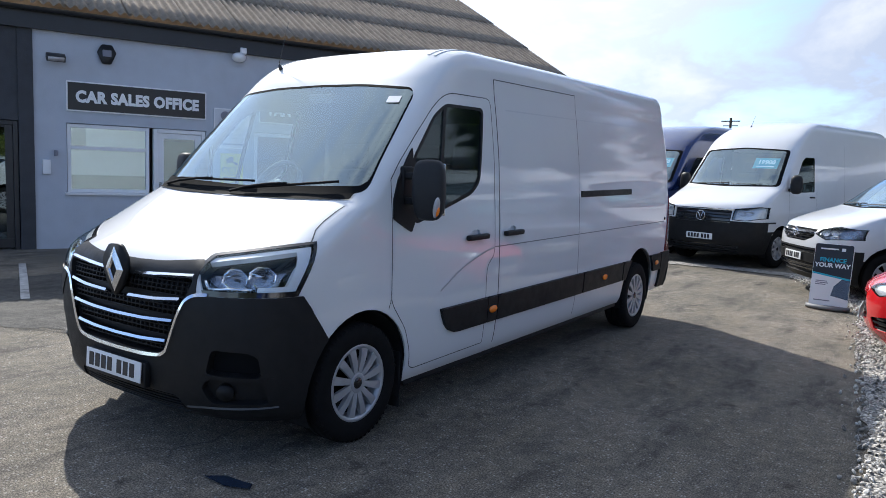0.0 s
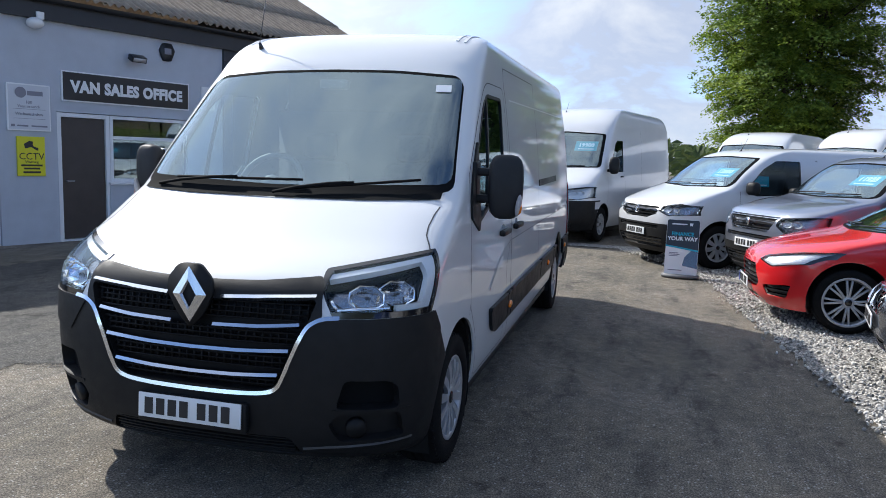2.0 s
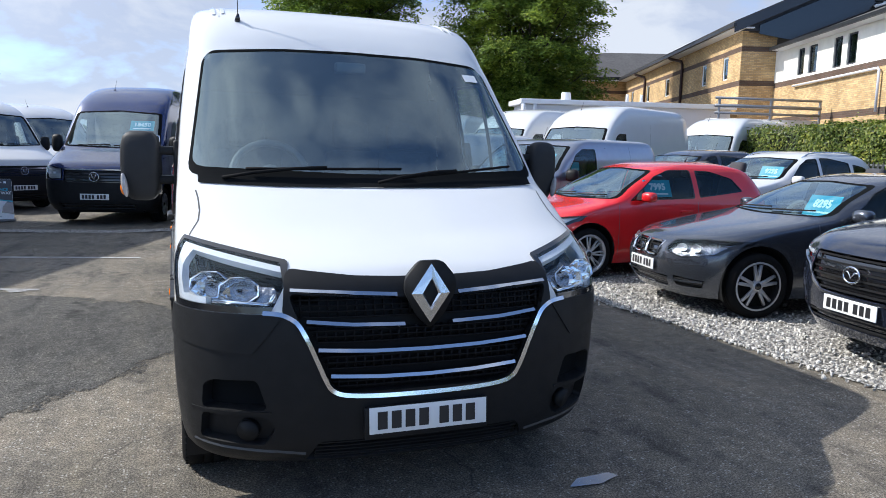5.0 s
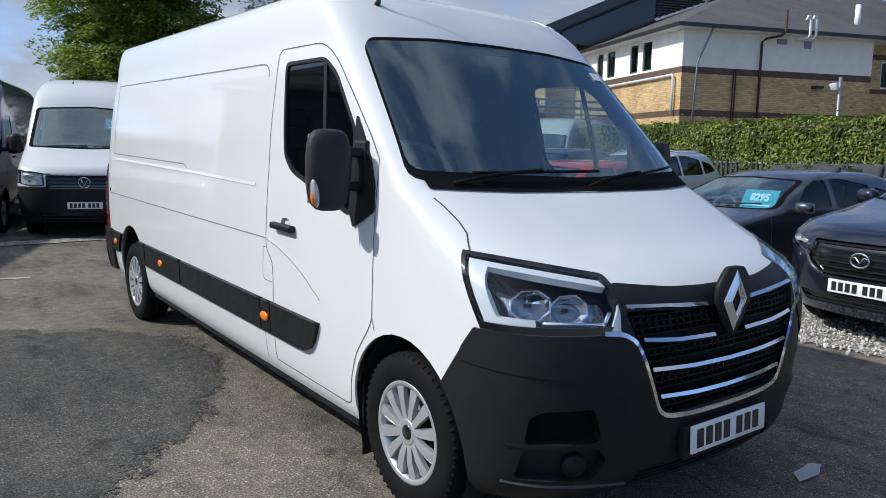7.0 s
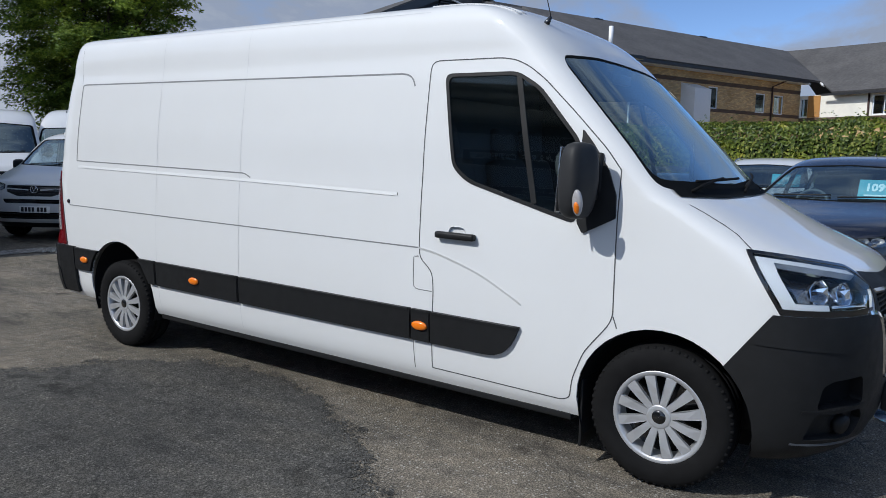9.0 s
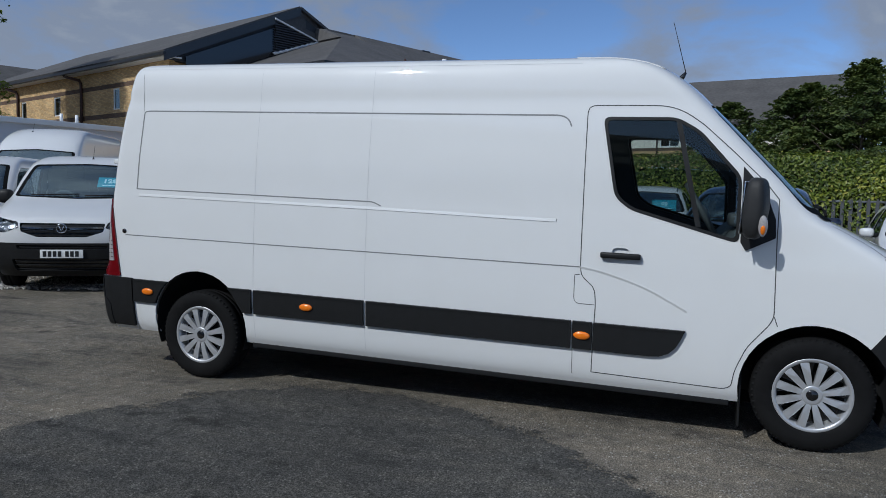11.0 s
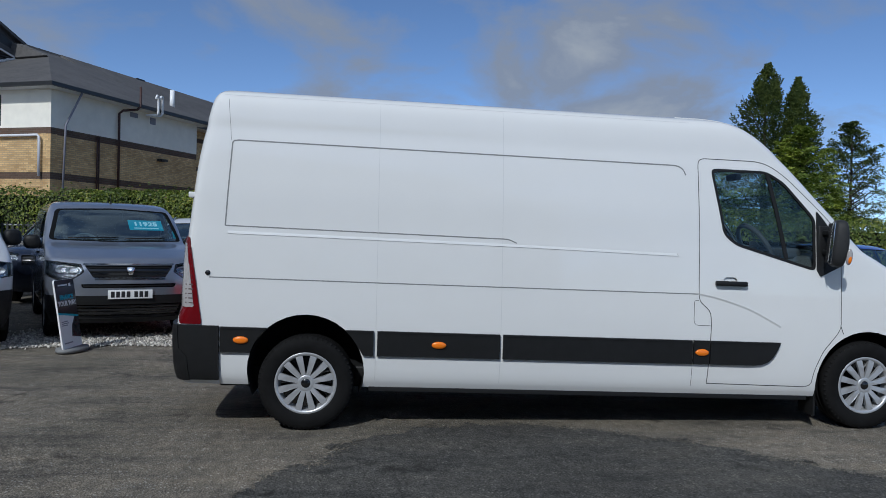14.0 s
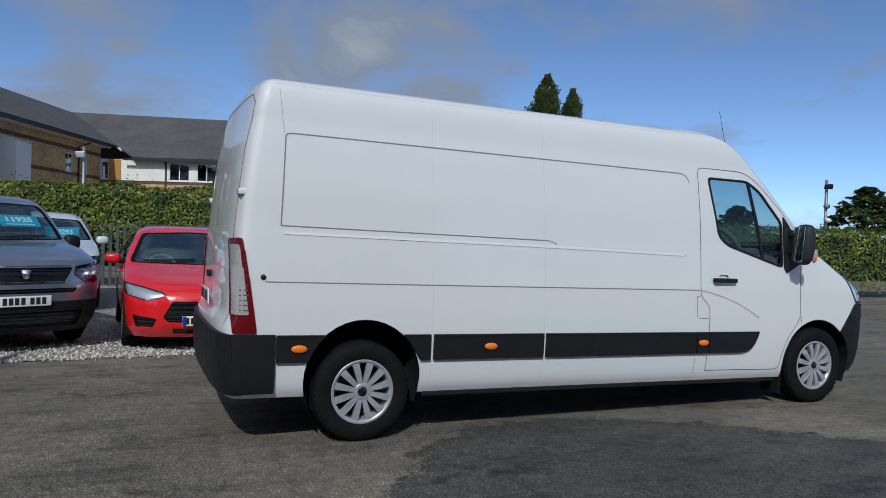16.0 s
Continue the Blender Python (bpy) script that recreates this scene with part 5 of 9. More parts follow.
def vehicle(body, name, label, category, at, turn, paint, lamp, grilles, dark_below=None, chrome=(), plate_at=0.5, disc=None, spokes=5, style="plain", price=None, card_at=None, band=False, fine=True, badge=None, slats=0, rack=False, group="", side_card=None):
    """A parked vehicle: its body, glass, lamps, grilles, mirrors, wheels. Origin under the middle of the front axle, nose towards -y."""
    fit = FIT[body]
    root = thing(name, label, category, group, m=pose(at[0], at[1], rise(*at) + 0.010, 0, 0, turn))
    H = hull(BODIES[body], step=0.045 if fine else 0.07, nf=16 if fine else 10, ns=20 if fine else 12, nr=8 if fine else 5)
    bmesh.ops.delete(H, geom=[f for f in H.faces if len(f.verts) > 30], context="FACES")
    tree = BVHTree.FromBMesh(H)
    r = fit["r"]
    arch = r + 0.062
    for y in (0.0, fit["wb"]):
        for s in (1, -1):
            bmesh.ops.delete(H, geom=carve(H, circle(y, r + 0.015, arch, 24), 0, s), context="FACES")
    wsc = rounded(fit["ws"], 0.05, 2)
    o = lift(H, carve(H, wsc, 1, -1))
    edge = o.copy()
    part("windscreen", shell(o, -0.002, 0.003), GLASS, root)
    bmesh.ops.delete(edge, geom=carve(edge, scaled(wsc, 0.935), 1, -1), context="FACES")
    part("windscreen_border", shell(edge, 0.0006, 0.0), FRIT, root)
    for s in (1, -1):
        for w in fit["win"]:
            w = rounded(w, 0.03, 2)
            o = lift(H, carve(H, w, 0, s))
            seal = o.copy()
            part("side_window", shell(o, -0.005, 0.003), GLASS_DARK, root)
            bmesh.ops.delete(seal, geom=carve(seal, scaled(w, 0.95), 0, s), context="FACES")
            part("window_seal", shell(seal, 0.002, 0.01), GLOSSBLACK, root)
        o = lift(H, carve(H, [(s * x, z) for x, z in rounded(lamp, 0.015, 2)], 1, -1))
        head = part("headlight", shell(o.copy(), 0.002, 0.0), LENS, root)
        if fine:
            ring = o.copy()
            bmesh.ops.delete(ring, geom=carve(ring, scaled([(s * x, z) for x, z in rounded(lamp, 0.015, 2)], 0.90), 1, -1), context="FACES")
            part("lamp_rim", shell(ring, 0.003, 0.0), GLOSSBLACK, head)
        part("housing", shell(o, -0.05 if body != "hatch" else -0.022, 0.0), LAMP_SILVER if body in ("hatch", "large", "tall") else LAMP_TRAY, head)
        xs, zs = [p[0] for p in lamp], [p[1] for p in lamp]
        mid_z, tall_l = sum(zs) / len(zs), max(zs) - min(zs)
        for share in (0.36, 0.66) if body != "hatch" else ():
            hit, no = project(tree, s * (min(xs) + (max(xs) - min(xs)) * share * 0.85), mid_z + 0.01, 1, -1)
            if hit is None:
                continue
            rr = min(0.052, tall_l * 0.27)
            c, cup = bmesh.new(), bmesh.new()
            lathe(c, [(0.004, -0.03), (rr * 0.55, -0.022), (rr * 0.9, -0.002), (rr * 1.05, 0.008)], 8)
            join(cup, c, 0, Matrix.Translation(hit - no * 0.034) @ (no * 0.5 + Vector((s * 0.1, -1, 0.05))).normalized().to_track_quat("X", "Z").to_matrix().to_4x4() @ Matrix.Diagonal((1, 1.5, 0.8, 1)))
            part("reflector", cup, LAMP_SILVER, head, smooth=False)
    for pts in grilles:
        pts = rounded(pts, 0.02, 2)
        o = lift(H, carve(H, pts, 1, -1))
        if not o.faces:
            continue
        part("grille", shell(o, -0.03, 0.0), GLOSSBLACK, root)
        z0, z1, x0, x1 = min(p[1] for p in pts), max(p[1] for p in pts), min(p[0] for p in pts), max(p[0] for p in pts)
        n = max(1, int((z1 - z0) / 0.045))
        sl = bmesh.new()
        for k in range(n):
            z = z0 + (z1 - z0) * (k + 0.5) / n
            xs = [x for x in np.linspace(x0, x1, 41) if inside(pts, x, z)]
            if len(xs) > 2:
                ys = [project(tree, x, z, 1, -1) for x in xs]
                for (ha, na), (hb, nb) in zip(ys, ys[1:]):
                    if ha is not None and hb is not None:
                        vs = [sl.verts.new(p) for p in (ha + Vector((0, 0.012, -0.008)), hb + Vector((0, 0.012, -0.008)), hb + Vector((0, 0.012, 0.008)), ha + Vector((0, 0.012, 0.008)))]
                        sl.faces.new(vs)
        bmesh.ops.remove_doubles(sl, verts=sl.verts[:], dist=1e-4)
        bmesh.ops.recalc_face_normals(sl, faces=sl.faces[:])
        part("grille_slats", sl, PLASTIC, root)
    if dark_below:
        cut_level(H, (0, 0, dark_below), (0, 0, 1), lambda c: c.y < -0.2 and abs(c.z - dark_below) < 0.2)
        fs = [f for f in H.faces if (c := f.calc_center_median()).z < dark_below and c.y < -0.34]
        part("front_bumper", shell(lift(H, fs), 0.004, 0.03), PLASTIC, root, "black plastic front bumper")
    for pts in chrome:
        o, last = bmesh.new(), None
        fine_pts = []
        for p, q in zip(pts, pts[1:]):
            k = max(1, int(math.hypot(q[0] - p[0], q[1] - p[1]) / 0.05))
            fine_pts += [(p[0] + (q[0] - p[0]) * j / k, p[1] + (q[1] - p[1]) * j / k) for j in range(k)]
        fine_pts.append(pts[-1])
        for p in fine_pts:
            hit, no = project(tree, p[0], p[1], 1, -1)
            pair = [o.verts.new(hit + Vector((0, -0.008, z))) for z in (-0.010, 0.010)] if hit is not None else None
            if pair and last:
                o.faces.new((last[0], last[1], pair[1], pair[0]))
            last = pair
        bmesh.ops.recalc_face_normals(o, faces=o.faces[:])
        o.normal_update()
        if o.faces and sum(f.normal.y for f in o.faces) > 0:
            bmesh.ops.reverse_faces(o, faces=o.faces[:])
        part("chrome_strip", shell(o, 0.0, 0.02), CHROME, root)
    if badge:
        hit, no = project(tree, 0, badge[1], 1, -1)
        o = bmesh.new()
        if badge[0] == "wing":
            R_ = badge[2]
            tube(o, [(R_ * 1.2 * math.cos(2 * math.pi * k / 24), 0, R_ * 0.9 * math.sin(2 * math.pi * k / 24)) for k in range(25)], 0.009, 6)
            tube(o, [(-R_ * 1.1, 0, R_ * 0.25), (-R_ * 0.55, 0, R_ * 0.35), (0, 0, -R_ * 0.35), (R_ * 0.55, 0, R_ * 0.35), (R_ * 1.1, 0, R_ * 0.25)], 0.008, 6)
        elif badge[0] == "ring":
            ring = [(badge[2] * math.cos(2 * math.pi * k / 20), 0, badge[2] * math.sin(2 * math.pi * k / 20)) for k in range(21)]
            tube(o, ring, 0.007, 6)
            tube(o, [(-badge[2] * 0.55, 0, badge[2] * 0.6), (0, 0, -badge[2] * 0.6), (badge[2] * 0.55, 0, badge[2] * 0.6)], 0.007, 6)
        else:
            prism(o, [(x, 0.0, z) for x, z in rounded([(-badge[2], badge[2]), (-badge[2] * 0.5, -badge[2]), (badge[2] * 0.5, -badge[2]), (badge[2], badge[2])], 0.02, 2)], (0, -0.012, 0))
            bmesh.ops.recalc_face_normals(o, faces=o.faces[:])
        part("badge", o, CHROME, root, "plain silver badge", m=Matrix.Translation(hit + Vector((0, -0.012, 0))))
    hit, no = project(tree, 0, plate_at, 1, -1)
    plate(root, Matrix.Translation(hit + Vector((0, -0.012, 0))), band=band)
    # seams between doors
    sm = bmesh.new()
    for s in (1, -1):
        low, high = 0.30 if body not in ("suv", "large", "tall") else 0.36, fit["win"][0][0][1] - 0.02
        for y in fit["gaps"]:
            last = None
            tall = {"large": 2.2, "tall": 2.3, "medium": 1.72, "small": 1.66}.get(body, high) if y == fit["gaps"][-1] else high
            for k in range(17):
                z = low + (tall - low) * k / 16
                if math.hypot(y, z - r) < arch + 0.01 or math.hypot(y - fit["wb"], z - r) < arch + 0.01:
                    last = None
                    continue
                hit, no = project(tree, y, z, 0, s)
                if hit is None:
                    last = None
                    continue
                pair = [sm.verts.new(hit + no * 0.0012 + Vector((0, d, 0))) for d in (-0.003, 0.003)]
                if last:
                    f = sm.faces.new((last[0], last[1], pair[1], pair[0]) if s < 0 else (last[1], last[0], pair[0], pair[1]))
                last = pair
    part("panel_line", sm, SEAM, root)
    for s in (1, -1):
        for y in fit["gaps"][1:2]:
            hit, no = project(tree, y - 0.2, fit["win"][0][0][1] - 0.14, 0, s)
            o = bmesh.new()
            box(o, -0.02, 0.025, -0.09, 0.09, -0.015, 0.015, 0.008)
            part("door_handle", o, PLASTIC if body in ("large", "tall", "medium", "small") else paint, root, m=Matrix.Translation(hit))
        mx, my, mz, mw, mh = fit["mir"]
        o = bmesh.new()
        bmesh.ops.create_uvsphere(o, u_segments=16, v_segments=10, radius=1)
        for v in o.verts:
            p = v.co
            n4 = (abs(p.x) ** 3.4 + abs(p.y) ** 3.4 + abs(p.z) ** 3.4) ** (1 / 3.4)
            v.co = Vector((p.x / n4 * mw / 2, p.y / n4 * 0.075, p.z / n4 * mh / 2))
        mirror = part("door_mirror", o, PLASTIC if body in ("large", "tall", "medium", "small") else paint, root, m=pose(s * mx, my, mz, 0, 0, s * 10))
        o = bmesh.new()
        hx = project(tree, my + 0.03, mz - mh * 0.3, 0, s)[0]
        cyl(o, (s * (mx - mw * 0.3), my, mz - mh * 0.3), (hx.x - s * 0.02, my + 0.03, mz - mh * 0.3), 0.03, 8)
        part("mirror_arm", o, PLASTIC, root)
    # inside, underneath
    top = max(z for _, z in fit["ws"])
    low = min(z for _, z in fit["ws"])
    lin = liner_of(H, 0.025)
    back = {"large": 1.5, "tall": 1.5, "medium": 1.75, "small": 1.7}.get(body, 9.0)
    bmesh.ops.delete(lin, geom=[f for f in lin.faces if (c := f.calc_center_median()).y > back + 0.1 or c.y < -0.05 or c.z < 0.4], context="FACES")
    part("cabin_lining", lin, CABIN, root)
    ydash = next(row[1] for row in BODIES[body] if row[0] >= low)
    hw = BODIES[body][6][7] - 0.06
    o = bmesh.new()
    prism(o, [(-hw, ydash + y, low + z) for y, z in ((0.02, -0.35), (0.04, -0.05), (0.25, -0.03), (0.55, -0.06), (0.62, -0.3))], (2 * hw, 0, 0))
    bmesh.ops.recalc_face_normals(o, faces=o.faces[:])
    part("dashboard", o, DASH, root, smooth=False)
    if back < 5:
        o = bmesh.new()
        box(o, -hw + 0.03, hw - 0.03, back, back + 0.03, 0.4, top - 0.05)
        part("bulkhead", o, CABIN, root)
    sy = ydash + (1.05 if back < 5 else 1.25)
    for x in (-0.36, 0.36):
        seat(root, x, min(sy, back - 0.35), low - 0.42, w=0.46)
        if back > 5:
            seat(root, x, sy + 0.85, low - 0.40, w=0.5)
    steering_wheel(root, -0.36, ydash + 0.66, low - 0.06, 0.18)
    o = bmesh.new()
    box(o, -fit["track"] + 0.16, fit["track"] - 0.16, -0.5, fit["wb"] + 0.5, 0.2, 0.36, 0.02)
    for y in (0, fit["wb"]):
        cyl(o, (-fit["track"] + 0.1, y, r), (fit["track"] - 0.1, y, r), 0.05, 8)
    part("underbody", o, PLASTIC, root)
    for y in (0.0, fit["wb"]):
        for s in (1, -1):
            o = bmesh.new()
            well(o, y, r + 0.015, arch - 0.003, fit["track"] - 0.2, fit["track"] + 0.08, s)
            part("wheel_arch_liner", o, PLASTIC, root)
    part("body", shell(H, 0.0, 0.01), paint, root)
    for y in (0.0, fit["wb"]):
        for s in (1, -1):
            wheel(root, s * fit["track"], y, r, fit["rim"], 0.215, s, spokes, style, disc or HUB)
    # wipers and aerial
    for a, b in ((-0.62, 0.0), (0.08, 0.62)):
        o = bmesh.new()
        pts = []
        for k in range(7):
            x = a + (b - a) * k / 6
            hit, no = project(tree, x, low + 0.035 + 0.02 * (k / 6), 1, -1)
            if hit is not None:
                pts.append(hit + no * 0.015)
        tube(o, pts, 0.009, 5)
        part("wiper", o, PLASTIC, root)
    ya = {"large": 1.05, "tall": 1.05, "medium": 1.0, "small": 1.05}.get(body, BODIES[body][-1][4] - 0.1)
    hit, no = project(tree, 0.0 if body not in ("large", "tall") else -0.3, ya, 2, 1)
    o = bmesh.new()
    cyl(o, hit - Vector((0, 0, 0.01)), hit + Vector((0, 0.02, 0.03)), 0.02, 8, 0.008)
    cyl(o, hit + Vector((0, 0.02, 0.02)), hit + Vector((0, 0.13, 0.22)), 0.004, 5, 0.0025)
    part("aerial", o, GLOSSBLACK, root)
    if price:
        cx, cz = card_at or (0.45, low + 0.55 * (top - low))
        hit, no = project(tree, cx, cz, 1, -1)
        if body in ("sport", "suv", "hatch"):
            hit, no = hit - no * 0.07, (no + Vector((0, -1.1, -0.1))).normalized()
        card = price_card(root, Matrix.Translation(hit - no * 0.03) @ no.to_track_quat("-Y", "Z").to_matrix().to_4x4(), price, 0.46 if body != "hatch" else 0.36, 0.24 if body != "hatch" else 0.2)
    if side_card:
        hit, no = project(tree, side_card[0], side_card[1], 0, 1)
        price_card(root, Matrix.Translation(hit - no * 0.03) @ no.to_track_quat("-Y", "Z").to_matrix().to_4x4(), side_card[2], side_card[3], side_card[3] * 0.55)
    if rack:
        for s in (1, -1):
            o = bmesh.new()
            pts = []
            for k in range(9):
                y = 1.35 + 1.5 * k / 8
                hit, no = project(tree, s * 0.62, y, 2, 1)
                if hit is not None:
                    pts.append(hit + Vector((0, 0, 0.03 if 0 < k < 8 else -0.01)))
            tube(o, pts, 0.016, 6)
            part("roof_rail", o, CHROME if paint is WHITE_FAR else PLASTIC, root)
    return root


def large_van(label, at, turn, paint=None, price=None, fine=True, group="vans for sale", tall=False):
    return vehicle("tall" if tall else "large", "large_van", label, "van", at, turn, paint or WHITE_FAR, lamp=[(0.60, 1.045), (0.58, 0.85), (0.80, 0.84), (1.06, 0.90), (1.06, 1.085), (0.95, 1.095)],
                   grilles=[[(-0.57, 1.015), (-0.56, 0.79), (0.56, 0.79), (0.57, 1.015)], [(-0.70, 0.40), (-0.66, 0.28), (0.66, 0.28), (0.70, 0.40)]], dark_below=0.83,
                   chrome=[[(-0.60, 1.032), (0.60, 1.032)]] if fine else (), plate_at=0.53, spokes=10, style="cap", price=price, badge=("ring", 0.90, 0.085), fine=fine, group=group, card_at=(0.50, 1.90))


def medium_van(label, at, turn, price=None, fine=True, group="vans for sale", side=None, dark=0.67):
    return vehicle("medium", "medium_van", label, "van", at, turn, WHITE_FAR, lamp=[(0.55, 0.94), (0.52, 0.87), (0.72, 0.80), (0.99, 0.83), (0.99, 0.96), (0.80, 0.99)],
                   grilles=[[(-0.52, 0.93), (-0.50, 0.82), (-0.3, 0.75), (0.3, 0.75), (0.50, 0.82), (0.52, 0.93)], [(-0.56, 0.645), (-0.54, 0.59), (0.54, 0.59), (0.56, 0.645)], [(-0.62, 0.46), (-0.58, 0.30), (0.58, 0.30), (0.62, 0.46)]] if dark > 0.5 else [[(-0.52, 0.93), (-0.50, 0.82), (-0.3, 0.75), (0.3, 0.75), (0.50, 0.82), (0.52, 0.93)], [(-0.58, 0.70), (-0.54, 0.63), (0.54, 0.63), (0.58, 0.70)], [(-0.86, 0.48), (-0.80, 0.36), (0.80, 0.36), (0.86, 0.48)]], dark_below=dark,
                   chrome=[[(-0.50, 0.875), (-0.1, 0.855)], [(0.1, 0.855), (0.50, 0.875)]], plate_at=0.53, spokes=9, style="cap", price=price, badge=("ring", 0.865, 0.06), fine=fine, group=group, card_at=(0.42, 1.5), side_card=side)


medium_van("white medium van with black lower bumper and teal price card", (2.50, 9.01), -58, "12850", side=(0.72, 1.36, "", 0.30))
large_van("white high-roof panel van with black bumper and a teal price card", (0.106, 11.49), -16, price="19900", tall=True)
large_van("dark blue high-roof panel van parked beside a white one", (-2.1, 12.25), -16, BLUE, price="18450", tall=True)
vehicle("small", "small_van", "grey metallic small panel van with teal price card on gravel", "van", (4.02, 7.22), -64.5, GREY_P, lamp=[(0.55, 0.955), (0.52, 0.86), (0.64, 0.775), (0.80, 0.755), (0.97, 0.83), (0.97, 0.995), (0.80, 0.985)],
        grilles=[[(-0.52, 0.945), (-0.42, 0.79), (0.42, 0.79), (0.52, 0.945)], [(-0.56, 0.715), (-0.54, 0.665), (0.54, 0.665), (0.56, 0.715)], [(-0.66, 0.46), (-0.60, 0.28), (0.60, 0.28), (0.66, 0.46)]], dark_below=0.57, plate_at=0.585, chrome=[[(-0.53, 0.957), (0.53, 0.957)], [(-0.41, 0.778), (0.41, 0.778)]], spokes=8, style="cap", price="11925", badge=("shield", 0.875, 0.05), group="vans for sale", card_at=(0.40, 1.48), side_card=(0.80, 1.34, "", 0.24))
vehicle("hatch", "red_hatchback", "bright red three-door hatchback with silver alloy wheels on gravel", "car", (3.82, 5.02), -88, RED, lamp=[(0.46, 0.70), (0.42, 0.655), (0.62, 0.60), (0.84, 0.66), (0.88, 0.80), (0.72, 0.77)],
        grilles=[[(-0.36, 0.60), (-0.46, 0.42), (-0.40, 0.36), (0.40, 0.36), (0.46, 0.42), (0.36, 0.60)], [(-0.36, 0.29), (-0.34, 0.22), (0.34, 0.22), (0.36, 0.29)], [(0.52, 0.40), (0.56, 0.30), (0.74, 0.30), (0.78, 0.44)], [(-0.78, 0.44), (-0.74, 0.30), (-0.56, 0.30), (-0.52, 0.40)]],
        plate_at=0.38, spokes=8, style="double", band=True, group="cars for sale", side_card=(1.06, 1.14, "7995", 0.42))
vehicle("sport", "grey_hatchback", "graphite grey five-door hatchback with dark alloy wheels on gravel", "car", (4.44, 2.66), -100, DARK_P, lamp=[(0.38, 0.725), (0.36, 0.61), (0.60, 0.565), (0.84, 0.615), (0.90, 0.755), (0.66, 0.755)],
        grilles=[[(-0.28, 0.68), (-0.25, 0.56), (-0.06, 0.56), (-0.03, 0.68)], [(0.03, 0.68), (0.06, 0.56), (0.25, 0.56), (0.28, 0.68)], [(-0.44, 0.36), (-0.40, 0.25), (0.40, 0.25), (0.44, 0.36)], [(0.50, 0.38), (0.52, 0.28), (0.74, 0.28), (0.78, 0.36)], [(-0.78, 0.36), (-0.74, 0.28), (-0.52, 0.28), (-0.50, 0.38)]],
        chrome=[[(0.5, 0.33), (0.76, 0.34)], [(-0.76, 0.34), (-0.5, 0.33)]] + [[(s_ * 0.03, 0.69), (s_ * 0.06, 0.555), (s_ * 0.25, 0.555), (s_ * 0.285, 0.69), (s_ * 0.03, 0.69)] for s_ in (1, -1)], plate_at=0.45, spokes=5, style="double", disc=HUB, price="8295", group="cars for sale", card_at=(0.38, 1.15))
vehicle("suv", "blue_black_suv", "blue-black family SUV with chrome grille surround on gravel", "car", (4.53, 0.09), -98, NAVY_P, lamp=[(0.50, 0.84), (0.48, 0.79), (0.70, 0.76), (0.93, 0.80), (0.97, 0.90), (0.75, 0.88)],
        grilles=[[(-0.46, 0.86), (-0.50, 0.68), (-0.34, 0.56), (0.34, 0.56), (0.50, 0.68), (0.46, 0.86)], [(-0.60, 0.40), (-0.56, 0.30), (0.56, 0.30), (0.60, 0.40)]],
        chrome=[[(-0.74, 0.80), (-0.54, 0.72), (-0.46, 0.62), (-0.34, 0.55), (0, 0.535), (0.34, 0.55), (0.46, 0.62), (0.54, 0.72), (0.74, 0.80)]], plate_at=0.48, spokes=5, style="double", price="10995", badge=("wing", 0.72, 0.065), group="cars for sale", card_at=(0.42, 1.36))
vehicle("suv", "white_suv", "white family SUV with roof rails and a teal price card", "car", (8.33, 7.2), -84, WHITE_FAR, lamp=[(0.55, 0.90), (0.55, 0.80), (0.72, 0.74), (0.93, 0.80), (0.95, 0.93), (0.75, 0.92)],
        grilles=[[(-0.5, 0.88), (-0.48, 0.80), (0.48, 0.80), (0.5, 0.88)], [(-0.62, 0.62), (-0.52, 0.42), (0.52, 0.42), (0.62, 0.62)]], dark_below=0.36, plate_at=0.62, price="9295", rack=True, fine=False, group="cars for sale", card_at=(0.42, 1.36))
vehicle("suv", "white_suv", "white family SUV with roof rails beside the hedge", "car", (8.85, 1.72), -92, WHITE_FAR, lamp=[(0.55, 0.90), (0.55, 0.80), (0.72, 0.74), (0.93, 0.80), (0.95, 0.93), (0.75, 0.92)],
        grilles=[[(-0.5, 0.88), (-0.48, 0.80), (0.48, 0.80), (0.5, 0.88)], [(-0.62, 0.62), (-0.52, 0.42), (0.52, 0.42), (0.62, 0.62)]], dark_below=0.36, plate_at=0.62, price="99", rack=True, fine=False, group="cars for sale", card_at=(0.42, 1.36))
vehicle("sport", "dark_hatchback", "dark blue hatchback with a teal price card in the second row", "car", (8.9, 4.4), -92, NAVY_P, lamp=[(0.40, 0.70), (0.38, 0.62), (0.60, 0.585), (0.84, 0.63), (0.90, 0.74), (0.66, 0.735)], grilles=[[(-0.4, 0.64), (-0.36, 0.5), (0.36, 0.5), (0.4, 0.64)]], plate_at=0.42, price="6695", fine=False, group="cars for sale", card_at=(0.38, 1.15))
vehicle("suv", "dark_estate", "dark estate car with a teal price card in the second row", "car", (8.2, 9.6), -80, NAVY_P, lamp=[(0.55, 0.90), (0.55, 0.80), (0.72, 0.74), (0.93, 0.80), (0.95, 0.93), (0.75, 0.92)], grilles=[[(-0.5, 0.88), (-0.48, 0.70), (0.48, 0.70), (0.5, 0.88)]], plate_at=0.5, price="14495", fine=False, group="cars for sale", card_at=(0.42, 1.36))
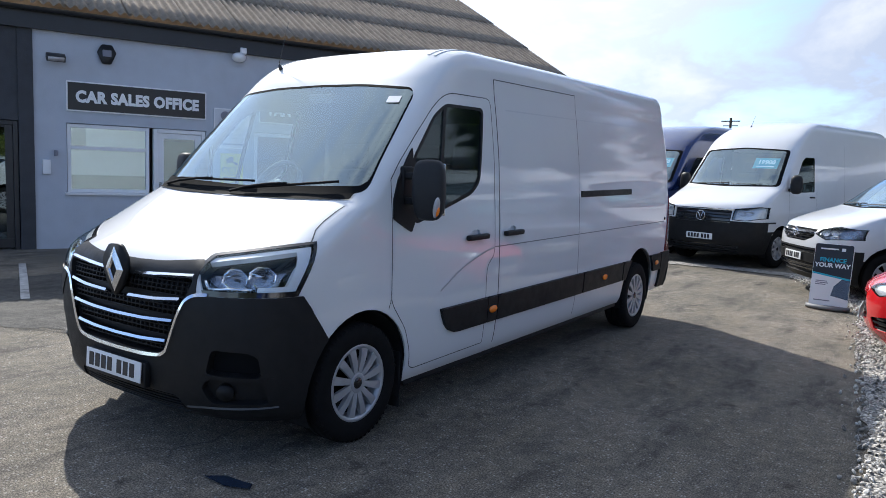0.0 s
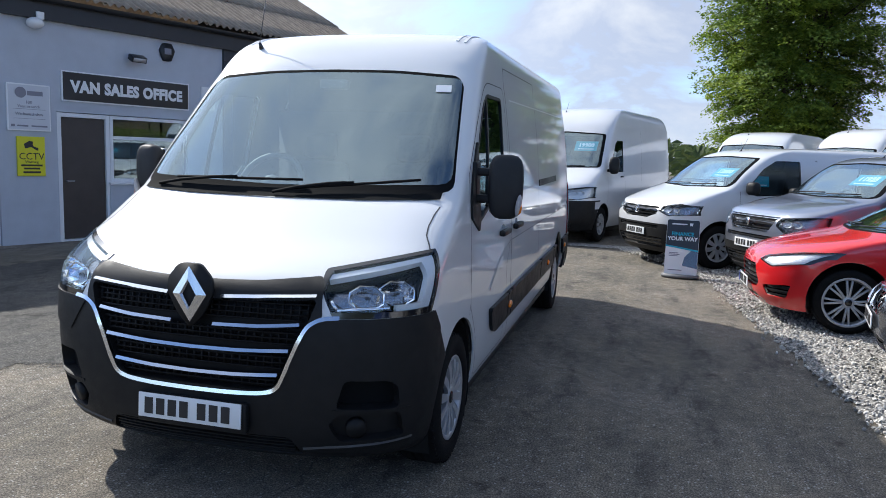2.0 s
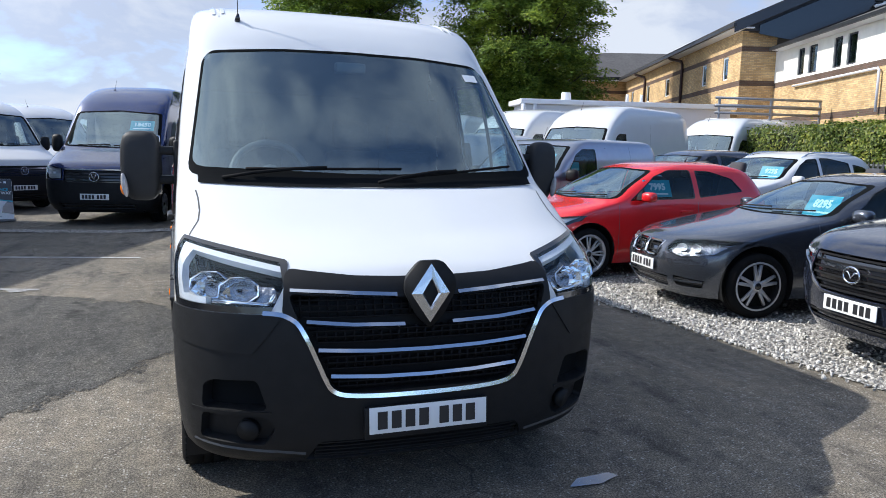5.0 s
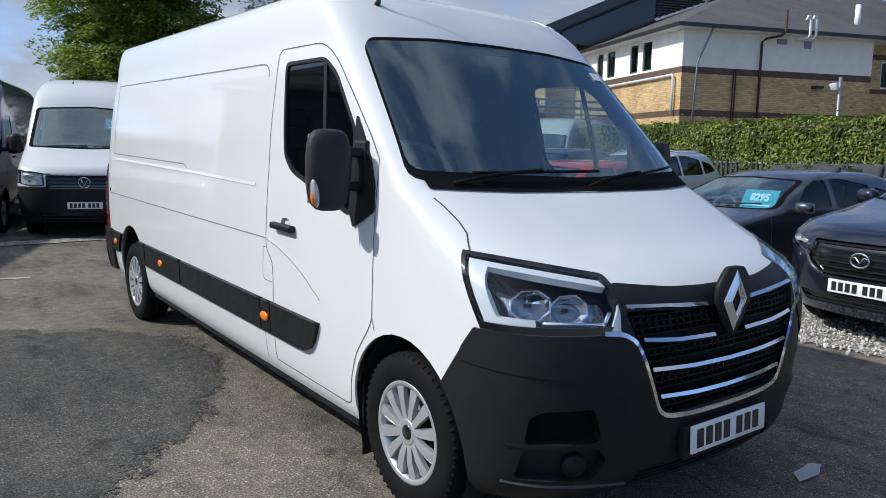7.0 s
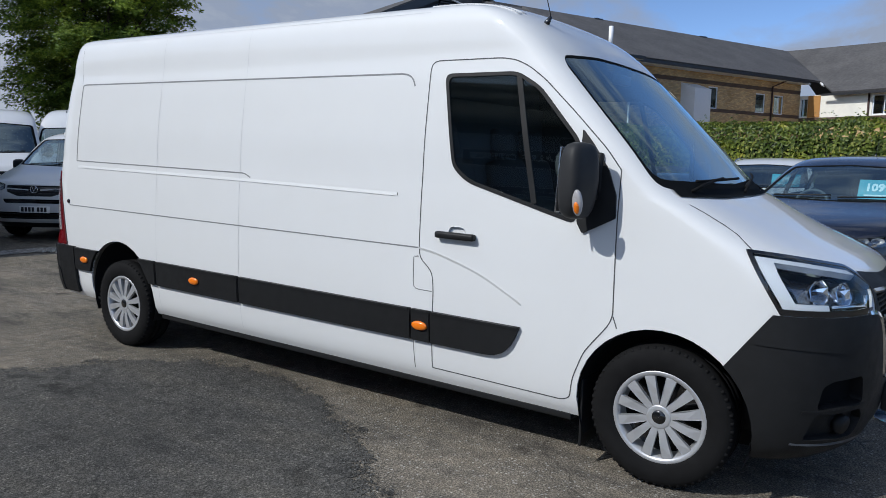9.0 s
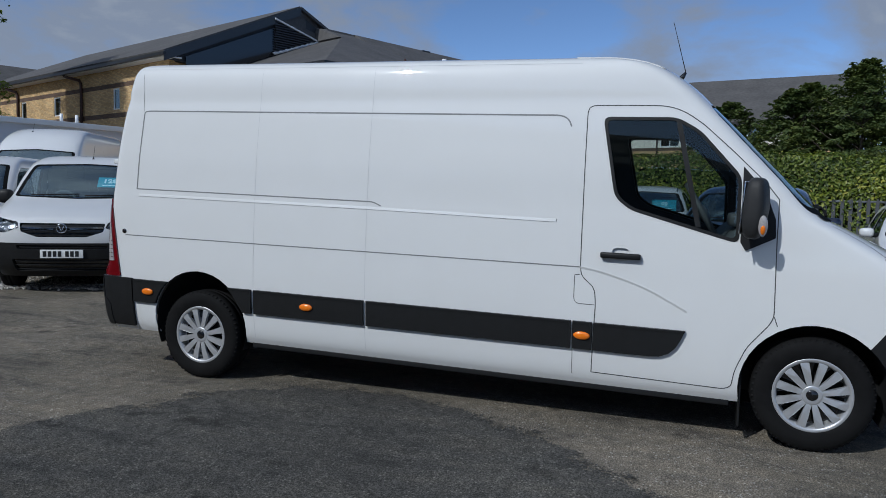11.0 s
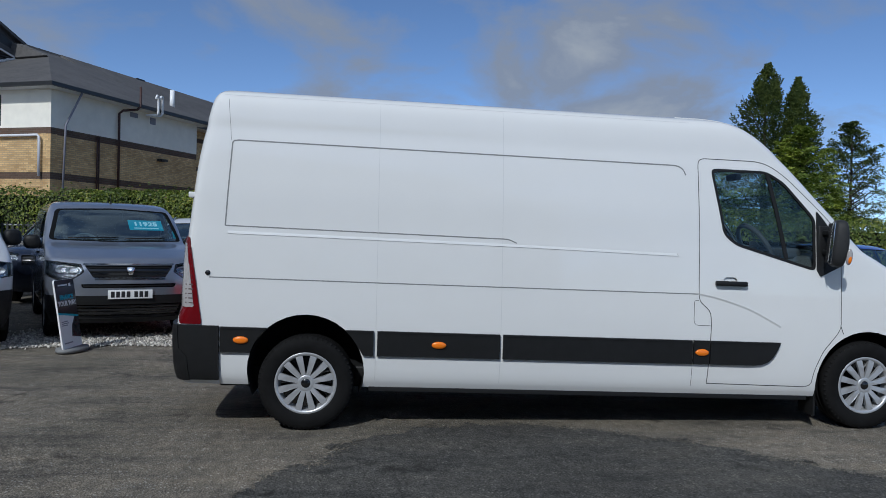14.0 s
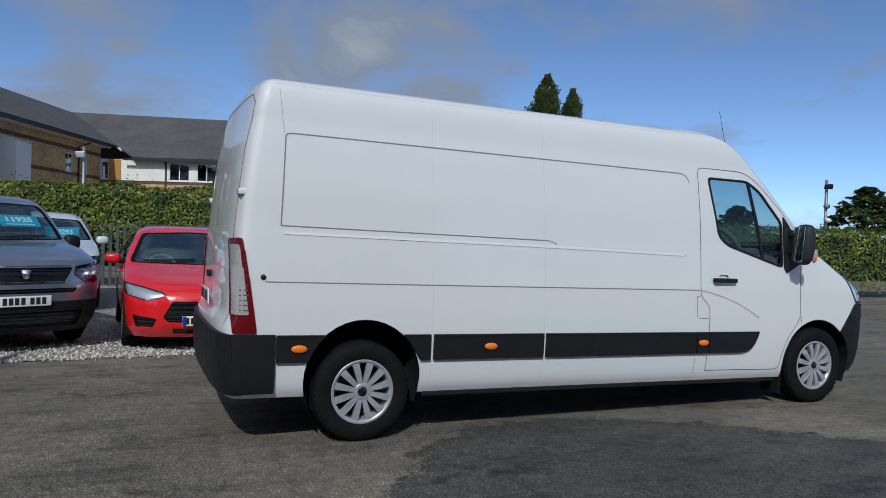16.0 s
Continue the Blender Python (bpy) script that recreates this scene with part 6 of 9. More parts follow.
vehicle("hatch", "white_hatchback", "white small hatchback parked nose to the lane on gravel", "car", (5.25, -2.5), -97, WHITE_FAR, lamp=[(0.46, 0.70), (0.42, 0.655), (0.62, 0.60), (0.84, 0.66), (0.88, 0.80), (0.72, 0.77)], grilles=[[(-0.36, 0.56), (-0.40, 0.36), (0.40, 0.36), (0.36, 0.56)]], plate_at=0.45, fine=False, group="cars for sale")
vehicle("hatch", "blue_hatchback", "bright blue small hatchback parked at the end of the row", "car", (5.5, -5.1), -97, mat("bright_blue_paint", (0.02, 0.09, 0.42), 0.25, metal=0.3, coat=1.0), lamp=[(0.46, 0.70), (0.42, 0.655), (0.62, 0.60), (0.84, 0.66), (0.88, 0.80), (0.72, 0.77)], grilles=[[(-0.36, 0.56), (-0.40, 0.36), (0.40, 0.36), (0.36, 0.56)]], plate_at=0.45, fine=False, group="cars for sale")
# the rows behind
medium_van("white medium van with a white bumper and a chrome grille bar", (2.74, 11.99), -58, dark=0.30)
for at, turn in (((4.4, 18.0), -25), ((8.06, 12.3), -62), ((7.25, 15.15), -62), ((14.2, 15.0), -66), ((6.9, 19.1), -40), ((10.4, 18.6), -58), ((-4.68, 15.6), 37), ((-3.8, 18.6), 37)):
    large_van("white high-roof panel van in the back row", at, turn, fine=False, tall=at[0] > 5)
# ---- surfaces of the place ----


def node_mat(name):
    m = bpy.data.materials.new(name)
    m.use_nodes = True
    MATS[name] = m
    n, l = m.node_tree.nodes, m.node_tree.links
    co = n.new("ShaderNodeTexCoord")
    return m, n, l, n["Principled BSDF"], co.outputs["Object"]


def noise_of(n, l, vec, scale, detail=4.0, rough=0.5):
    t = n.new("ShaderNodeTexNoise")
    t.inputs["Scale"].default_value, t.inputs["Detail"].default_value, t.inputs["Roughness"].default_value = scale, detail, rough
    l.new(vec, t.inputs["Vector"])
    return t.outputs["Fac"]


def ramp_of(n, l, fac, stops):
    r = n.new("ShaderNodeValToRGB")
    while len(r.color_ramp.elements) < len(stops):
        r.color_ramp.elements.new(0.5)
    for e, (p, c) in zip(r.color_ramp.elements, stops):
        e.position, e.color = p, (*c, 1)
    l.new(fac, r.inputs[0])
    return r.outputs[0]


def mix_of(n, l, fac, a, b, kind="MIX"):
    x = n.new("ShaderNodeMixRGB")
    x.blend_type = kind
    for sock, v in zip(x.inputs, (fac, a, b)):
        if isinstance(v, (float, int)):
            sock.default_value = v
        elif isinstance(v, tuple):
            sock.default_value = (*v, 1)
        else:
            l.new(v, sock)
    return x.outputs[0]


def bump_of(n, l, b, height, strength, dist):
    p = n.new("ShaderNodeBump")
    p.inputs["Strength"].default_value, p.inputs["Distance"].default_value = strength, dist
    l.new(height, p.inputs["Height"])
    l.new(p.outputs[0], b.inputs["Normal"])


def tarmac(name, dark, light, stain, fleck, worn_edge=False):
    """Worn tarmac: coarse stone in binder, pale flecks, stains, oil spots, scuffs."""
    m, n, l, b, v = node_mat(name)
    grit = noise_of(n, l, v, 95, 3, 0.75)
    mid = noise_of(n, l, v, 11, 6, 0.68)
    big = noise_of(n, l, v, 0.55, 6, 0.6)
    base = ramp_of(n, l, grit, [(0.34, tuple(c * 0.62 for c in dark)), (0.46, dark), (0.56, light), (0.68, tuple(min(1, c * 1.4) for c in light))])
    cells = n.new("ShaderNodeTexVoronoi")
    cells.inputs["Scale"].default_value = 60
    l.new(v, cells.inputs["Vector"])
    one = n.new("ShaderNodeSeparateColor")
    l.new(cells.outputs["Color"], one.inputs[0])
    pick = ramp_of(n, l, one.outputs[0], [(0.80, (0, 0, 0)), (0.84, (1, 1, 1))])
    spot = ramp_of(n, l, cells.outputs["Distance"], [(0.28, (1, 1, 1)), (0.42, (0, 0, 0))])
    base = mix_of(n, l, mix_of(n, l, 1.0, pick, spot, "MULTIPLY"), base, fleck)
    tone = ramp_of(n, l, mid, [(0.28, (0.60, 0.60, 0.60)), (0.5, (0.97, 0.97, 0.97)), (0.70, (1.25, 1.24, 1.22))])
    base = mix_of(n, l, 1.0, base, tone, "MULTIPLY")
    wide = ramp_of(n, l, big, [(0.36, (0, 0, 0)), (0.60, (1, 1, 1))])
    base = mix_of(n, l, wide, mix_of(n, l, 1.0, base, stain, "MULTIPLY"), base)
    swept = n.new("ShaderNodeVectorMath"); swept.operation = "MULTIPLY"          # drawn out along the lane
    swept.inputs[1].default_value = (2.6, 0.75, 1.0)
    l.new(v, swept.inputs[0])
    worn = ramp_of(n, l, noise_of(n, l, swept.outputs[0], 1.25, 9, 0.68), [(0.34, (0.50, 0.50, 0.51)), (0.47, (0.98, 0.97, 0.96)), (0.64, (1.22, 1.17, 1.09))])
    base = mix_of(n, l, 1.0, base, worn, "MULTIPLY")
    drops = ramp_of(n, l, noise_of(n, l, v, 2.3, 5, 0.6), [(0.62, (1, 1, 1)), (0.70, (0.40, 0.39, 0.38))])
    base = mix_of(n, l, 1.0, base, drops, "MULTIPLY")
    scar = n.new("ShaderNodeTexVoronoi")
    scar.feature = "DISTANCE_TO_EDGE"
    scar.inputs["Scale"].default_value = 0.42
    warp = n.new("ShaderNodeVectorMath"); warp.operation = "MULTIPLY_ADD"
    l.new(noise_colour(n, l, v, 3.0), warp.inputs[0])
    warp.inputs[1].default_value = (0.5, 0.5, 0.5)
    l.new(v, warp.inputs[2]); l.new(warp.outputs[0], scar.inputs["Vector"])
    crack = ramp_of(n, l, scar.outputs["Distance"], [(0.0, (1, 1, 1)), (0.006, (0, 0, 0))])
    some = ramp_of(n, l, noise_of(n, l, v, 0.9, 2, 0.5), [(0.50, (0, 0, 0)), (0.60, (0.75, 0.75, 0.75))])
    base = mix_of(n, l, mix_of(n, l, 1.0, crack, some, "MULTIPLY"), base, tuple(c * 0.4 for c in dark))
    l.new(base, b.inputs["Base Color"])
    b.inputs["Roughness"].default_value = 0.85
    b.inputs["Specular IOR Level"].default_value = 0.3
    bump_of(n, l, b, grit, 0.8, 0.012)
    if worn_edge:                                       # the layer breaks up into crumbs at its rim
        at, cut, mx, clear = n.new("ShaderNodeAttribute"), n.new("ShaderNodeMath"), n.new("ShaderNodeMixShader"), n.new("ShaderNodeBsdfTransparent")
        at.attribute_name = "fade"
        cut.operation = "GREATER_THAN"
        crumb = n.new("ShaderNodeMath"); crumb.operation = "MULTIPLY_ADD"
        l.new(noise_of(n, l, v, 45, 4, 0.7), crumb.inputs[0])
        crumb.inputs[1].default_value = 1.0
        lump = n.new("ShaderNodeMath"); lump.operation = "MULTIPLY_ADD"
        l.new(noise_of(n, l, v, 3.5, 4, 0.6), lump.inputs[0])
        lump.inputs[1].default_value, lump.inputs[2].default_value = 1.3, -0.65
        l.new(lump.outputs[0], crumb.inputs[2])
        l.new(at.outputs["Fac"], cut.inputs[0]); l.new(crumb.outputs[0], cut.inputs[1])
        l.new(cut.outputs[0], mx.inputs[0]); l.new(clear.outputs[0], mx.inputs[1]); l.new(b.outputs[0], mx.inputs[2])
        l.new(mx.outputs[0], n["Material Output"].inputs["Surface"])
    return m


def noise_colour(n, l, vec, scale):
    t = n.new("ShaderNodeTexNoise")
    t.inputs["Scale"].default_value, t.inputs["Detail"].default_value = scale, 4
    l.new(vec, t.inputs["Vector"])
    return t.outputs["Color"]


TARMAC = tarmac("worn_tarmac", (0.128, 0.114, 0.094), (0.262, 0.235, 0.193), (0.66, 0.67, 0.66), (0.42, 0.41, 0.38))
TARMAC_NEW = tarmac("newer_dark_tarmac", (0.052, 0.051, 0.047), (0.114, 0.111, 0.104), (0.75, 0.75, 0.75), (0.21, 0.205, 0.19), True)


def gravel_mat():
    m, n, l, b, v = node_mat("limestone_gravel")
    t = n.new("ShaderNodeTexVoronoi")
    t.inputs["Scale"].default_value = 42
    l.new(v, t.inputs["Vector"])
    sep = n.new("ShaderNodeSeparateColor")
    l.new(t.outputs["Color"], sep.inputs[0])
    c = ramp_of(n, l, sep.outputs[0], [(0.0, (0.25, 0.238, 0.216)), (0.5, (0.50, 0.478, 0.44)), (1.0, (0.74, 0.705, 0.645))])
    # shade in the gaps between stones, multiplied into the colour
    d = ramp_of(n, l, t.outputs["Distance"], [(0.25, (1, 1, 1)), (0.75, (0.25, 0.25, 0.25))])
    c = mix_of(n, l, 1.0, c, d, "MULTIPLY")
    l.new(c, b.inputs["Base Color"])
    b.inputs["Roughness"].default_value = 0.9
    inv = n.new("ShaderNodeMath"); inv.operation = "SUBTRACT"; inv.inputs[0].default_value = 1.0
    l.new(t.outputs["Distance"], inv.inputs[1])
    bump_of(n, l, b, inv.outputs[0], 0.9, 0.02)
    return m


GRAVEL = gravel_mat()


def island_mat(name, stops, rough=0.6, sheen=0.0, patch=0.0):
    """Small pieces that each take their own tone; patch: size of a drift in tone from bough to bough."""
    m, n, l, b, v = node_mat(name)
    g = n.new("ShaderNodeNewGeometry")
    c = ramp_of(n, l, g.outputs["Random Per Island"], stops)
    if patch:
        drift = ramp_of(n, l, noise_of(n, l, v, patch, 3, 0.55), [(0.34, (0.62, 0.70, 0.75)), (0.52, (1.0, 1.0, 1.0)), (0.68, (1.55, 1.38, 1.05))])
        c = mix_of(n, l, 1.0, c, drift, "MULTIPLY")
    l.new(c, b.inputs["Base Color"])
    b.inputs["Roughness"].default_value = rough
    if sheen:
        b.inputs["Transmission Weight"].default_value = 0.0
        tr = n.new("ShaderNodeBsdfTranslucent")
        mx = n.new("ShaderNodeMixShader")
        mx.inputs[0].default_value = sheen
        l.new(c, tr.inputs["Color"])
        l.new(b.outputs[0], mx.inputs[1]); l.new(tr.outputs[0], mx.inputs[2])
        l.new(mx.outputs[0], n["Material Output"].inputs["Surface"])
    return m


STONES = island_mat("loose_limestone", [(0.0, (0.26, 0.248, 0.225)), (0.5, (0.53, 0.505, 0.465)), (1.0, (0.78, 0.745, 0.68))], 0.85)
LEAF_HEDGE = island_mat("hedge_leaves", [(0.0, (0.040, 0.066, 0.010)), (0.45, (0.115, 0.165, 0.022)), (0.85, (0.23, 0.28, 0.045)), (1.0, (0.36, 0.35, 0.08))], 0.45, 0.35, 1.6)
LEAF_TREE = island_mat("lime_tree_leaves", [(0.0, (0.075, 0.128, 0.015)), (0.5, (0.155, 0.24, 0.028)), (1.0, (0.27, 0.355, 0.05))], 0.62, 0.45, 0.45)
LEAF_LIGHT = island_mat("pale_young_leaves", [(0.0, (0.10, 0.15, 0.02)), (0.5, (0.21, 0.28, 0.04)), (1.0, (0.36, 0.42, 0.08))], 0.6, 0.45, 0.6)
LEAF_DARK = island_mat("dark_tree_leaves", [(0.0, (0.046, 0.072, 0.018)), (0.5, (0.078, 0.116, 0.026)), (1.0, (0.13, 0.16, 0.042))], 0.6, 0.28, 0.5)
BARK = mat("bark", (0.07, 0.055, 0.04), 0.9, var=0.4, vscale=14, bump=0.5, bscale=30)
HEDGE_CORE = mat("hedge_inner_shade", (0.018, 0.022, 0.010), 0.95, var=0.4, vscale=9)


def brick_mat(name, c1, c2, mortar):
    m, n, l, b, v = node_mat(name)
    sep, com, add = n.new("ShaderNodeSeparateXYZ"), n.new("ShaderNodeCombineXYZ"), n.new("ShaderNodeMath")
    l.new(v, sep.inputs[0]); l.new(sep.outputs[0], add.inputs[0]); l.new(sep.outputs[1], add.inputs[1])
    l.new(add.outputs[0], com.inputs[0]); l.new(sep.outputs[2], com.inputs[1])
    t = n.new("ShaderNodeTexBrick")
    t.inputs["Color1"].default_value, t.inputs["Color2"].default_value, t.inputs["Mortar"].default_value = (*c1, 1), (*c2, 1), (*mortar, 1)
    t.inputs["Scale"].default_value, t.inputs["Mortar Size"].default_value = 1.0, 0.008
    t.inputs["Brick Width"].default_value, t.inputs["Row Height"].default_value = 0.225, 0.075
    l.new(com.outputs[0], t.inputs["Vector"])
    big = ramp_of(n, l, noise_of(n, l, v, 0.7, 5), [(0.3, (0.75, 0.73, 0.70)), (0.7, (1.1, 1.1, 1.1))])
    l.new(mix_of(n, l, 1.0, t.outputs["Color"], big, "MULTIPLY"), b.inputs["Base Color"])
    b.inputs["Roughness"].default_value = 0.9
    bump_of(n, l, b, t.outputs["Fac"], -0.4, 0.01)
    return m


BRICK = brick_mat("buff_brick", (0.70, 0.49, 0.24), (0.46, 0.29, 0.13), (0.36, 0.28, 0.18))
BRICK_BROWN = brick_mat("brown_brick", (0.13, 0.075, 0.05), (0.09, 0.055, 0.04), (0.12, 0.10, 0.08))
RENDER_W = mat("white_boarding", (0.86, 0.825, 0.73), 0.7, var=0.14, vscale=2.5)
SLATE = mat("grey_roof_slate", (0.105, 0.10, 0.098), 0.75, var=0.45, vscale=5, bump=0.3, bscale=12)
WALLGREY = mat("grey_masonry_paint", (0.49, 0.52, 0.575), 0.75, var=0.12, vscale=4, bump=0.15, bscale=60)
BLACKWOOD = mat("black_stained_boards", (0.045, 0.048, 0.056), 0.65, var=0.35, vscale=6, bump=0.15, bscale=40)
BLACKPVC = mat("black_gutter_plastic", (0.022, 0.023, 0.026), 0.4, var=0.2)
UPVC = mat("white_window_frame", (0.78, 0.79, 0.80), 0.35, var=0.04)
SHEET = mat("weathered_fibre_cement", (0.37, 0.305, 0.235), 0.95, spec=0.15, var=0.5, vscale=5, color2=(0.20, 0.165, 0.13), bump=0.4, bscale=40)
SIGNBLACK = mat("sign_black", (0.012, 0.012, 0.014), 0.35, coat=0.3)
SIGNWHITE = mat("sign_white", (0.80, 0.80, 0.80), 0.4)
SIGNYELLOW = mat("sign_yellow", (0.72, 0.66, 0.02), 0.45)
SIGNGREY = mat("sign_pale_grey", (0.60, 0.61, 0.64), 0.45)
SIGNBLUE = mat("sign_blue_print", (0.05, 0.12, 0.42), 0.45)
INKGREY = mat("sign_grey_print", (0.22, 0.22, 0.26), 0.5)
PLASTER = mat("pale_plaster", (0.35, 0.365, 0.395), 0.8, var=0.2, vscale=3, bump=0.1, bscale=50)
GALV = mat("galvanised_steel", (0.32, 0.33, 0.35), 0.45, metal=0.7, var=0.2, vscale=10)
LINE = mat("worn_white_line", (0.55, 0.55, 0.53), 0.8, var=0.6, vscale=14, color2=(0.18, 0.175, 0.17))
PANE = glass("building_glass", (0.52, 0.57, 0.60), 1.4)
# blue of the mirrored sky is put into the base colour
PUDDLE = mat("wet_patch", (0.025, 0.04, 0.07), 0.03, spec=1.0, coat=1.0)
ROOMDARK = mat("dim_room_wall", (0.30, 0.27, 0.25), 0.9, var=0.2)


# ---- ground ----
def sheet(name, outline, z, material, label, wob=0.0, seed=1, kind="structure", category="ground"):
    """A thin ground layer with a ragged edge."""
    pts = []
    for (x0, y0), (x1, y1) in zip(outline, outline[1:] + outline[:1]):
        k = max(1, int(math.hypot(x1 - x0, y1 - y0) / 0.06)) if wob and math.hypot(x1 - x0, y1 - y0) < 9 else 1
        for j in range(k):
            t = j / k
            x, y = x0 + (x1 - x0) * t, y0 + (y1 - y0) * t
            d = noise.noise_vector(Vector((x * 2.1, y * 2.1, seed))) * wob + noise.noise_vector(Vector((x * 9, y * 9, seed + 7))) * wob * 0.45
            pts.append((x + d.x, y + d.y))
    bm = bmesh.new()
    f = bm.faces.new([bm.verts.new((x, y, z)) for x, y in pts])
    bmesh.ops.triangulate(bm, faces=[f], ngon_method="EAR_CLIP")
    for ax, stops in ((0, (-5, -3, -1)), (1, (5, 14))):      # where the yard's slope changes
        for c in stops:
            at, no = Vector((0, 0, 0)), Vector((0, 0, 0))
            at[ax], no[ax] = c, 1
            bmesh.ops.bisect_plane(bm, geom=bm.verts[:] + bm.edges[:] + bm.faces[:], dist=1e-5, plane_co=at, plane_no=no)
    for v in bm.verts:
        v.co.z += rise(v.co.x, v.co.y)
    bmesh.ops.recalc_face_normals(bm, faces=bm.faces[:])
    if sum(q.normal.z for q in bm.faces) < 0:
        bmesh.ops.reverse_faces(bm, faces=bm.faces[:])
    return tagged(part(name, bm, material, smooth=False), label, category, kind=kind)


g = bmesh.new()
gx = [-600, -200, -60, -25, -12, -5, -4, -3, -2, -1, 1, 4, 8, 14, 25, 60, 200, 600]
gy = [-600, -200, -60, -20, -8, 0, 5, 7, 9, 11, 14, 20, 35, 60, 200, 600]
rows_ = [[g.verts.new((x, y, rise(x, y))) for x in gx] for y in gy]
for ra, rb in zip(rows_, rows_[1:]):
    for k in range(len(gx) - 1):
        g.faces.new((ra[k], ra[k + 1], rb[k + 1], rb[k]))
tagged(part("ground", g, TARMAC, smooth=False), "grey worn tarmac yard running to the horizon", "ground", kind="structure")
PATCH = [(-0.80, 3.3), (-1.08, 3.82), (-2.0, 4.42), (-2.85, 5.0), (-4.2, 5.6), (-6.0, 6.0), (-6.4, 3.0), (-5.6, -0.6), (-3.6, -0.2), (-2.1, 0.75), (-1.46, 1.4), (-1.0, 2.1), (-0.82, 2.7)]


def edge_distance(x, y):
    d = min(((x - a[0] - (t := max(0.0, min(1.0, ((x - a[0]) * (b[0] - a[0]) + (y - a[1]) * (b[1] - a[1])) / ((b[0] - a[0]) ** 2 + (b[1] - a[1]) ** 2)))) * (b[0] - a[0])) ** 2 + (y - a[1] - t * (b[1] - a[1])) ** 2) for a, b in zip(PATCH, PATCH[1:] + PATCH[:1]))
    return math.sqrt(d) * (1 if inside(PATCH, x, y) else -1)


pv, pf, fade, ids = [], [], [], {}
for ix in range(-68, -2):
    for iy in range(-10, 64):
        x, y = ix * 0.1, iy * 0.1
        if edge_distance(x + 0.05, y + 0.05) > -0.32:
            quad = []
            for cx, cy in ((x, y), (x + 0.1, y), (x + 0.1, y + 0.1), (x, y + 0.1)):
                key = (round(cx, 2), round(cy, 2))
                if key not in ids:
                    ids[key] = len(pv)
                    pv.append((cx, cy, 0.004 + rise(cx, cy)))
                    fade.append(max(0.0, min(1.0, 0.5 + edge_distance(cx, cy) / 0.5)))
                quad.append(ids[key])
            pf.append(quad)
me = bpy.data.meshes.new("tarmac_patch")
me.from_pydata(pv, [], pf)
me.attributes.new("fade", "FLOAT", "POINT").data.foreach_set("value", fade)
me.materials.append(TARMAC_NEW)
tagged(new("tarmac_patch", me), "newer dark tarmac patch with crumbling edges beside the van", "ground", kind="structure")
EDGE = [(-9.0, 11.5), (-5.2, 10.9), (-2.0, 10.05), (0.4, 10.25), (1.4, 10.2), (1.95, 9.3), (2.35, 8.3), (2.72, 7.5), (2.84, 7.0), (2.98, 5.4), (3.10, 4.3), (3.36, 1.9), (3.5, 0.2), (3.6, -2.0), (3.7, -6.5), (8.0, -7.5)]
def edge_at(line_pts, c, along):
    """Where a line crosses a given x (along 0) or y (along 1)."""
    for p, q in zip(line_pts, line_pts[1:]):
        if min(p[along], q[along]) <= c <= max(p[along], q[along]):
            return p[1 - along] + (q[1 - along] - p[1 - along]) * (c - p[along]) / (q[along] - p[along] or 1)
    return line_pts[0][1 - along] if abs(c - line_pts[0][along]) < abs(c - line_pts[-1][along]) else line_pts[-1][1 - along]


def gravel_layer(name, low, high, along, c0, c1, z, label):
    """A thin layer between two lines, its rims a little ragged."""
    bm, last = bmesh.new(), None
    for k in range(int((c1 - c0) / 0.06) + 1):
        c = c0 + 0.06 * k
        pair = []
        for n_, side in enumerate((low, high)):
            d = edge_at(side, c, along) + 0.05 * noise.noise(Vector((c * 2.1, n_ * 9.0, 5))) + 0.03 * noise.noise(Vector((c * 9, n_ * 9.0, 12)))
            x, y = (d, c) if along else (c, d)
            pair.append(bm.verts.new((x, y, z + rise(x, y))))
        if last:
            bm.faces.new((last[0], last[1], pair[1], pair[0]))
        last = pair
    bmesh.ops.recalc_face_normals(bm, faces=bm.faces[:])
    if sum(q.normal.z for q in bm.faces) < 0:
        bmesh.ops.reverse_faces(bm, faces=bm.faces[:])
    tagged(part(name, bm, GRAVEL, smooth=False), label, "ground", kind="structure")


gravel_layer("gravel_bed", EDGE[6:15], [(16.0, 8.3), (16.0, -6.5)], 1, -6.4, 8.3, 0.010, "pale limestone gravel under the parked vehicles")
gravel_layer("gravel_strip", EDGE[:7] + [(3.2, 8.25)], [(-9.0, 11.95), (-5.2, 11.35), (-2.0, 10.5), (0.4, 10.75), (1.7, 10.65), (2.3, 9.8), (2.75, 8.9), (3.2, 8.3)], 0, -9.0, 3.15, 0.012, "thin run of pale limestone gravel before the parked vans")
# loose stones along the gravel's edge and under the first cars
rs = random.Random(4)
ico = [Vector(v) for v in ((0, 0, 1), (0.89, 0, 0.45), (0.28, 0.85, 0.45), (-0.72, 0.53, 0.45), (-0.72, -0.53, 0.45), (0.28, -0.85, 0.45), (0.72, 0.53, -0.45), (-0.28, 0.85, -0.45), (-0.89, 0, -0.45), (-0.28, -0.85, -0.45), (0.72, -0.53, -0.45))]
tri = [(0, 1, 2), (0, 2, 3), (0, 3, 4), (0, 4, 5), (0, 5, 1), (1, 6, 2), (2, 7, 3), (3, 8, 4), (4, 9, 5), (5, 10, 1), (2, 6, 7), (3, 7, 8), (4, 8, 9), (5, 9, 10), (1, 10, 6)]
run = [(Vector(a), Vector(b)) for a, b in zip(EDGE[4:-1], EDGE[5:])]
verts, faces = [], []
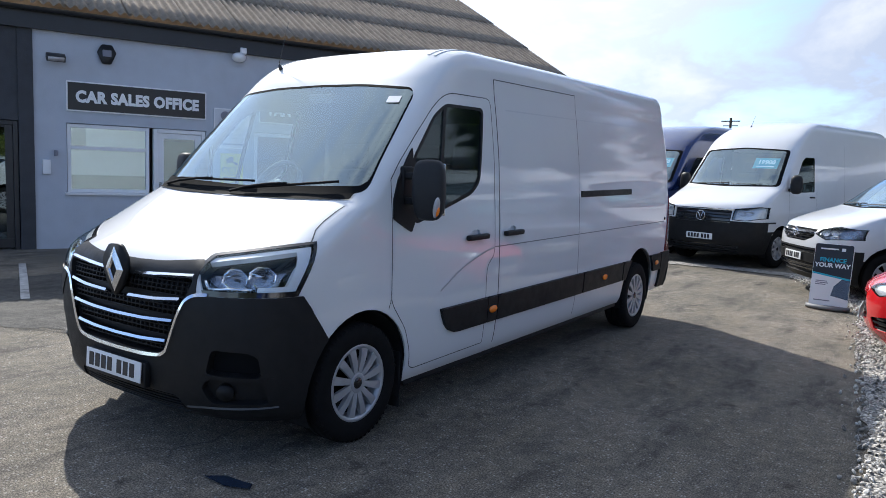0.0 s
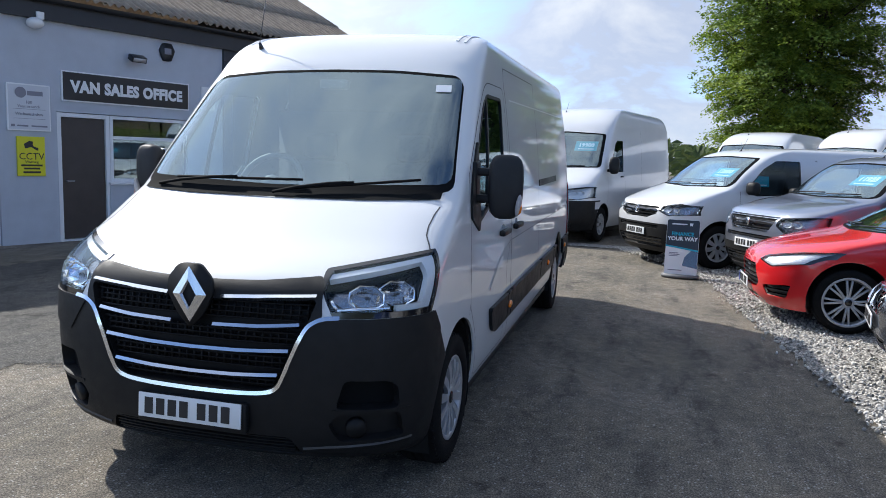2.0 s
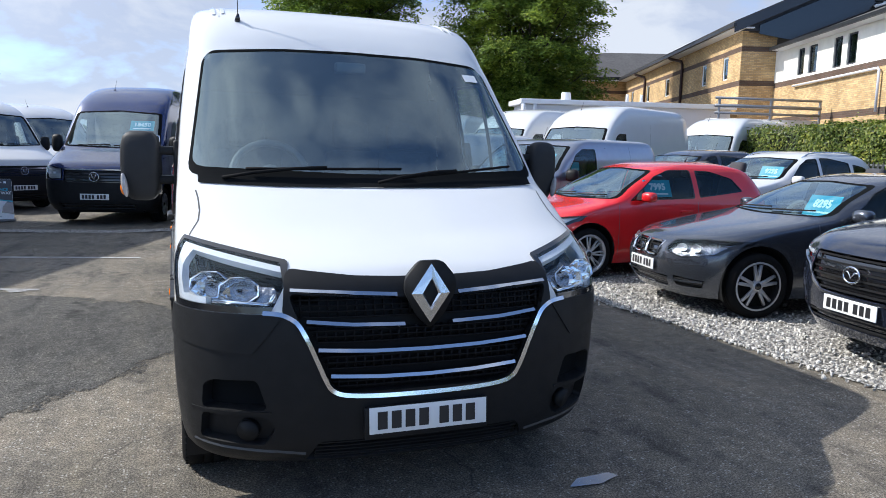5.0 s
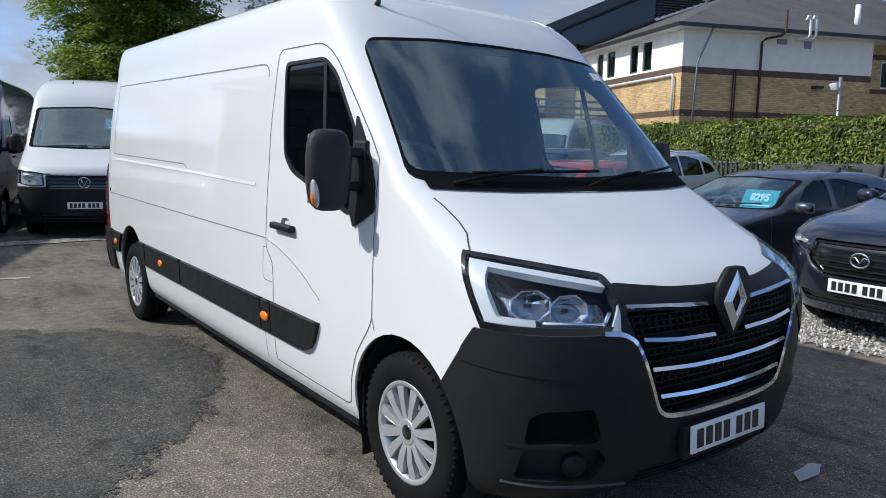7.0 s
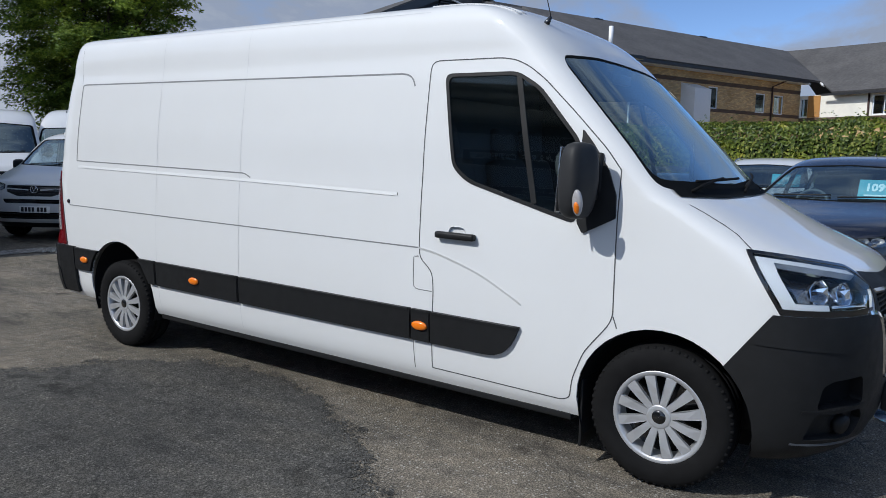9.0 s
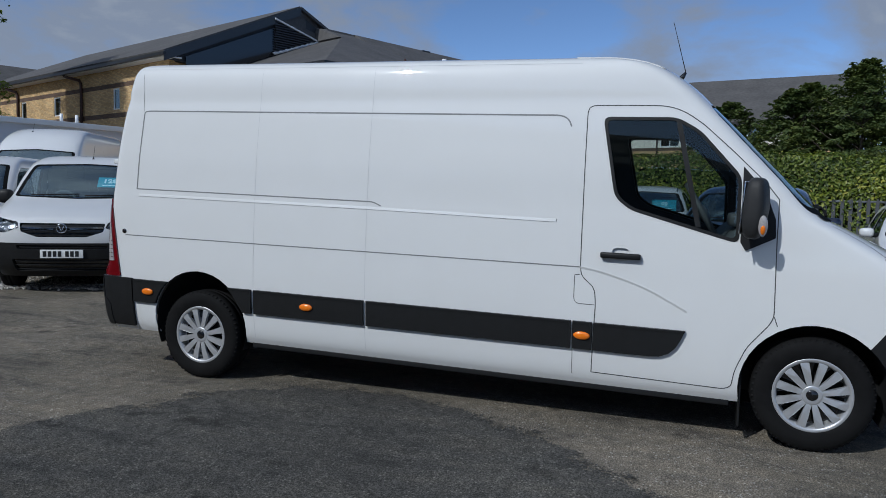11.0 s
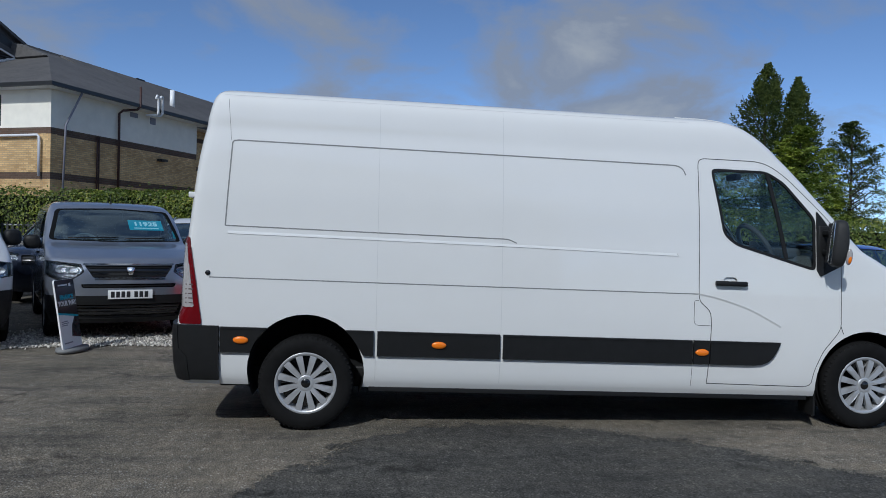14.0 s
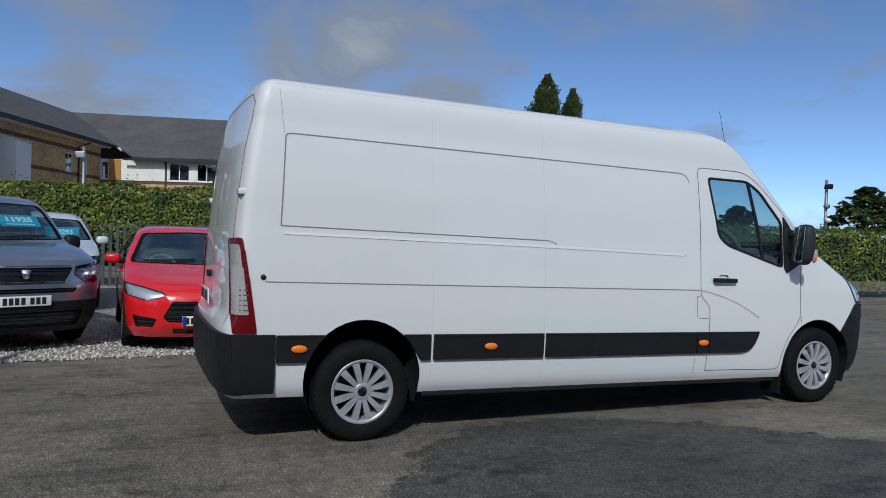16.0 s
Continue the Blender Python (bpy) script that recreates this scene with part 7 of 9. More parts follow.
for k in range(9000):
    a, b = rs.choice(run) if k % 5 else run[rs.randrange(3, len(run) - 2)]
    t = rs.random()
    p = a + (b - a) * t
    off = abs(rs.gauss(0, 1.0)) * 0.8 - 0.06 - 0.10 * (rs.random() < 0.06)
    side = Vector((b.y - a.y, -(b.x - a.x))).normalized() * -1
    p = p + Vector((1, 0)) * off if b.y < a.y else p + side * off
    s = rs.uniform(0.009, 0.020)
    q = Euler((rs.random() * 6, rs.random() * 6, rs.random() * 6)).to_matrix()
    i0 = len(verts)
    sc = Vector((s * rs.uniform(0.7, 1.4), s * rs.uniform(0.7, 1.2), s * rs.uniform(0.5, 0.9)))
    for v in ico:
        w = q @ Vector((v.x * sc.x, v.y * sc.y, v.z * sc.z))
        verts.append((p.x + w.x, p.y + w.y, 0.010 + rise(p.x, p.y) + s * 0.35 + w.z))
    faces += [(i0 + x, i0 + y, i0 + z) for x, y, z in tri]
me = bpy.data.meshes.new("loose_stones")
me.from_pydata(verts, [], faces)
me.materials.append(STONES)
tagged(new("loose_stones", me), "loose pale limestone chippings along the tarmac edge", "gravel", kind="stuff")
# bay lines and marks


def painted_line(a, b, w=0.09):
    a, b = Vector(a), Vector(b)
    t = (b - a).normalized()
    nn = Vector((-t.y, t.x)) * w / 2
    sheet("bay_line", [tuple(a - nn), tuple(b - nn), tuple(b + nn), tuple(a + nn)], 0.007, LINE, "worn white parking bay line on tarmac", 0.003, 2, category="road marking")


painted_line((-2.36, 4.94), (-5.6, 5.87))
painted_line((-1.45, 7.06), (-5.4, 8.05))
painted_line((-4.55, 0.78), (-7.3, 2.04))
sheet("bay_mark", [(-2.46, 4.86), (-2.62, 4.83), (-2.67, 4.98), (-2.51, 5.01)], 0.0085, LINE, "worn white paint mark at a bay corner", 0.0, 8, category="road marking")
sheet("puddle", [(0.72, -0.85), (0.80, -0.78), (0.98, -0.77), (1.02, -0.82), (0.90, -0.87)], 0.009, PUDDLE, "small wet patch on tarmac", 0.02, 4, category="puddle")

# ---- office ----
OFFICE = Matrix(((math.sin(radians(21.1)), -math.cos(radians(21.1)), 0, -7.92), (math.cos(radians(21.1)), math.sin(radians(21.1)), 0, 5.59), (0, 0, 1, 0), (0, 0, 0, 1)))   # x along the front, y into the building


def structure(name, bm, material, label, category="wall", m=OFFICE, smooth=False):
    return tagged(part(name, bm, material, None, smooth=smooth, m=m), label, category, kind="structure")


def blocks(rows, bevel=0.0):
    bm = bmesh.new()
    for r in rows:
        box(bm, *r, bevel)
    return bm


structure("wall_front", blocks([(-2.75, -2.27, 0, 0.22, 0, 3.75), (-2.27, -0.90, 0, 0.22, 0, 0.95), (-2.27, -0.90, 0, 0.22, 2.13, 3.75), (-0.90, 0.06, 0, 0.22, 2.13, 3.75), (0.06, 0.97, 0, 0.22, 0, 3.75), (0.97, 3.45, 0, 0.22, 2.17, 3.75),
                                 (1.87, 3.45, 0, 0.22, 0, 0.98), (3.45, 4.25, 0, 0.22, 0, 3.75)]), WALLGREY, "grey painted office wall with openings")
structure("wall_side", blocks([(-6.0, -4.3, 0, 0.2, 0, 3.75), (-4.3, -2.97, 0, 0.2, 2.12, 3.75), (-2.97, -2.75, -0.03, 0.22, 0, 3.75)]), BLACKWOOD, "black boarded wall beside the glass door")
structure("wall_back", blocks([(-6.0, 8.2, 8.6, 8.8, 0, 3.9), (-6.0, -5.8, 0.2, 8.6, 0, 3.9), (4.25, 4.40, 0.2, 8.6, 0, 3.75), (8.0, 8.2, 0.25, 8.6, 0, 3.9)]), PLASTER, "pale plastered garage and rear walls")
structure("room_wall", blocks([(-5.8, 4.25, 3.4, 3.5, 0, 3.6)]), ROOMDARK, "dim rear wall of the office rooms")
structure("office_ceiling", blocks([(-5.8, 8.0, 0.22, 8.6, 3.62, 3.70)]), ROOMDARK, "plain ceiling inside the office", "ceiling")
# garage front
structure("garage_beam", blocks([(4.25, 8.30, -0.06, 0.10, 3.03, 3.36), (4.25, 8.30, -0.05, 0.10, 3.37, 3.66), (4.25, 8.33, -0.08, 0.10, 3.67, 3.90)], 0.006), BLACKWOOD, "black boarded lintel over the garage opening", "beam")
structure("garage_post", blocks([(4.25, 4.47, -0.04, 0.16, 0, 3.03), (7.44, 7.60, -0.02, 0.16, 0, 3.03), (7.62, 8.22, 0.0, 0.2, 0, 3.03)], 0.008), BLACKWOOD, "black timber posts of the garage opening", "post")
structure("shutter_rail", blocks([(4.5, 7.44, 0.02, 0.06, 2.97, 3.02)], 0.004), GALV, "thin metal shutter rail", "rail")
fas = blocks([(-6.2, 8.4, -0.10, -0.02, 3.60, 3.90)], 0.005)
structure("fascia", fas, BLACKPVC, "black fascia board under the eaves", "fascia")
gut = bmesh.new()
n = 10
prof = [(-0.10 - 0.075 + 0.075 * math.cos(math.pi + math.pi * k / n), 3.93 + 0.07 * math.sin(math.pi + math.pi * k / n)) for k in range(n + 1)]
for x0, x1 in ((-6.2, 8.72),):
    a = [gut.verts.new((x0, y, z)) for y, z in prof]
    b = [gut.verts.new((x1, y, z)) for y, z in prof]
    for k in range(n):
        gut.faces.new((a[k], b[k], b[k + 1], a[k + 1]))
structure("gutter", shell(gut, 0.004, 0.0), BLACKPVC, "black half-round gutter along the eaves", "gutter", smooth=True)
# corrugated roof, sheet by sheet
roof = tagged(new("office_roof"), "weathered corrugated fibre-cement roof sheets", "roof", kind="structure")
roof.matrix_basis = OFFICE
PITCH = math.atan2(6.34 - 3.99, 4.35)
SHEET_W, SHEET_L = 1.0, 1.74
bm = bmesh.new()
cols = 60
grid = []
for j in range(4):
    grid.append([bm.verts.new((SHEET_W * 1.06 * i / cols - 0.03, SHEET_L * 1.06 * j / 3, 0.030 * math.sin(2 * math.pi * 7 * i / cols) + 0.012 * (1 - j / 3))) for i in range(cols + 1)])
for p, q in zip(grid, grid[1:]):
    for k in range(cols):
        bm.faces.new((p[k], p[k + 1], q[k + 1], q[k]))
low = [bm.verts.new(v.co - Vector((0, 0, 0.009))) for v in grid[0]]
for k in range(cols):
    bm.faces.new((low[k], low[k + 1], grid[0][k + 1], grid[0][k]))
for f in bm.faces:
    f.smooth = True
sheet_me = bpy.data.meshes.new("roof_sheet")
bm.to_mesh(sheet_me)
bm.free()
sheet_me.materials.append(SHEET)
for row in range(3):
    for k in range(15):
        ob = new("roof_sheet", sheet_me)
        ob.parent = roof
        ob.matrix_basis = pose(-6.3 + SHEET_W * k + rs.uniform(-0.006, 0.006), -0.28, 3.985 + rs.uniform(-0.004, 0.004), math.degrees(PITCH), 0, rs.uniform(-0.25, 0.25)) @ pose(0, SHEET_L * row, 0.010 * row)
o = bmesh.new()
y1, z1 = 4.55, 6.38
for a, b in (((-6.3, y1, z1), (-6.3, 9.3, 3.85)),):
    vs = [o.verts.new(p) for p in (a, (8.75, y1, z1), (8.75, 9.3, 3.85), b)]
    o.faces.new(vs)
bmesh.ops.solidify(o, geom=o.faces[:], thickness=0.03)
structure("roof_rear", o, SHEET, "rear slope of the corrugated roof", "roof")
o = bmesh.new()
tube(o, [(-6.3, 4.52, 6.40), (8.75, 4.52, 6.40)], 0.09, 10)
structure("ridge_cap", o, SHEET, "grey ridge capping", "ridge", smooth=True)
o = bmesh.new()
prism(o, [(8.22, -0.1, 3.80), (8.22, 9.0, 3.80), (8.22, 4.5, 6.30)], (0.10, 0, 0))
bmesh.ops.recalc_face_normals(o, faces=o.faces[:])
structure("gable_boards", o, BLACKWOOD, "black boarded gable end", "gable")


BLIND_CREAM = mat("cream_blind_reflection", (0.74, 0.72, 0.66), 0.8, var=0.1, vscale=3)
CLEAR_PANE = glass("office_glass", (0.85, 0.88, 0.88), 1.5)


def glazed(name, s0, s1, z0, z1, label, bars=(), rails=(), frame_w=0.06, sill=True, blinds=True):
    """A white framed window; bars and rails divide it."""
    w = tagged(new(name), label, "window", kind="structure")
    w.matrix_basis = OFFICE
    bm = bmesh.new()
    for b in ((s0, s0 + frame_w, z0, z1), (s1 - frame_w, s1, z0, z1), (s0 + frame_w, s1 - frame_w, z0, z0 + frame_w), (s0 + frame_w, s1 - frame_w, z1 - frame_w, z1)):
        box(bm, b[0], b[1], 0.03, 0.10, b[2], b[3], 0.006)
    for s in bars:
        box(bm, s - frame_w / 2, s + frame_w / 2, 0.032, 0.098, z0 + frame_w, z1 - frame_w, 0.006)
    for z, a, b in rails:
        box(bm, a, b, 0.034, 0.096, z - frame_w / 2, z + frame_w / 2, 0.006)
    part("window_frame", bm, UPVC, w, smooth=False)
    if sill:
        bm = bmesh.new()
        box(bm, s0 - 0.05, s1 + 0.05, -0.05, 0.12, z0 - 0.045, z0 - 0.003, 0.008)
        part("window_sill", bm, UPVC, w, smooth=False)
    bm = bmesh.new()
    box(bm, s0 + 0.03, s1 - 0.03, 0.06, 0.066, z0 + 0.03, z1 - 0.03)
    part("pane", bm, CLEAR_PANE, w, smooth=False)
    mid = rails[0][0] if rails else z1
    # cream sheets stand for blinds and the pale reflection on the panes
    for name, b in (("blind_reflection", (s0 + 0.05, s1 - 0.05, z0 + 0.30, mid)), ("top_blind_reflection", (s0 + 0.30, s1 - 0.05, mid, z1 - 0.05))) if blinds else ():
        bm = bmesh.new()
        box(bm, b[0], b[1], 0.125, 0.13, b[2], b[3])
        part(name, bm, BLIND_CREAM, w, smooth=False)
    return w


glazed("window_1", -2.26, -0.94, 0.96, 2.12, "white framed office window with a top light", rails=[(1.72, -2.2, -1.0)])
glazed("window_2", 1.90, 3.43, 1.00, 2.16, "white framed sales window with a top light", rails=[(1.78, 1.96, 3.37)], blinds=False)


def panel_door(name, s0, s1, z1, label, glass_z=(0.9, 1.95), panels=True, sunk=0.05, body=UPVC):
    d = tagged(new(name), label, "door", kind="structure")
    d.matrix_basis = OFFICE
    bm = bmesh.new()
    for a, b, c, e in ((s0, s0 + 0.07, 0, z1), (s1 - 0.07, s1, 0, z1), (s0 + 0.07, s1 - 0.07, z1 - 0.07, z1)):
        box(bm, a, b, 0.02, 0.12, c, e, 0.006)
    part("door_frame", bm, body, d, smooth=False)
    bm = bmesh.new()
    g0, g1 = glass_z
    a, b = s0 + 0.075, s1 - 0.075
    box(bm, a, b, sunk, sunk + 0.05, 0.03, g0, 0.004)
    box(bm, a, a + 0.11, sunk, sunk + 0.05, g0, z1 - 0.075, 0.004)
    box(bm, b - 0.11, b, sunk, sunk + 0.05, g0, z1 - 0.075, 0.004)
    box(bm, a + 0.11, b - 0.11, sunk, sunk + 0.05, g1, z1 - 0.075, 0.004)
    part("door_leaf", bm, body, d, smooth=False)
    if panels:
        for z in (0.20, 0.52):
            bm = bmesh.new()
            box(bm, a + 0.12, b - 0.12, sunk - 0.012, sunk, z, z + 0.24, 0.01)
            part("door_panel", bm, body, d, smooth=False)
    bm = bmesh.new()
    box(bm, a + 0.10, b - 0.10, sunk + 0.02, sunk + 0.026, g0 - 0.01, g1 + 0.01)
    part("pane", bm, PANE, d, smooth=False)
    bm = bmesh.new()
    box(bm, a + 0.03, a + 0.06, sunk - 0.05, sunk, 1.0, 1.16, 0.006)
    part("door_handle", bm, GALV, d)
    return d


door = panel_door("door_1", -0.87, 0.05, 2.12, "white half-glazed panelled office door, closed")
bm = bmesh.new()
for x, z in ((-0.45, 1.22), (-0.52, 1.09), (-0.36, 1.09)):
    cyl(bm, (x, 0.066, z), (x, 0.070, z), 0.062, 20)
part("round_sticker", bm, SIGNWHITE, door, "three round white stickers", smooth=False)
d2 = tagged(new("door_2"), "dark brown door in a white frame, closed", "door", kind="structure")
d2.matrix_basis = OFFICE
bm = blocks([(0.98, 1.05, 0.02, 0.12, 0, 2.16), (1.82, 1.89, 0.02, 0.12, 0, 2.16), (1.05, 1.82, 0.02, 0.12, 2.09, 2.16), (0.98, 1.89, 0.0, 0.14, 0, 0.03)], 0.005)
part("door_frame", bm, UPVC, d2, smooth=False)
bm = bmesh.new()
box(bm, 1.055, 1.815, 0.06, 0.10, 0.04, 2.085, 0.006)
part("door_leaf", bm, mat("dark_brown_door", (0.062, 0.050, 0.044), 0.45, var=0.25, vscale=5), d2, smooth=False)
bm = bmesh.new()
cyl(bm, (1.13, 0.06, 1.02), (1.13, 0.0, 1.02), 0.016, 10)
box(bm, 1.12, 1.24, -0.012, 0.004, 1.008, 1.032, 0.005)
part("door_handle", bm, GALV, d2)
panel_door("door_3", -4.28, -2.98, 2.11, "black framed glass door, closed", (0.18, 2.0), False, 0.05, BLACKPVC)


def signboard(name, s0, s1, z0, z1, label, face, words="", size=0.2, y=-0.035, edge=SIGNWHITE, ink=None):
    sg = thing(name, label, "sign", m=OFFICE)
    bm = bmesh.new()
    box(bm, s0, s1, y, -0.001, z0, z1, 0.004)
    part("frame", bm, edge, sg, smooth=False)
    bm = bmesh.new()
    e = 0.022
    box(bm, s0 + e, s1 - e, y - 0.004, y - 0.001, z0 + e, z1 - e)
    part("face", bm, face, sg, smooth=False)
    if words:
        bm = text_mesh(words, size, 1.08, 0.015)
        xs = [v.co.x for v in bm.verts]
        k = (s1 - s0) * 0.88 / (max(xs) - min(xs))
        bmesh.ops.transform(bm, matrix=pose((s0 + s1) / 2, y - 0.007, (z0 + z1) / 2 - 0.01, 90) @ Matrix.Diagonal((k, max(k, 0.95), 1, 1)), verts=bm.verts)
        part("lettering", bm, ink or SIGNWHITE, sg, smooth=False)
    return sg


def print_bars(sg, rows, material, y=-0.042):
    bm = bmesh.new()
    for x0, x1, z0, z1 in rows:
        box(bm, x0, x1, y, y + 0.003, z0, z1)
    part("print", bm, material, sg, smooth=False)


def words_on(sg, text, x, z, size, material, y=-0.043):
    bm = text_mesh(text, size)
    bmesh.ops.transform(bm, matrix=pose(x, y, z, 90), verts=bm.verts)
    part("lettering", bm, material, sg, smooth=False)


signboard("sign_board", -2.27, 0.05, 2.33, 2.83, "black sign reading CAR SALES OFFICE in white", SIGNBLACK, "CAR SALES OFFICE", 0.27)
signboard("sign_board", 1.05, 3.46, 2.35, 2.85, "black sign reading VAN SALES OFFICE in white", SIGNBLACK, "VAN SALES OFFICE", 0.27)
sg = signboard("notice_board", 0.19, 0.86, 1.83, 2.57, "pale notice board with a round emblem and grey print", SIGNGREY, edge=SIGNWHITE)
bm = bmesh.new(); cyl(bm, (0.40, -0.039, 2.43), (0.40, -0.044, 2.43), 0.085, 24); part("emblem", bm, INKGREY, sg, smooth=False)
print_bars(sg, [(0.50, 0.74, 2.39, 2.46), (0.28, 0.78, 2.17, 2.175), (0.28, 0.78, 2.02, 2.025), (0.24, 0.30, 1.89, 1.93), (0.33, 0.50, 1.895, 1.92), (0.55, 0.80, 1.895, 1.92)], INKGREY)
words_on(sg, "100", 0.52, 2.28, 0.07, INKGREY)
words_on(sg, "Vans in stock", 0.52, 2.215, 0.065, INKGREY)
words_on(sg, "We have 2 sites", 0.52, 2.095, 0.065, INKGREY)
sg = signboard("warning_sign", 0.32, 0.75, 1.11, 1.74, "yellow warning sign with a camera symbol", SIGNYELLOW, edge=SIGNYELLOW)
words_on(sg, "CCTV", 0.535, 1.42, 0.15, PLATE_INK)
words_on(sg, "Warning", 0.535, 1.335, 0.06, PLATE_INK)
print_bars(sg, [(0.37, 0.70, 1.265, 1.295), (0.41, 0.66, 1.215, 1.245), (0.40, 0.67, 1.155, 1.185)], PLATE_INK)
bm = bmesh.new()
prism(bm, [(0.42, -0.040, 1.62), (0.44, -0.040, 1.55), (0.56, -0.040, 1.58), (0.56, -0.040, 1.66), (0.50, -0.040, 1.67)], (0, -0.004, 0))
prism(bm, [(0.54, -0.040, 1.57), (0.62, -0.040, 1.52), (0.64, -0.040, 1.52), (0.64, -0.040, 1.56), (0.56, -0.040, 1.59)], (0, -0.004, 0))
bmesh.ops.recalc_face_normals(bm, faces=bm.faces[:])
part("camera_symbol", bm, PLATE_INK, sg, smooth=False)
sg = signboard("wall_poster", 3.74, 4.05, 2.38, 2.83, "white poster with blue gear symbols and grey print", SIGNWHITE)
bm = bmesh.new()
for x, z, r in ((3.93, 2.71, 0.065), (3.82, 2.65, 0.03)):
    lathe_ring = [(x + r * math.cos(2 * math.pi * k / 20), -0.043, z + r * math.sin(2 * math.pi * k / 20)) for k in range(21)]
    tube(bm, lathe_ring, 0.008, 5)
part("gear_symbol", bm, SIGNBLUE, sg)
print_bars(sg, [(3.80, 3.99, 2.555, 2.565), (3.79, 4.0, 2.52, 2.53), (3.79, 4.0, 2.48, 2.50), (3.80, 3.99, 2.44, 2.46)], INKGREY)


def wall_lamp(name, label, s, z, kind):
    t = thing(name, label, "lamp" if kind == "flood" else "alarm", m=OFFICE)
    bm = bmesh.new()
    if kind == "flood":
        o = bmesh.new(); box(o, -0.14, 0.14, -0.08, 0.08, -0.05, 0.05, 0.012); join(bm, o, 0, pose(s, -0.16, z, 25))
        part("lamp_case", bm, BLACKPVC, t)
        bm = bmesh.new(); o = bmesh.new(); box(o, -0.12, 0.12, -0.084, -0.078, -0.035, 0.035); join(bm, o, 0, pose(s, -0.16, z, 25))
        part("lamp_glass", bm, CLEARLENS, t)
        bm = bmesh.new(); cyl(bm, (s, -0.12, z), (s, 0.0, z + 0.03), 0.018, 8); part("bracket", bm, BLACKPVC, t)
    elif kind == "alarm":
        prism(bm, [(s + x, -0.07, z + y) for x, y in rounded([(-0.08, 0.15), (0.08, 0.15), (0.15, 0.02), (0.07, -0.17), (-0.07, -0.17), (-0.15, 0.02)], 0.02, 2)], (0, 0.069, 0))
        bmesh.ops.recalc_face_normals(bm, faces=bm.faces[:])
        part("alarm_case", bm, BLACKPVC, t)
        bm = bmesh.new(); box(bm, s - 0.07, s + 0.07, -0.078, -0.07, z - 0.05, z + 0.06, 0.01); part("alarm_face", bm, INKGREY, t)
    else:
        bmesh.ops.create_uvsphere(bm, u_segments=16, v_segments=10, radius=1)
        bmesh.ops.transform(bm, matrix=pose(s - 0.03, -0.13, z - 0.04) @ Matrix.Diagonal((0.13, 0.13, 0.09, 1)), verts=bm.verts)
        part("camera_housing", bm, SIGNWHITE, t)
        bm = bmesh.new(); box(bm, s + 0.0, s + 0.12, -0.14, 0.0, z + 0.03, z + 0.15, 0.02); part("camera_mount", bm, SIGNWHITE, t)
    return t


wall_lamp("flood_lamp", "small black floodlight on the grey wall", -2.43, 3.17, "flood")
wall_lamp("flood_lamp", "black floodlight over the van sales sign", 2.34, 3.18, "flood")
wall_lamp("alarm_box", "grey six-sided alarm box on the wall", -1.64, 3.33, "alarm")
wall_lamp("alarm_box", "grey six-sided alarm box near the eaves", 3.0, 3.39, "alarm")
wall_lamp("security_camera", "white round security camera under the eaves", 0.65, 3.56, "camera")
for s, z, h, mt in ((-2.58, 1.38, 0.12, SIGNWHITE), (-2.44, 1.61, 0.05, INKGREY)):
    bm = bmesh.new(); box(bm, s - h * 0.5, s + h * 0.5, -0.08, 0.0, z - h, z + h, 0.01)
    tagged(part("entry_box", bm, mt, m=OFFICE), "small entry box fixed to the grey wall", "intercom")
# inside the garage
bm = blocks([(7.36, 7.44, 0.6, 8.0, 0.92, 1.02), (7.30, 7.44, 0.6, 8.0, 0.78, 0.92)], 0.01)
structure("garage_side_wall", blocks([(7.44, 7.60, 0.18, 8.6, 0, 3.6)]), PLASTER, "pale inner wall of the garage")
tagged(part("wall_shelf", bm, GALV, m=OFFICE), "long metal shelf on the garage wall", "shelf")
bm = bmesh.new(); cyl(bm, (7.20, 2.2, 0.05), (7.34, 2.4, 1.05), 0.014, 8)
br = tagged(part("broom", bm, GALV, m=OFFICE), "broom leaning on the garage wall", "broom")
bm = bmesh.new(); box(bm, 7.0, 7.30, 2.1, 2.3, 0.0, 0.10, 0.02); part("broom_head", bm, PLASTIC, br)
hr = thing("hose_reel", "black hose reel on a metal stand", "hose reel", m=OFFICE)
bm = bmesh.new()
for d in (-0.06, -0.02, 0.02, 0.06):
    ring = [(7.1 + d, 1.3 + 0.20 * math.cos(2 * math.pi * k / 20), 0.32 + 0.20 * math.sin(2 * math.pi * k / 20)) for k in range(21)]
    tube(bm, ring, 0.022, 6)
part("hose", bm, RUBBER, hr)
bm = bmesh.new(); tube(bm, [(7.0, 1.05, 0.01), (7.0, 1.3, 0.55), (7.0, 1.55, 0.01)], 0.012, 6); tube(bm, [(7.2, 1.05, 0.01), (7.2, 1.3, 0.55), (7.2, 1.55, 0.01)], 0.012, 6); tube(bm, [(7.0, 1.3, 0.32), (7.2, 1.3, 0.32)], 0.02, 6)
part("stand", bm, GALV, hr)
structure("garage_floor", blocks([(4.40, 7.44, 0.05, 8.6, -0.05, 0.035)]), mat("oily_concrete", (0.085, 0.085, 0.088), 0.7, var=0.35, vscale=3, bump=0.15, bscale=40), "dark stained concrete floor of the garage", "floor")
structure("wall_socket", blocks([(7.41, 7.44, 2.30, 2.52, 1.48, 1.60)], 0.01), BLACKPVC, "small black box on the garage wall", "box")
wr = thing("wall_hose_reel", "dark hose reel hung on the garage wall", "hose reel", m=OFFICE)
bm = bmesh.new()
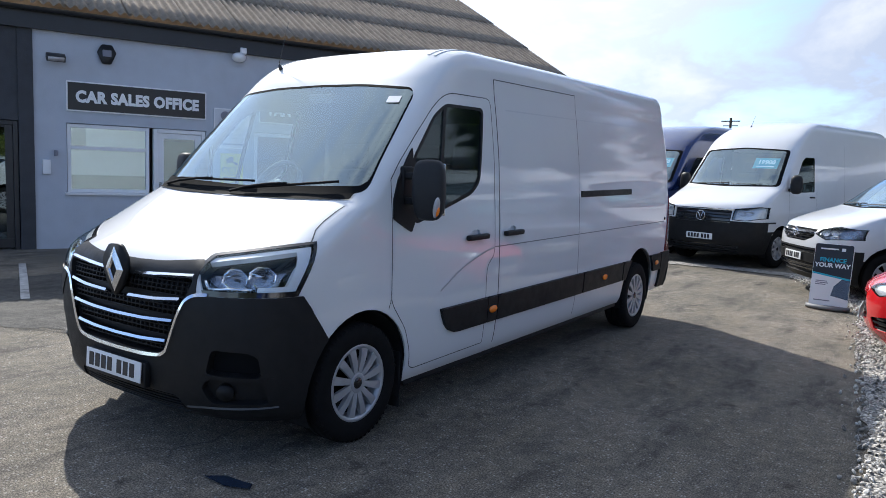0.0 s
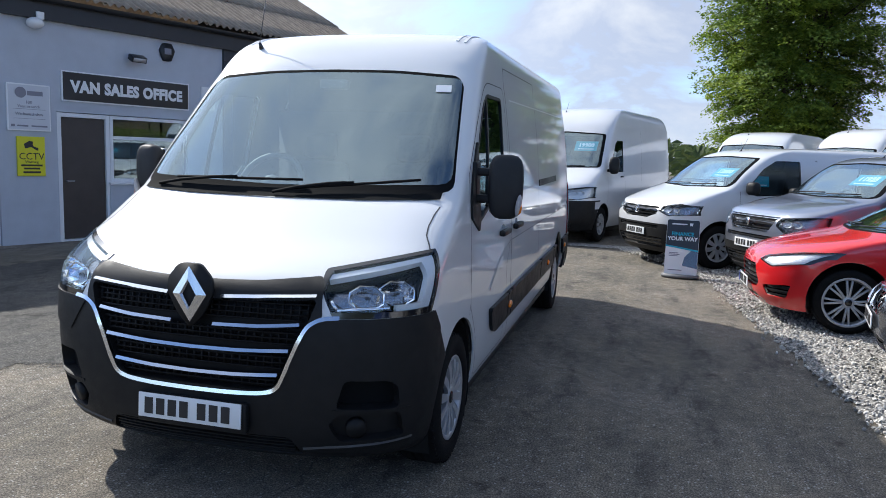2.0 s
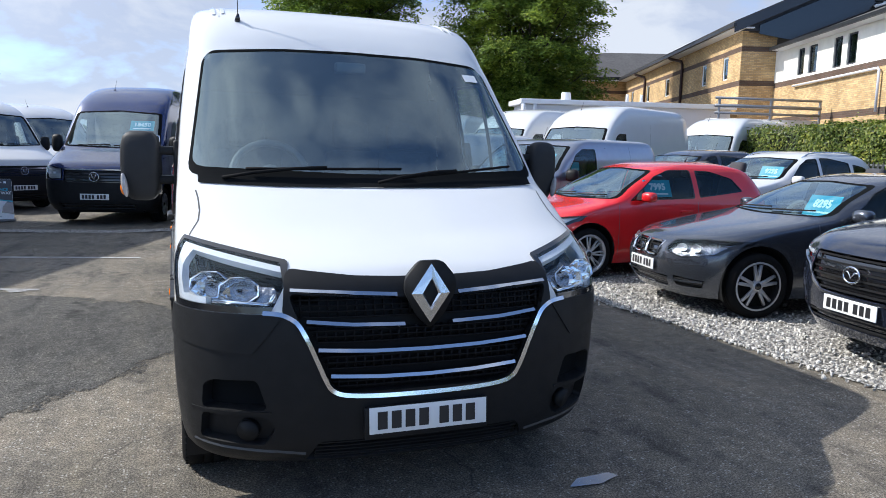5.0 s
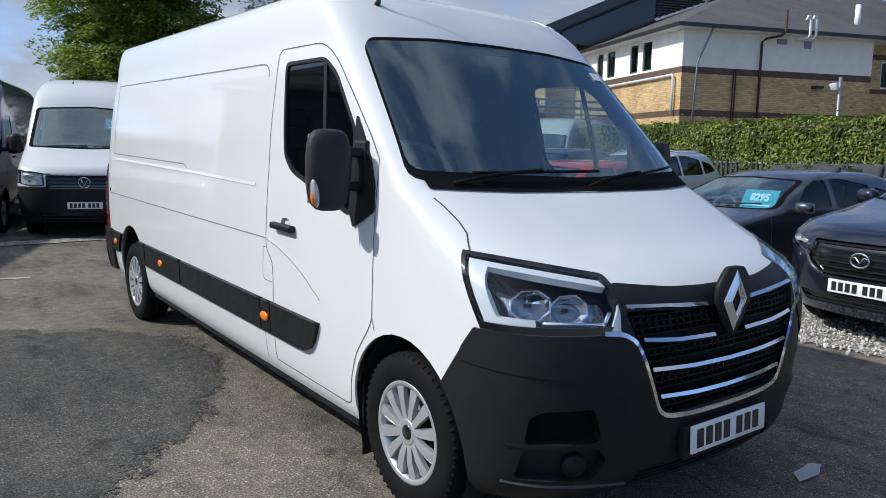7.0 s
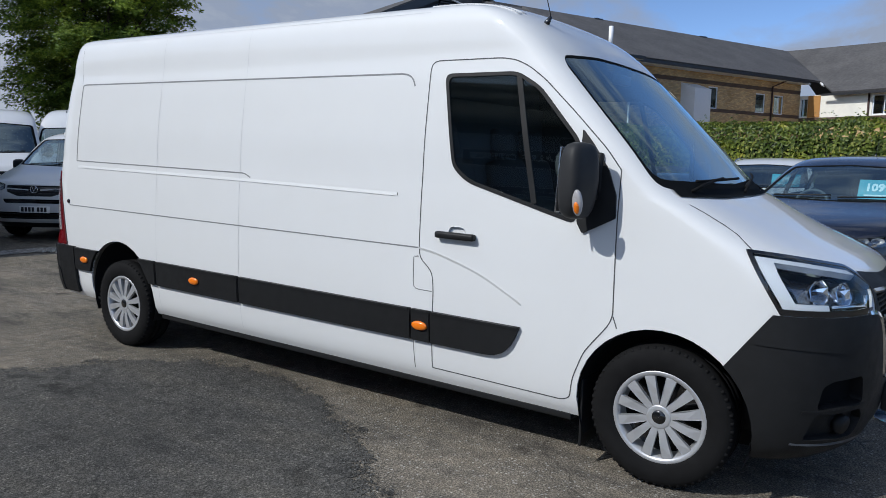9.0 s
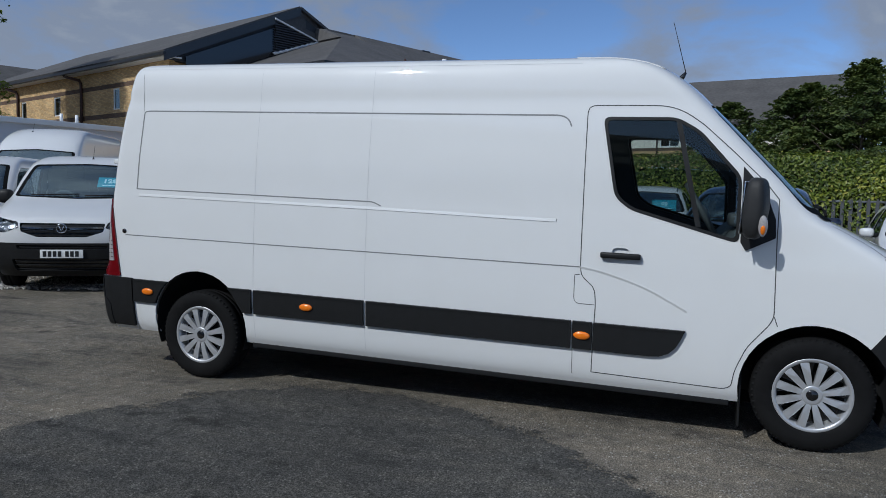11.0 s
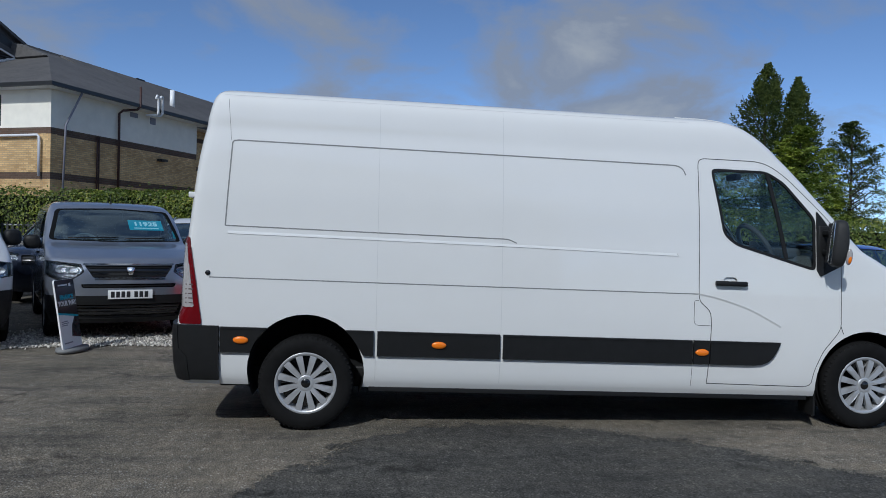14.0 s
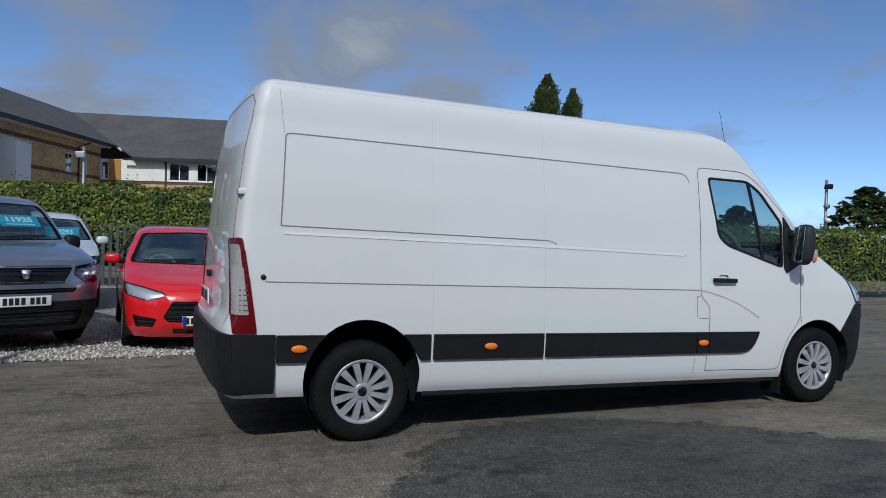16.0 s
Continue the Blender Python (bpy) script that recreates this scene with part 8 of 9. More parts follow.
for d in (0.03, 0.07, 0.11):
    tube(bm, [(7.44 - d, 0.59 + 0.17 * math.cos(2 * math.pi * k / 20), 1.11 + 0.17 * math.sin(2 * math.pi * k / 20)) for k in range(21)], 0.026, 6)
part("hose", bm, RUBBER, wr)
bm = bmesh.new()
cyl(bm, (7.44, 0.59, 1.11), (7.30, 0.59, 1.11), 0.105, 20)
part("drum", bm, PLASTIC, wr)
vehicle("hatch", "garage_car", "black small hatchback with chrome grille bars parked in the garage mouth", "car", tuple((OFFICE @ Vector((5.36, 0.97, 0))).xy), 69, NAVY_P, lamp=[(0.50, 0.80), (0.46, 0.68), (0.62, 0.60), (0.80, 0.66), (0.84, 0.80), (0.70, 0.83)], grilles=[[(-0.46, 0.70), (-0.40, 0.54), (0.40, 0.54), (0.46, 0.70)], [(-0.5, 0.36), (-0.46, 0.27), (0.46, 0.27), (0.5, 0.36)]], chrome=[[(-0.45, 0.70), (0.45, 0.70)], [(-0.43, 0.66), (0.43, 0.66)], [(-0.42, 0.62), (0.42, 0.62)], [(-0.41, 0.58), (0.41, 0.58)], [(-0.48, 0.31), (0.48, 0.31)]], plate_at=0.44, fine=False, group="cars for sale")


FOOTGREY = mat("grey_moulded_foot", (0.20, 0.205, 0.21), 0.6, var=0.2, vscale=20)


def finance_board(at, turn, label):
    """A leaning forecourt board on an oval foot."""
    root = thing("forecourt_sign", label, "sign", "forecourt boards", m=pose(at[0], at[1], 0.012 + rise(*at), 0, 0, turn) @ Matrix.Diagonal((0.86, 0.86, 0.86, 1)))
    bm = bmesh.new()
    n = 24
    ring = [(0.30 * math.cos(2 * math.pi * k / n), 0.17 * math.sin(2 * math.pi * k / n), 0.0) for k in range(n)]
    prism(bm, ring, (0, 0, 0.045))
    bmesh.ops.recalc_face_normals(bm, faces=bm.faces[:])
    part("foot", bm, FOOTGREY, root)
    tilt = pose(0, 0.0, 0.03, -9)
    up = rounded([(-0.26, 0.42), (0.26, 0.42), (0.26, 0.92), (-0.26, 0.92)], 0.04, 3)
    bm = bmesh.new(); prism(bm, [(x, -0.01, z) for x, z in rounded([(-0.26, 0.0), (0.26, 0.0), (0.26, 0.92), (-0.26, 0.92)], 0.04, 3)], (0, 0.02, 0)); bmesh.ops.recalc_face_normals(bm, faces=bm.faces[:])
    part("panel", bm, SIGNWHITE, root, smooth=False, m=tilt)
    bm = bmesh.new(); prism(bm, [(x, -0.0105, z) for x, z in rounded([(-0.255, 0.47), (0.255, 0.40), (0.255, 0.915), (-0.255, 0.915)], 0.03, 3)], (0, -0.003, 0)); bmesh.ops.recalc_face_normals(bm, faces=bm.faces[:])
    part("dark_print", bm, SIGNBLACK, root, smooth=False, m=tilt)
    for words, z, mt, sz in (("FINANCE", 0.68, TEAL, 0.085), ("YOUR WAY", 0.60, SIGNWHITE, 0.088)):
        bm = text_mesh(words, sz, 1.0, 0.003)
        bmesh.ops.transform(bm, matrix=pose(0.0, -0.016, z, 90), verts=bm.verts)
        part("lettering", bm, mt, root, smooth=False, m=tilt)
    bm = bmesh.new()
    for x0, x1, z0, z1 in ((-0.18, 0.06, 0.835, 0.855), (0.10, 0.15, 0.82, 0.865)):
        box(bm, x0, x1, -0.0165, -0.0125, z0, z1)
    part("print", bm, SIGNWHITE, root, smooth=False, m=tilt)
    for x0, x1, z0, z1 in ((-0.20, -0.05, 0.36, 0.372), (-0.20, -0.03, 0.335, 0.347), (-0.20, -0.06, 0.31, 0.322), (-0.20, 0.02, 0.075, 0.09)):
        bm = bmesh.new()
        box(bm, x0, x1, -0.0135, -0.0098, z0, z1)
        part("small_print", bm, INKGREY, root, smooth=False, m=tilt)
    bm = bmesh.new(); prism(bm, [(x, -0.0098, z) for x, z in ((0.02, 0.16), (0.255, 0.12), (0.255, 0.44), (0.16, 0.43), (0.05, 0.30))], (0, -0.004, 0)); bmesh.ops.recalc_face_normals(bm, faces=bm.faces[:])
    part("car_print", bm, DARK_P, root, smooth=False, m=tilt)
    bm = bmesh.new(); prism(bm, [(x, -0.0099, z) for x, z in ((-0.255, 0.47), (0.255, 0.40), (0.255, 0.425), (-0.255, 0.495))], (0, -0.0045, 0)); bmesh.ops.recalc_face_normals(bm, faces=bm.faces[:])
    part("stripe_print", bm, TEAL, root, smooth=False, m=tilt)
    return root


finance_board((2.42, 7.22), -5, "black and white finance sign on an oval foot")
finance_board((-4.14, 12.5), 20, "black and white finance sign near the garage")

# ---- brick building beyond the hedge ----
BM = pose(22.6, 15.7, 0, 0, 0, -22)                    # x along the front, y into the building
bld = thing("brick_building", "two-storey buff brick building with white boarding and slate roofs", "building", m=BM)


def bpart(name, bm, material, label="", smooth=False):
    return part(name, bm, material, bld, label, smooth)


# windows: start, end, bottom, top
WIN_FAR = [(13.0, 14.0, 5.05, 6.34), (20.0, 20.95, 4.97, 6.30), (24.85, 25.9, 4.96, 6.20), (26.88, 27.95, 4.95, 6.20)]
WIN_A = [(2.35, 3.08, 5.22, 6.42), (3.5, 4.18, 5.22, 6.42), (5.6, 6.38, 5.24, 6.42), (6.8, 7.42, 5.26, 6.42)]
WIN_B = [(11.65, 12.45, 5.44, 6.60), (15.1, 15.9, 5.44, 6.60), (22.7, 23.7, 5.44, 6.60), (28.0, 28.9, 5.44, 6.60), (33.2, 34.0, 5.44, 6.60)]
WIN_W = [(2.80, 3.36, 4.87, 6.13), (-2.85, -1.40, 4.87, 6.13), (-4.75, -3.35, 4.87, 6.13), (-8.4, -6.6, 4.87, 6.13)]


def wall_strips(axis, pos, a0, a1, bands, wins, thick=0.3):
    """Horizontal bands of a wall with window holes. axis 'x': the wall runs along x at y=pos. Returns each piece with its material."""
    out = []
    for z0, z1, material in bands:
        cuts = sorted({z0, z1} | {z for w in wins for z in w[2:4] if z0 < z < z1})
        for c0, c1 in zip(cuts, cuts[1:]):
            holes = sorted((w[0], w[1]) for w in wins if w[2] <= c0 + 1e-6 and w[3] >= c1 - 1e-6)
            x = a0
            for h0, h1 in holes + [(a1, a1)]:
                if h0 > x:
                    bm = bmesh.new()
                    out.append((bm, material))
                    if axis == "x":
                        box(bm, x, h0, pos, pos + thick, c0, c1)
                    else:
                        box(bm, pos, pos + thick, x, h0, c0, c1)
                x = h1
    return out


BLIND = mat("pale_window_blind", (0.42, 0.44, 0.46), 0.8, var=0.2, vscale=3)


def far_window(axis, pos, w, frame_mat):
    bm = bmesh.new()
    e = 0.07
    for a, b, c, d in ((w[0], w[0] + e, w[2], w[3]), (w[1] - e, w[1], w[2], w[3]), (w[0] + e, w[1] - e, w[2], w[2] + e), (w[0] + e, w[1] - e, w[3] - e, w[3]), ((w[0] + w[1]) / 2 - 0.03, (w[0] + w[1]) / 2 + 0.03, w[2] + e, w[3] - e) if w[1] - w[0] > 1.2 else (w[0], w[0] + 0.01, w[2], w[3])):
        box(bm, a, b, pos + 0.05, pos + 0.12, c, d) if axis == "x" else box(bm, pos + 0.05, pos + 0.12, a, b, c, d)
    win = part("window", bm, frame_mat, bld, smooth=False)
    bm = bmesh.new()
    box(bm, w[0] + 0.02, w[1] - 0.02, pos + 0.08, pos + 0.09, w[2] + 0.02, w[3] - 0.02) if axis == "x" else box(bm, pos + 0.08, pos + 0.09, w[0] + 0.02, w[1] - 0.02, w[2] + 0.02, w[3] - 0.02)
    part("pane", bm, PANE, win, smooth=False)
    bm = bmesh.new()
    m_ = w[0] + (w[1] - w[0]) * 0.62
    box(bm, w[0] + 0.03, m_, pos + 0.17, pos + 0.18, w[2] + 0.03, w[3] - 0.03) if axis == "x" else box(bm, pos + 0.17, pos + 0.18, w[0] + 0.03, m_, w[2] + 0.03, w[3] - 0.03)
    part("blind", bm, BLIND, win, smooth=False)


for axis, pos, a0, a1, bands, wins in (
        ("x", 0.0, 0.3, 9.1, [(0, 3.2, BRICK), (3.2, 3.46, BRICK_BROWN), (3.46, 4.88, BRICK), (4.88, 5.14, BRICK_BROWN), (5.14, 6.62, RENDER_W)], []),
        ("x", 3.4, 9.1, 29.9, [(0, 4.78, BRICK), (4.78, 5.0, BRICK_BROWN), (5.0, 6.4, BRICK), (6.4, 6.64, BRICK_BROWN), (6.64, 7.25, BRICK)], WIN_FAR),
        ("y", 8.8, 0.3, 3.4, [(0, 4.88, BRICK), (4.88, 5.14, BRICK_BROWN), (5.14, 6.62, RENDER_W)], []),
        ("y", 0.0, 0.0, 9.9, [(0, 3.2, BRICK), (3.2, 3.46, BRICK_BROWN), (3.46, 4.9, BRICK), (4.9, 5.14, BRICK_BROWN), (5.14, 6.62, RENDER_W)], WIN_A),
        ("y", -1.65, 9.9, 36.4, [(0, 5.0, BRICK), (5.0, 5.26, BRICK_BROWN), (5.26, 6.62, BRICK), (6.62, 6.86, BRICK_BROWN), (6.86, 7.62, BRICK)], WIN_B),
        ("x", 36.4, -10.0, -1.65, [(0, 5.0, BRICK), (5.0, 5.26, BRICK_BROWN), (5.26, 6.62, BRICK), (6.62, 6.86, BRICK_BROWN), (6.86, 7.66, BRICK)], []),
        ("x", 9.9, -1.35, 0.0, [(0, 5.0, BRICK), (5.0, 5.26, BRICK_BROWN), (5.26, 6.62, BRICK), (6.62, 6.86, BRICK_BROWN), (6.86, 7.5, BRICK)], []),
        ("y", 29.9, -13.0, 3.4, [(0, 4.6, BRICK), (4.6, 4.82, BRICK_BROWN), (4.82, 6.3, RENDER_W)], WIN_W)):
    for bm, material in wall_strips(axis, pos, a0, a1, bands, wins):
        bpart("wall_piece", bm, material)
    for w in wins:
        far_window(axis, pos, w, BLACKWOOD if wins is WIN_A else UPVC)
bpart("timber_panel", blocks([(29.87, 29.9, 1.95, 2.80, 4.84, 6.28)]), mat("orange_timber_panel", (0.45, 0.22, 0.06), 0.7, var=0.2), "orange timber panel")
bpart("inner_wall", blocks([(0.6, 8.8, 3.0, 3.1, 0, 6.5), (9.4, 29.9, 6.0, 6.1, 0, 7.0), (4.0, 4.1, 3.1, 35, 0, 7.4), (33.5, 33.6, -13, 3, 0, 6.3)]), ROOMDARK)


def slope(pts, thick=0.14):
    bm = bmesh.new()
    bm.faces.new([bm.verts.new(p) for p in pts])
    bmesh.ops.recalc_face_normals(bm, faces=bm.faces[:])
    bmesh.ops.solidify(bm, geom=bm.faces[:], thickness=thick)
    return bm


for k, pts in enumerate((
        [(-0.5, -0.5, 6.70), (9.7, -0.5, 6.70), (9.7, 8.7, 10.4), (7.4, 8.7, 10.4), (6.9, 6.9, 9.70)],
        [(-0.5, -0.5, 6.70), (6.9, 6.9, 9.70), (7.1, 9.3, 9.72), (-0.5, 9.3, 6.70)],
        [(6.9, 6.9, 9.70), (7.4, 8.7, 10.4), (7.3, 9.5, 10.55), (7.1, 9.3, 9.72)],
        [(9.5, 2.7, 7.22), (32.6, 2.7, 7.22), (36.5, 8.7, 10.38), (9.5, 8.7, 10.38)],
        [(7.4, 8.7, 10.4), (40.0, 8.7, 10.38), (40.0, 16.0, 6.8), (7.4, 16.0, 6.8)],
        [(-2.25, 9.2, 7.78), (5.9, 9.2, 11.40), (5.9, 36.5, 11.40), (-2.25, 36.5, 7.78)],
        [(-10.6, 35.8, 7.80), (5.0, 35.8, 7.80), (5.0, 41.2, 10.45), (-2.6, 41.2, 10.45), (-6.0, 40.0, 9.86)],
        [(5.9, 9.2, 11.40), (14.0, 9.2, 7.78), (14.0, 36.5, 7.78), (5.9, 36.5, 11.40)],
        [(4.1, 9.15, 10.50), (7.15, 9.15, 9.76), (8.3, 9.6, 10.36), (5.9, 9.35, 11.36)],
        [(29.4, -13.5, 6.30), (29.4, 0.9, 6.30), (36.5, 8.7, 10.38), (36.5, -13.5, 9.9)],
        [(36.5, -13.5, 9.9), (36.5, 8.7, 10.38), (42, 8.7, 6.8), (42, -13.5, 6.6)])):
    bpart("roof", slope(pts), SLATE, "dark grey slate roof")
bpart("valley_flashing", tube(bmesh.new(), [(30.6, 2.2, 7.0), (36.4, 8.6, 10.36)], 0.10, 6), UPVC)
bpart("gable_glazing", prism(bmesh.new(), [(-1.1, 9.28, 7.35), (0.4, 9.28, 7.10), (4.15, 9.28, 8.60), (4.15, 9.28, 10.05), (-1.1, 9.28, 7.75)], (0, 0.06, 0)), GLOSSBLACK, "dark glazed gable")
bm = bmesh.new()
prism(bm, [(-1.9, 9.40, 7.5), (13.4, 9.40, 7.5), (5.9, 9.40, 11.2)], (0, 0.1, 0))
bmesh.ops.recalc_face_normals(bm, faces=bm.faces[:])
bpart("gable_wall", bm, BLACKWOOD)
for k in range(13):
    z = 8.78 + 0.13 * k
    x1 = 4.15 + (10.45 - z) / 0.26 if z > 9.66 else 7.1
    lowest = 4.15 + (z - 8.70) / 0.34                  # the lean-to roof rises across the louvre's foot
    x1 = min(x1, lowest)
    if x1 > 4.3:
        bpart("louvre_slat", blocks([(4.15, x1, 9.12, 9.27, z, z + 0.07)]), BLACKWOOD)
bpart("louvre_sill", slope([(4.0, 9.0, 8.62), (7.1, 9.0, 9.74), (7.1, 9.2, 9.84), (4.0, 9.2, 8.72)], 0.06), UPVC)
bpart("louvre_flashing", tube(bmesh.new(), [(4.08, 9.08, 10.52), (7.2, 9.08, 9.74)], 0.05, 6), UPVC)
# fascias, gutters, pipes, vents
bpart("gutter", blocks([(-0.62, 9.7, -0.62, -0.50, 6.58, 6.72), (-0.62, -0.50, -0.5, 9.2, 6.58, 6.72)]), BLACKPVC)
bpart("gutter", blocks([(9.7, 29.5, 2.56, 2.70, 7.08, 7.24)]), BLACKPVC)
bpart("gutter", blocks([(-2.38, -2.24, 9.1, 35.7, 7.64, 7.80)]), BLACKPVC)
bpart("gutter", blocks([(-10.6, -2.24, 35.7, 35.82, 7.66, 7.80)]), BLACKPVC)
bpart("soffit", blocks([(-2.24, -1.35, 9.2, 36.4, 7.60, 7.65), (-10.6, -2.24, 35.82, 36.4, 7.60, 7.65)]), UPVC)
bpart("gutter", blocks([(29.28, 29.4, -13.5, 1.6, 6.18, 6.32)]), BLACKPVC)
bpart("soffit", blocks([(-0.5, 9.7, -0.5, 0.0, 6.57, 6.62), (-0.5, 0.0, 0.0, 9.2, 6.57, 6.62), (9.4, 29.9, 2.7, 3.4, 7.05, 7.10), (9.1, 9.7, 0.0, 3.4, 6.57, 6.62)]), UPVC)
bpart("verge_board", slope([(-2.3, 9.16, 7.38), (5.9, 9.16, 11.02), (5.9, 9.16, 11.46), (-2.3, 9.16, 7.84)], 0.06), mat("blue_grey_fascia", (0.050, 0.060, 0.075), 0.5, var=0.15), "blue-grey verge board")
RUST = mat("rust_red_pipe", (0.055, 0.024, 0.020), 0.6, var=0.3)
bm = bmesh.new(); tube(bm, [(3.50, -0.12, 2.5), (3.50, -0.12, 6.22), (3.62, -0.2, 6.36), (4.05, -0.56, 6.46), (4.18, -0.62, 6.6), (4.18, -0.62, 7.45)], 0.05, 8); bpart("soil_pipe", bm, RUST, "rust red soil pipe", True)
bm = bmesh.new(); tube(bm, [(0.95, -0.55, 6.60), (0.62, -0.1, 5.3), (0.50, -0.1, 2.5)], 0.04, 8); bpart("downpipe", bm, INKGREY, "", True)
for x in (2.31, 2.41):
    bm = bmesh.new(); tube(bm, [(x, -0.08, 2.5), (x, -0.08, 5.1)], 0.03, 8); bpart("downpipe", bm, RUST, "", True)
bm = bmesh.new(); tube(bm, [(-0.12, 7.5, 4.80), (-0.12, 0.5, 4.84), (-0.12, 0.42, 4.76), (-0.12, 0.42, 3.3)], 0.05, 8); bpart("service_pipe", bm, SIGNGREY, "pale grey service pipe", True)
for x in (5.3, 5.58):
    bm = bmesh.new(); tube(bm, [(x - 0.35, -0.3, 6.38), (x - 0.05, -0.62, 6.44), (x, -0.66, 6.55), (x, -0.66, 7.12), (x - 0.08, -0.7, 7.25), (x - 0.22, -0.75, 7.25), (x - 0.30, -0.75, 7.08)], 0.05, 8); bpart("flue", bm, UPVC, "curved white flue", True)
bpart("wall_vent", blocks([(5.6, 5.95, -0.03, 0.0, 6.1, 6.4), (4.3, 4.75, -0.05, 0.0, 6.22, 6.42)]), INKGREY)
bm = bmesh.new(); cyl(bm, (10.4, 2.4, 7.4), (10.4, 2.4, 8.62), 0.12, 14); bpart("roof_flue", bm, UPVC, "white roof flue", True)
bm = bmesh.new()
prism(bm, [(17.45, 3.4, 2.2), (17.45, 3.4, 6.32), (17.45, 2.4, 5.96), (17.45, 2.4, 2.2)], (1.5, 0, 0))
bmesh.ops.recalc_face_normals(bm, faces=bm.faces[:])
bpart("service_cupboard", bm, UPVC, "white boxed service duct")
for x in (15.6, 25.9):
    bpart("ridge_vent", blocks([(x - 0.35, x + 0.35, 8.45, 8.85, 10.34, 10.50)]), BLACKPVC)
bpart("wall_light", blocks([(6.1, 6.5, -0.3, 0.0, 4.50, 4.60)]), BLACKPVC)
bm = bmesh.new(); tube(bm, [(26.55, 3.34, 2.5), (26.55, 3.34, 6.7), (27.2, 2.75, 7.12)], 0.06, 8); bpart("downpipe", bm, RUST, "", True)
bm = bmesh.new(); tube(bm, [(29.84, -1.2, 2.5), (29.84, -1.2, 6.2)], 0.06, 8); bpart("downpipe", bm, RUST, "", True)
for y in (19.6, 29.2):
    bm = bmesh.new(); tube(bm, [(-1.75, y, 2.5), (-1.75, y, 7.1), (-1.8, y + 0.1, 7.3), (-2.25, y + 1.0, 7.55), (-2.3, y + 1.1, 7.7)], 0.085, 8); bpart("downpipe", bm, RUST, "", True)

# ---- cabin and ramp railing, beyond the vans ----
cab = thing("portable_cabin", "long white flat-roofed cabin behind the parked vans", "cabin", m=pose(14.15, 27.5, 0, 0, 0, -12.5))
part("cabin_body", blocks([(0.25, 10.4, 0.2, 2.5, 0, 3.82)], 0.02), SIGNGREY, cab)
part("cabin_roof", blocks([(0, 10.6, 0, 2.7, 3.82, 4.05)], 0.015), UPVC, cab)
for x in (0.05, 0.6):
    part("roof_leg", blocks([(x, x + 0.14, 0.0, 0.14, 0, 3.82)]), UPVC, cab)
bm = bmesh.new(); cyl(bm, (2.6, 1.6, 4.02), (2.6, 1.6, 4.5), 0.26, 14, 0.22); part("roof_vent", bm, UPVC, cab, smooth=False)
for x in (5.2, 5.9):
    bm = bmesh.new(); cyl(bm, (x, 0.3, 4.02), (x, 0.3, 4.4), 0.07, 10); part("roof_pipe", bm, UPVC, cab)
ramp = thing("ramp_railing", "grey steel railing of a raised ramp beside the brick building", "railing", m=pose(19.23, 20.29, 0, 0, 0, -9.8))
part("ramp_deck", blocks([(0.05, 4.5, 0.05, 1.0, 0, 3.1)]), SIGNGREY, ramp)
for z, r in ((3.30, 0.05), (3.58, 0.07), (3.88, 0.05)):
    bm = bmesh.new(); tube(bm, [(-0.12, 0, z), (4.55, 0, z)], r, 8); part("rail", bm, GALV, ramp)
for x in (0.05, 2.3, 4.5):
    bm = bmesh.new(); box(bm, x - 0.04, x + 0.04, -0.04, 0.04, 0, 3.92, 0.008); part("rail_post", bm, GALV, ramp)

# ---- hedge and fence ----
HEDGE = [(16.9, 18.0), (15.5, 12.0), (13.7, 4.5), (11.5, -5.0), (9.4, -14.6), (7.2, -25.0)]


def leaves(bm_v, bm_f, p, n, size, rng):
    """One leaf: a bent diamond."""
    t = n.orthogonal().normalized()
    t = Matrix.Rotation(rng.random() * 6.283, 3, n) @ t
    b = n.cross(t)
    i = len(bm_v)
    l, w = size * rng.uniform(0.8, 1.3), size * rng.uniform(0.45, 0.7)
    bm_v += [tuple(p - t * l), tuple(p + b * w + n * w * 0.3), tuple(p + t * l), tuple(p - b * w + n * w * 0.3)]
    bm_f += [(i, i + 1, i + 2), (i, i + 2, i + 3)]


rh = random.Random(11)
lv, lf = [], []
for (a, b), share in zip(zip(HEDGE, HEDGE[1:]), (6000, 17000, 21000, 12000, 5000)):
    a, b = Vector((*a, 0)), Vector((*b, 0))
    d = (b - a).normalized()
    out = Vector((d.y, -d.x, 0))
    if out.x > 0:
        out = -out
    for k in range(share):
        q = a + (b - a) * rh.random()
        top = 2.4 - 0.5 * max(0.0, min(1.0, (-2.0 - q.y) / 9.0)) + 0.12 * noise.noise(Vector((q.y * 0.9, 0, 3))) + 0.06 * noise.noise(Vector((q.y * 4, 1, 3)))
        if rh.random() < 0.72:
            foot = 0.75 if q.y > -5 else 0.15
            z = foot + (top - foot) * rh.random() ** 0.7
            bulge = 0.10 * noise.noise(Vector((q.y * 1.7, z * 1.7, 0))) + rh.uniform(-0.08, 0.05)
            p = q + out * (0.45 + bulge) + Vector((0, 0, z))
            n = (out + Vector((rh.uniform(-0.8, 0.8), rh.uniform(-0.8, 0.8), rh.uniform(-0.3, 1.0)))).normalized()
        else:
            p = q + out * rh.uniform(-0.45, 0.45) + Vector((0, 0, top + rh.uniform(-0.06, 0.10) + (0.25 * rh.random() if rh.random() < 0.03 else 0)))
            n = Vector((rh.uniform(-0.7, 0.7), rh.uniform(-0.7, 0.7), 1)).normalized()
        leaves(lv, lf, p, n, 0.044, rh)
me = bpy.data.meshes.new("foliage")
me.from_pydata(lv, [], lf)
me.materials.append(LEAF_HEDGE)
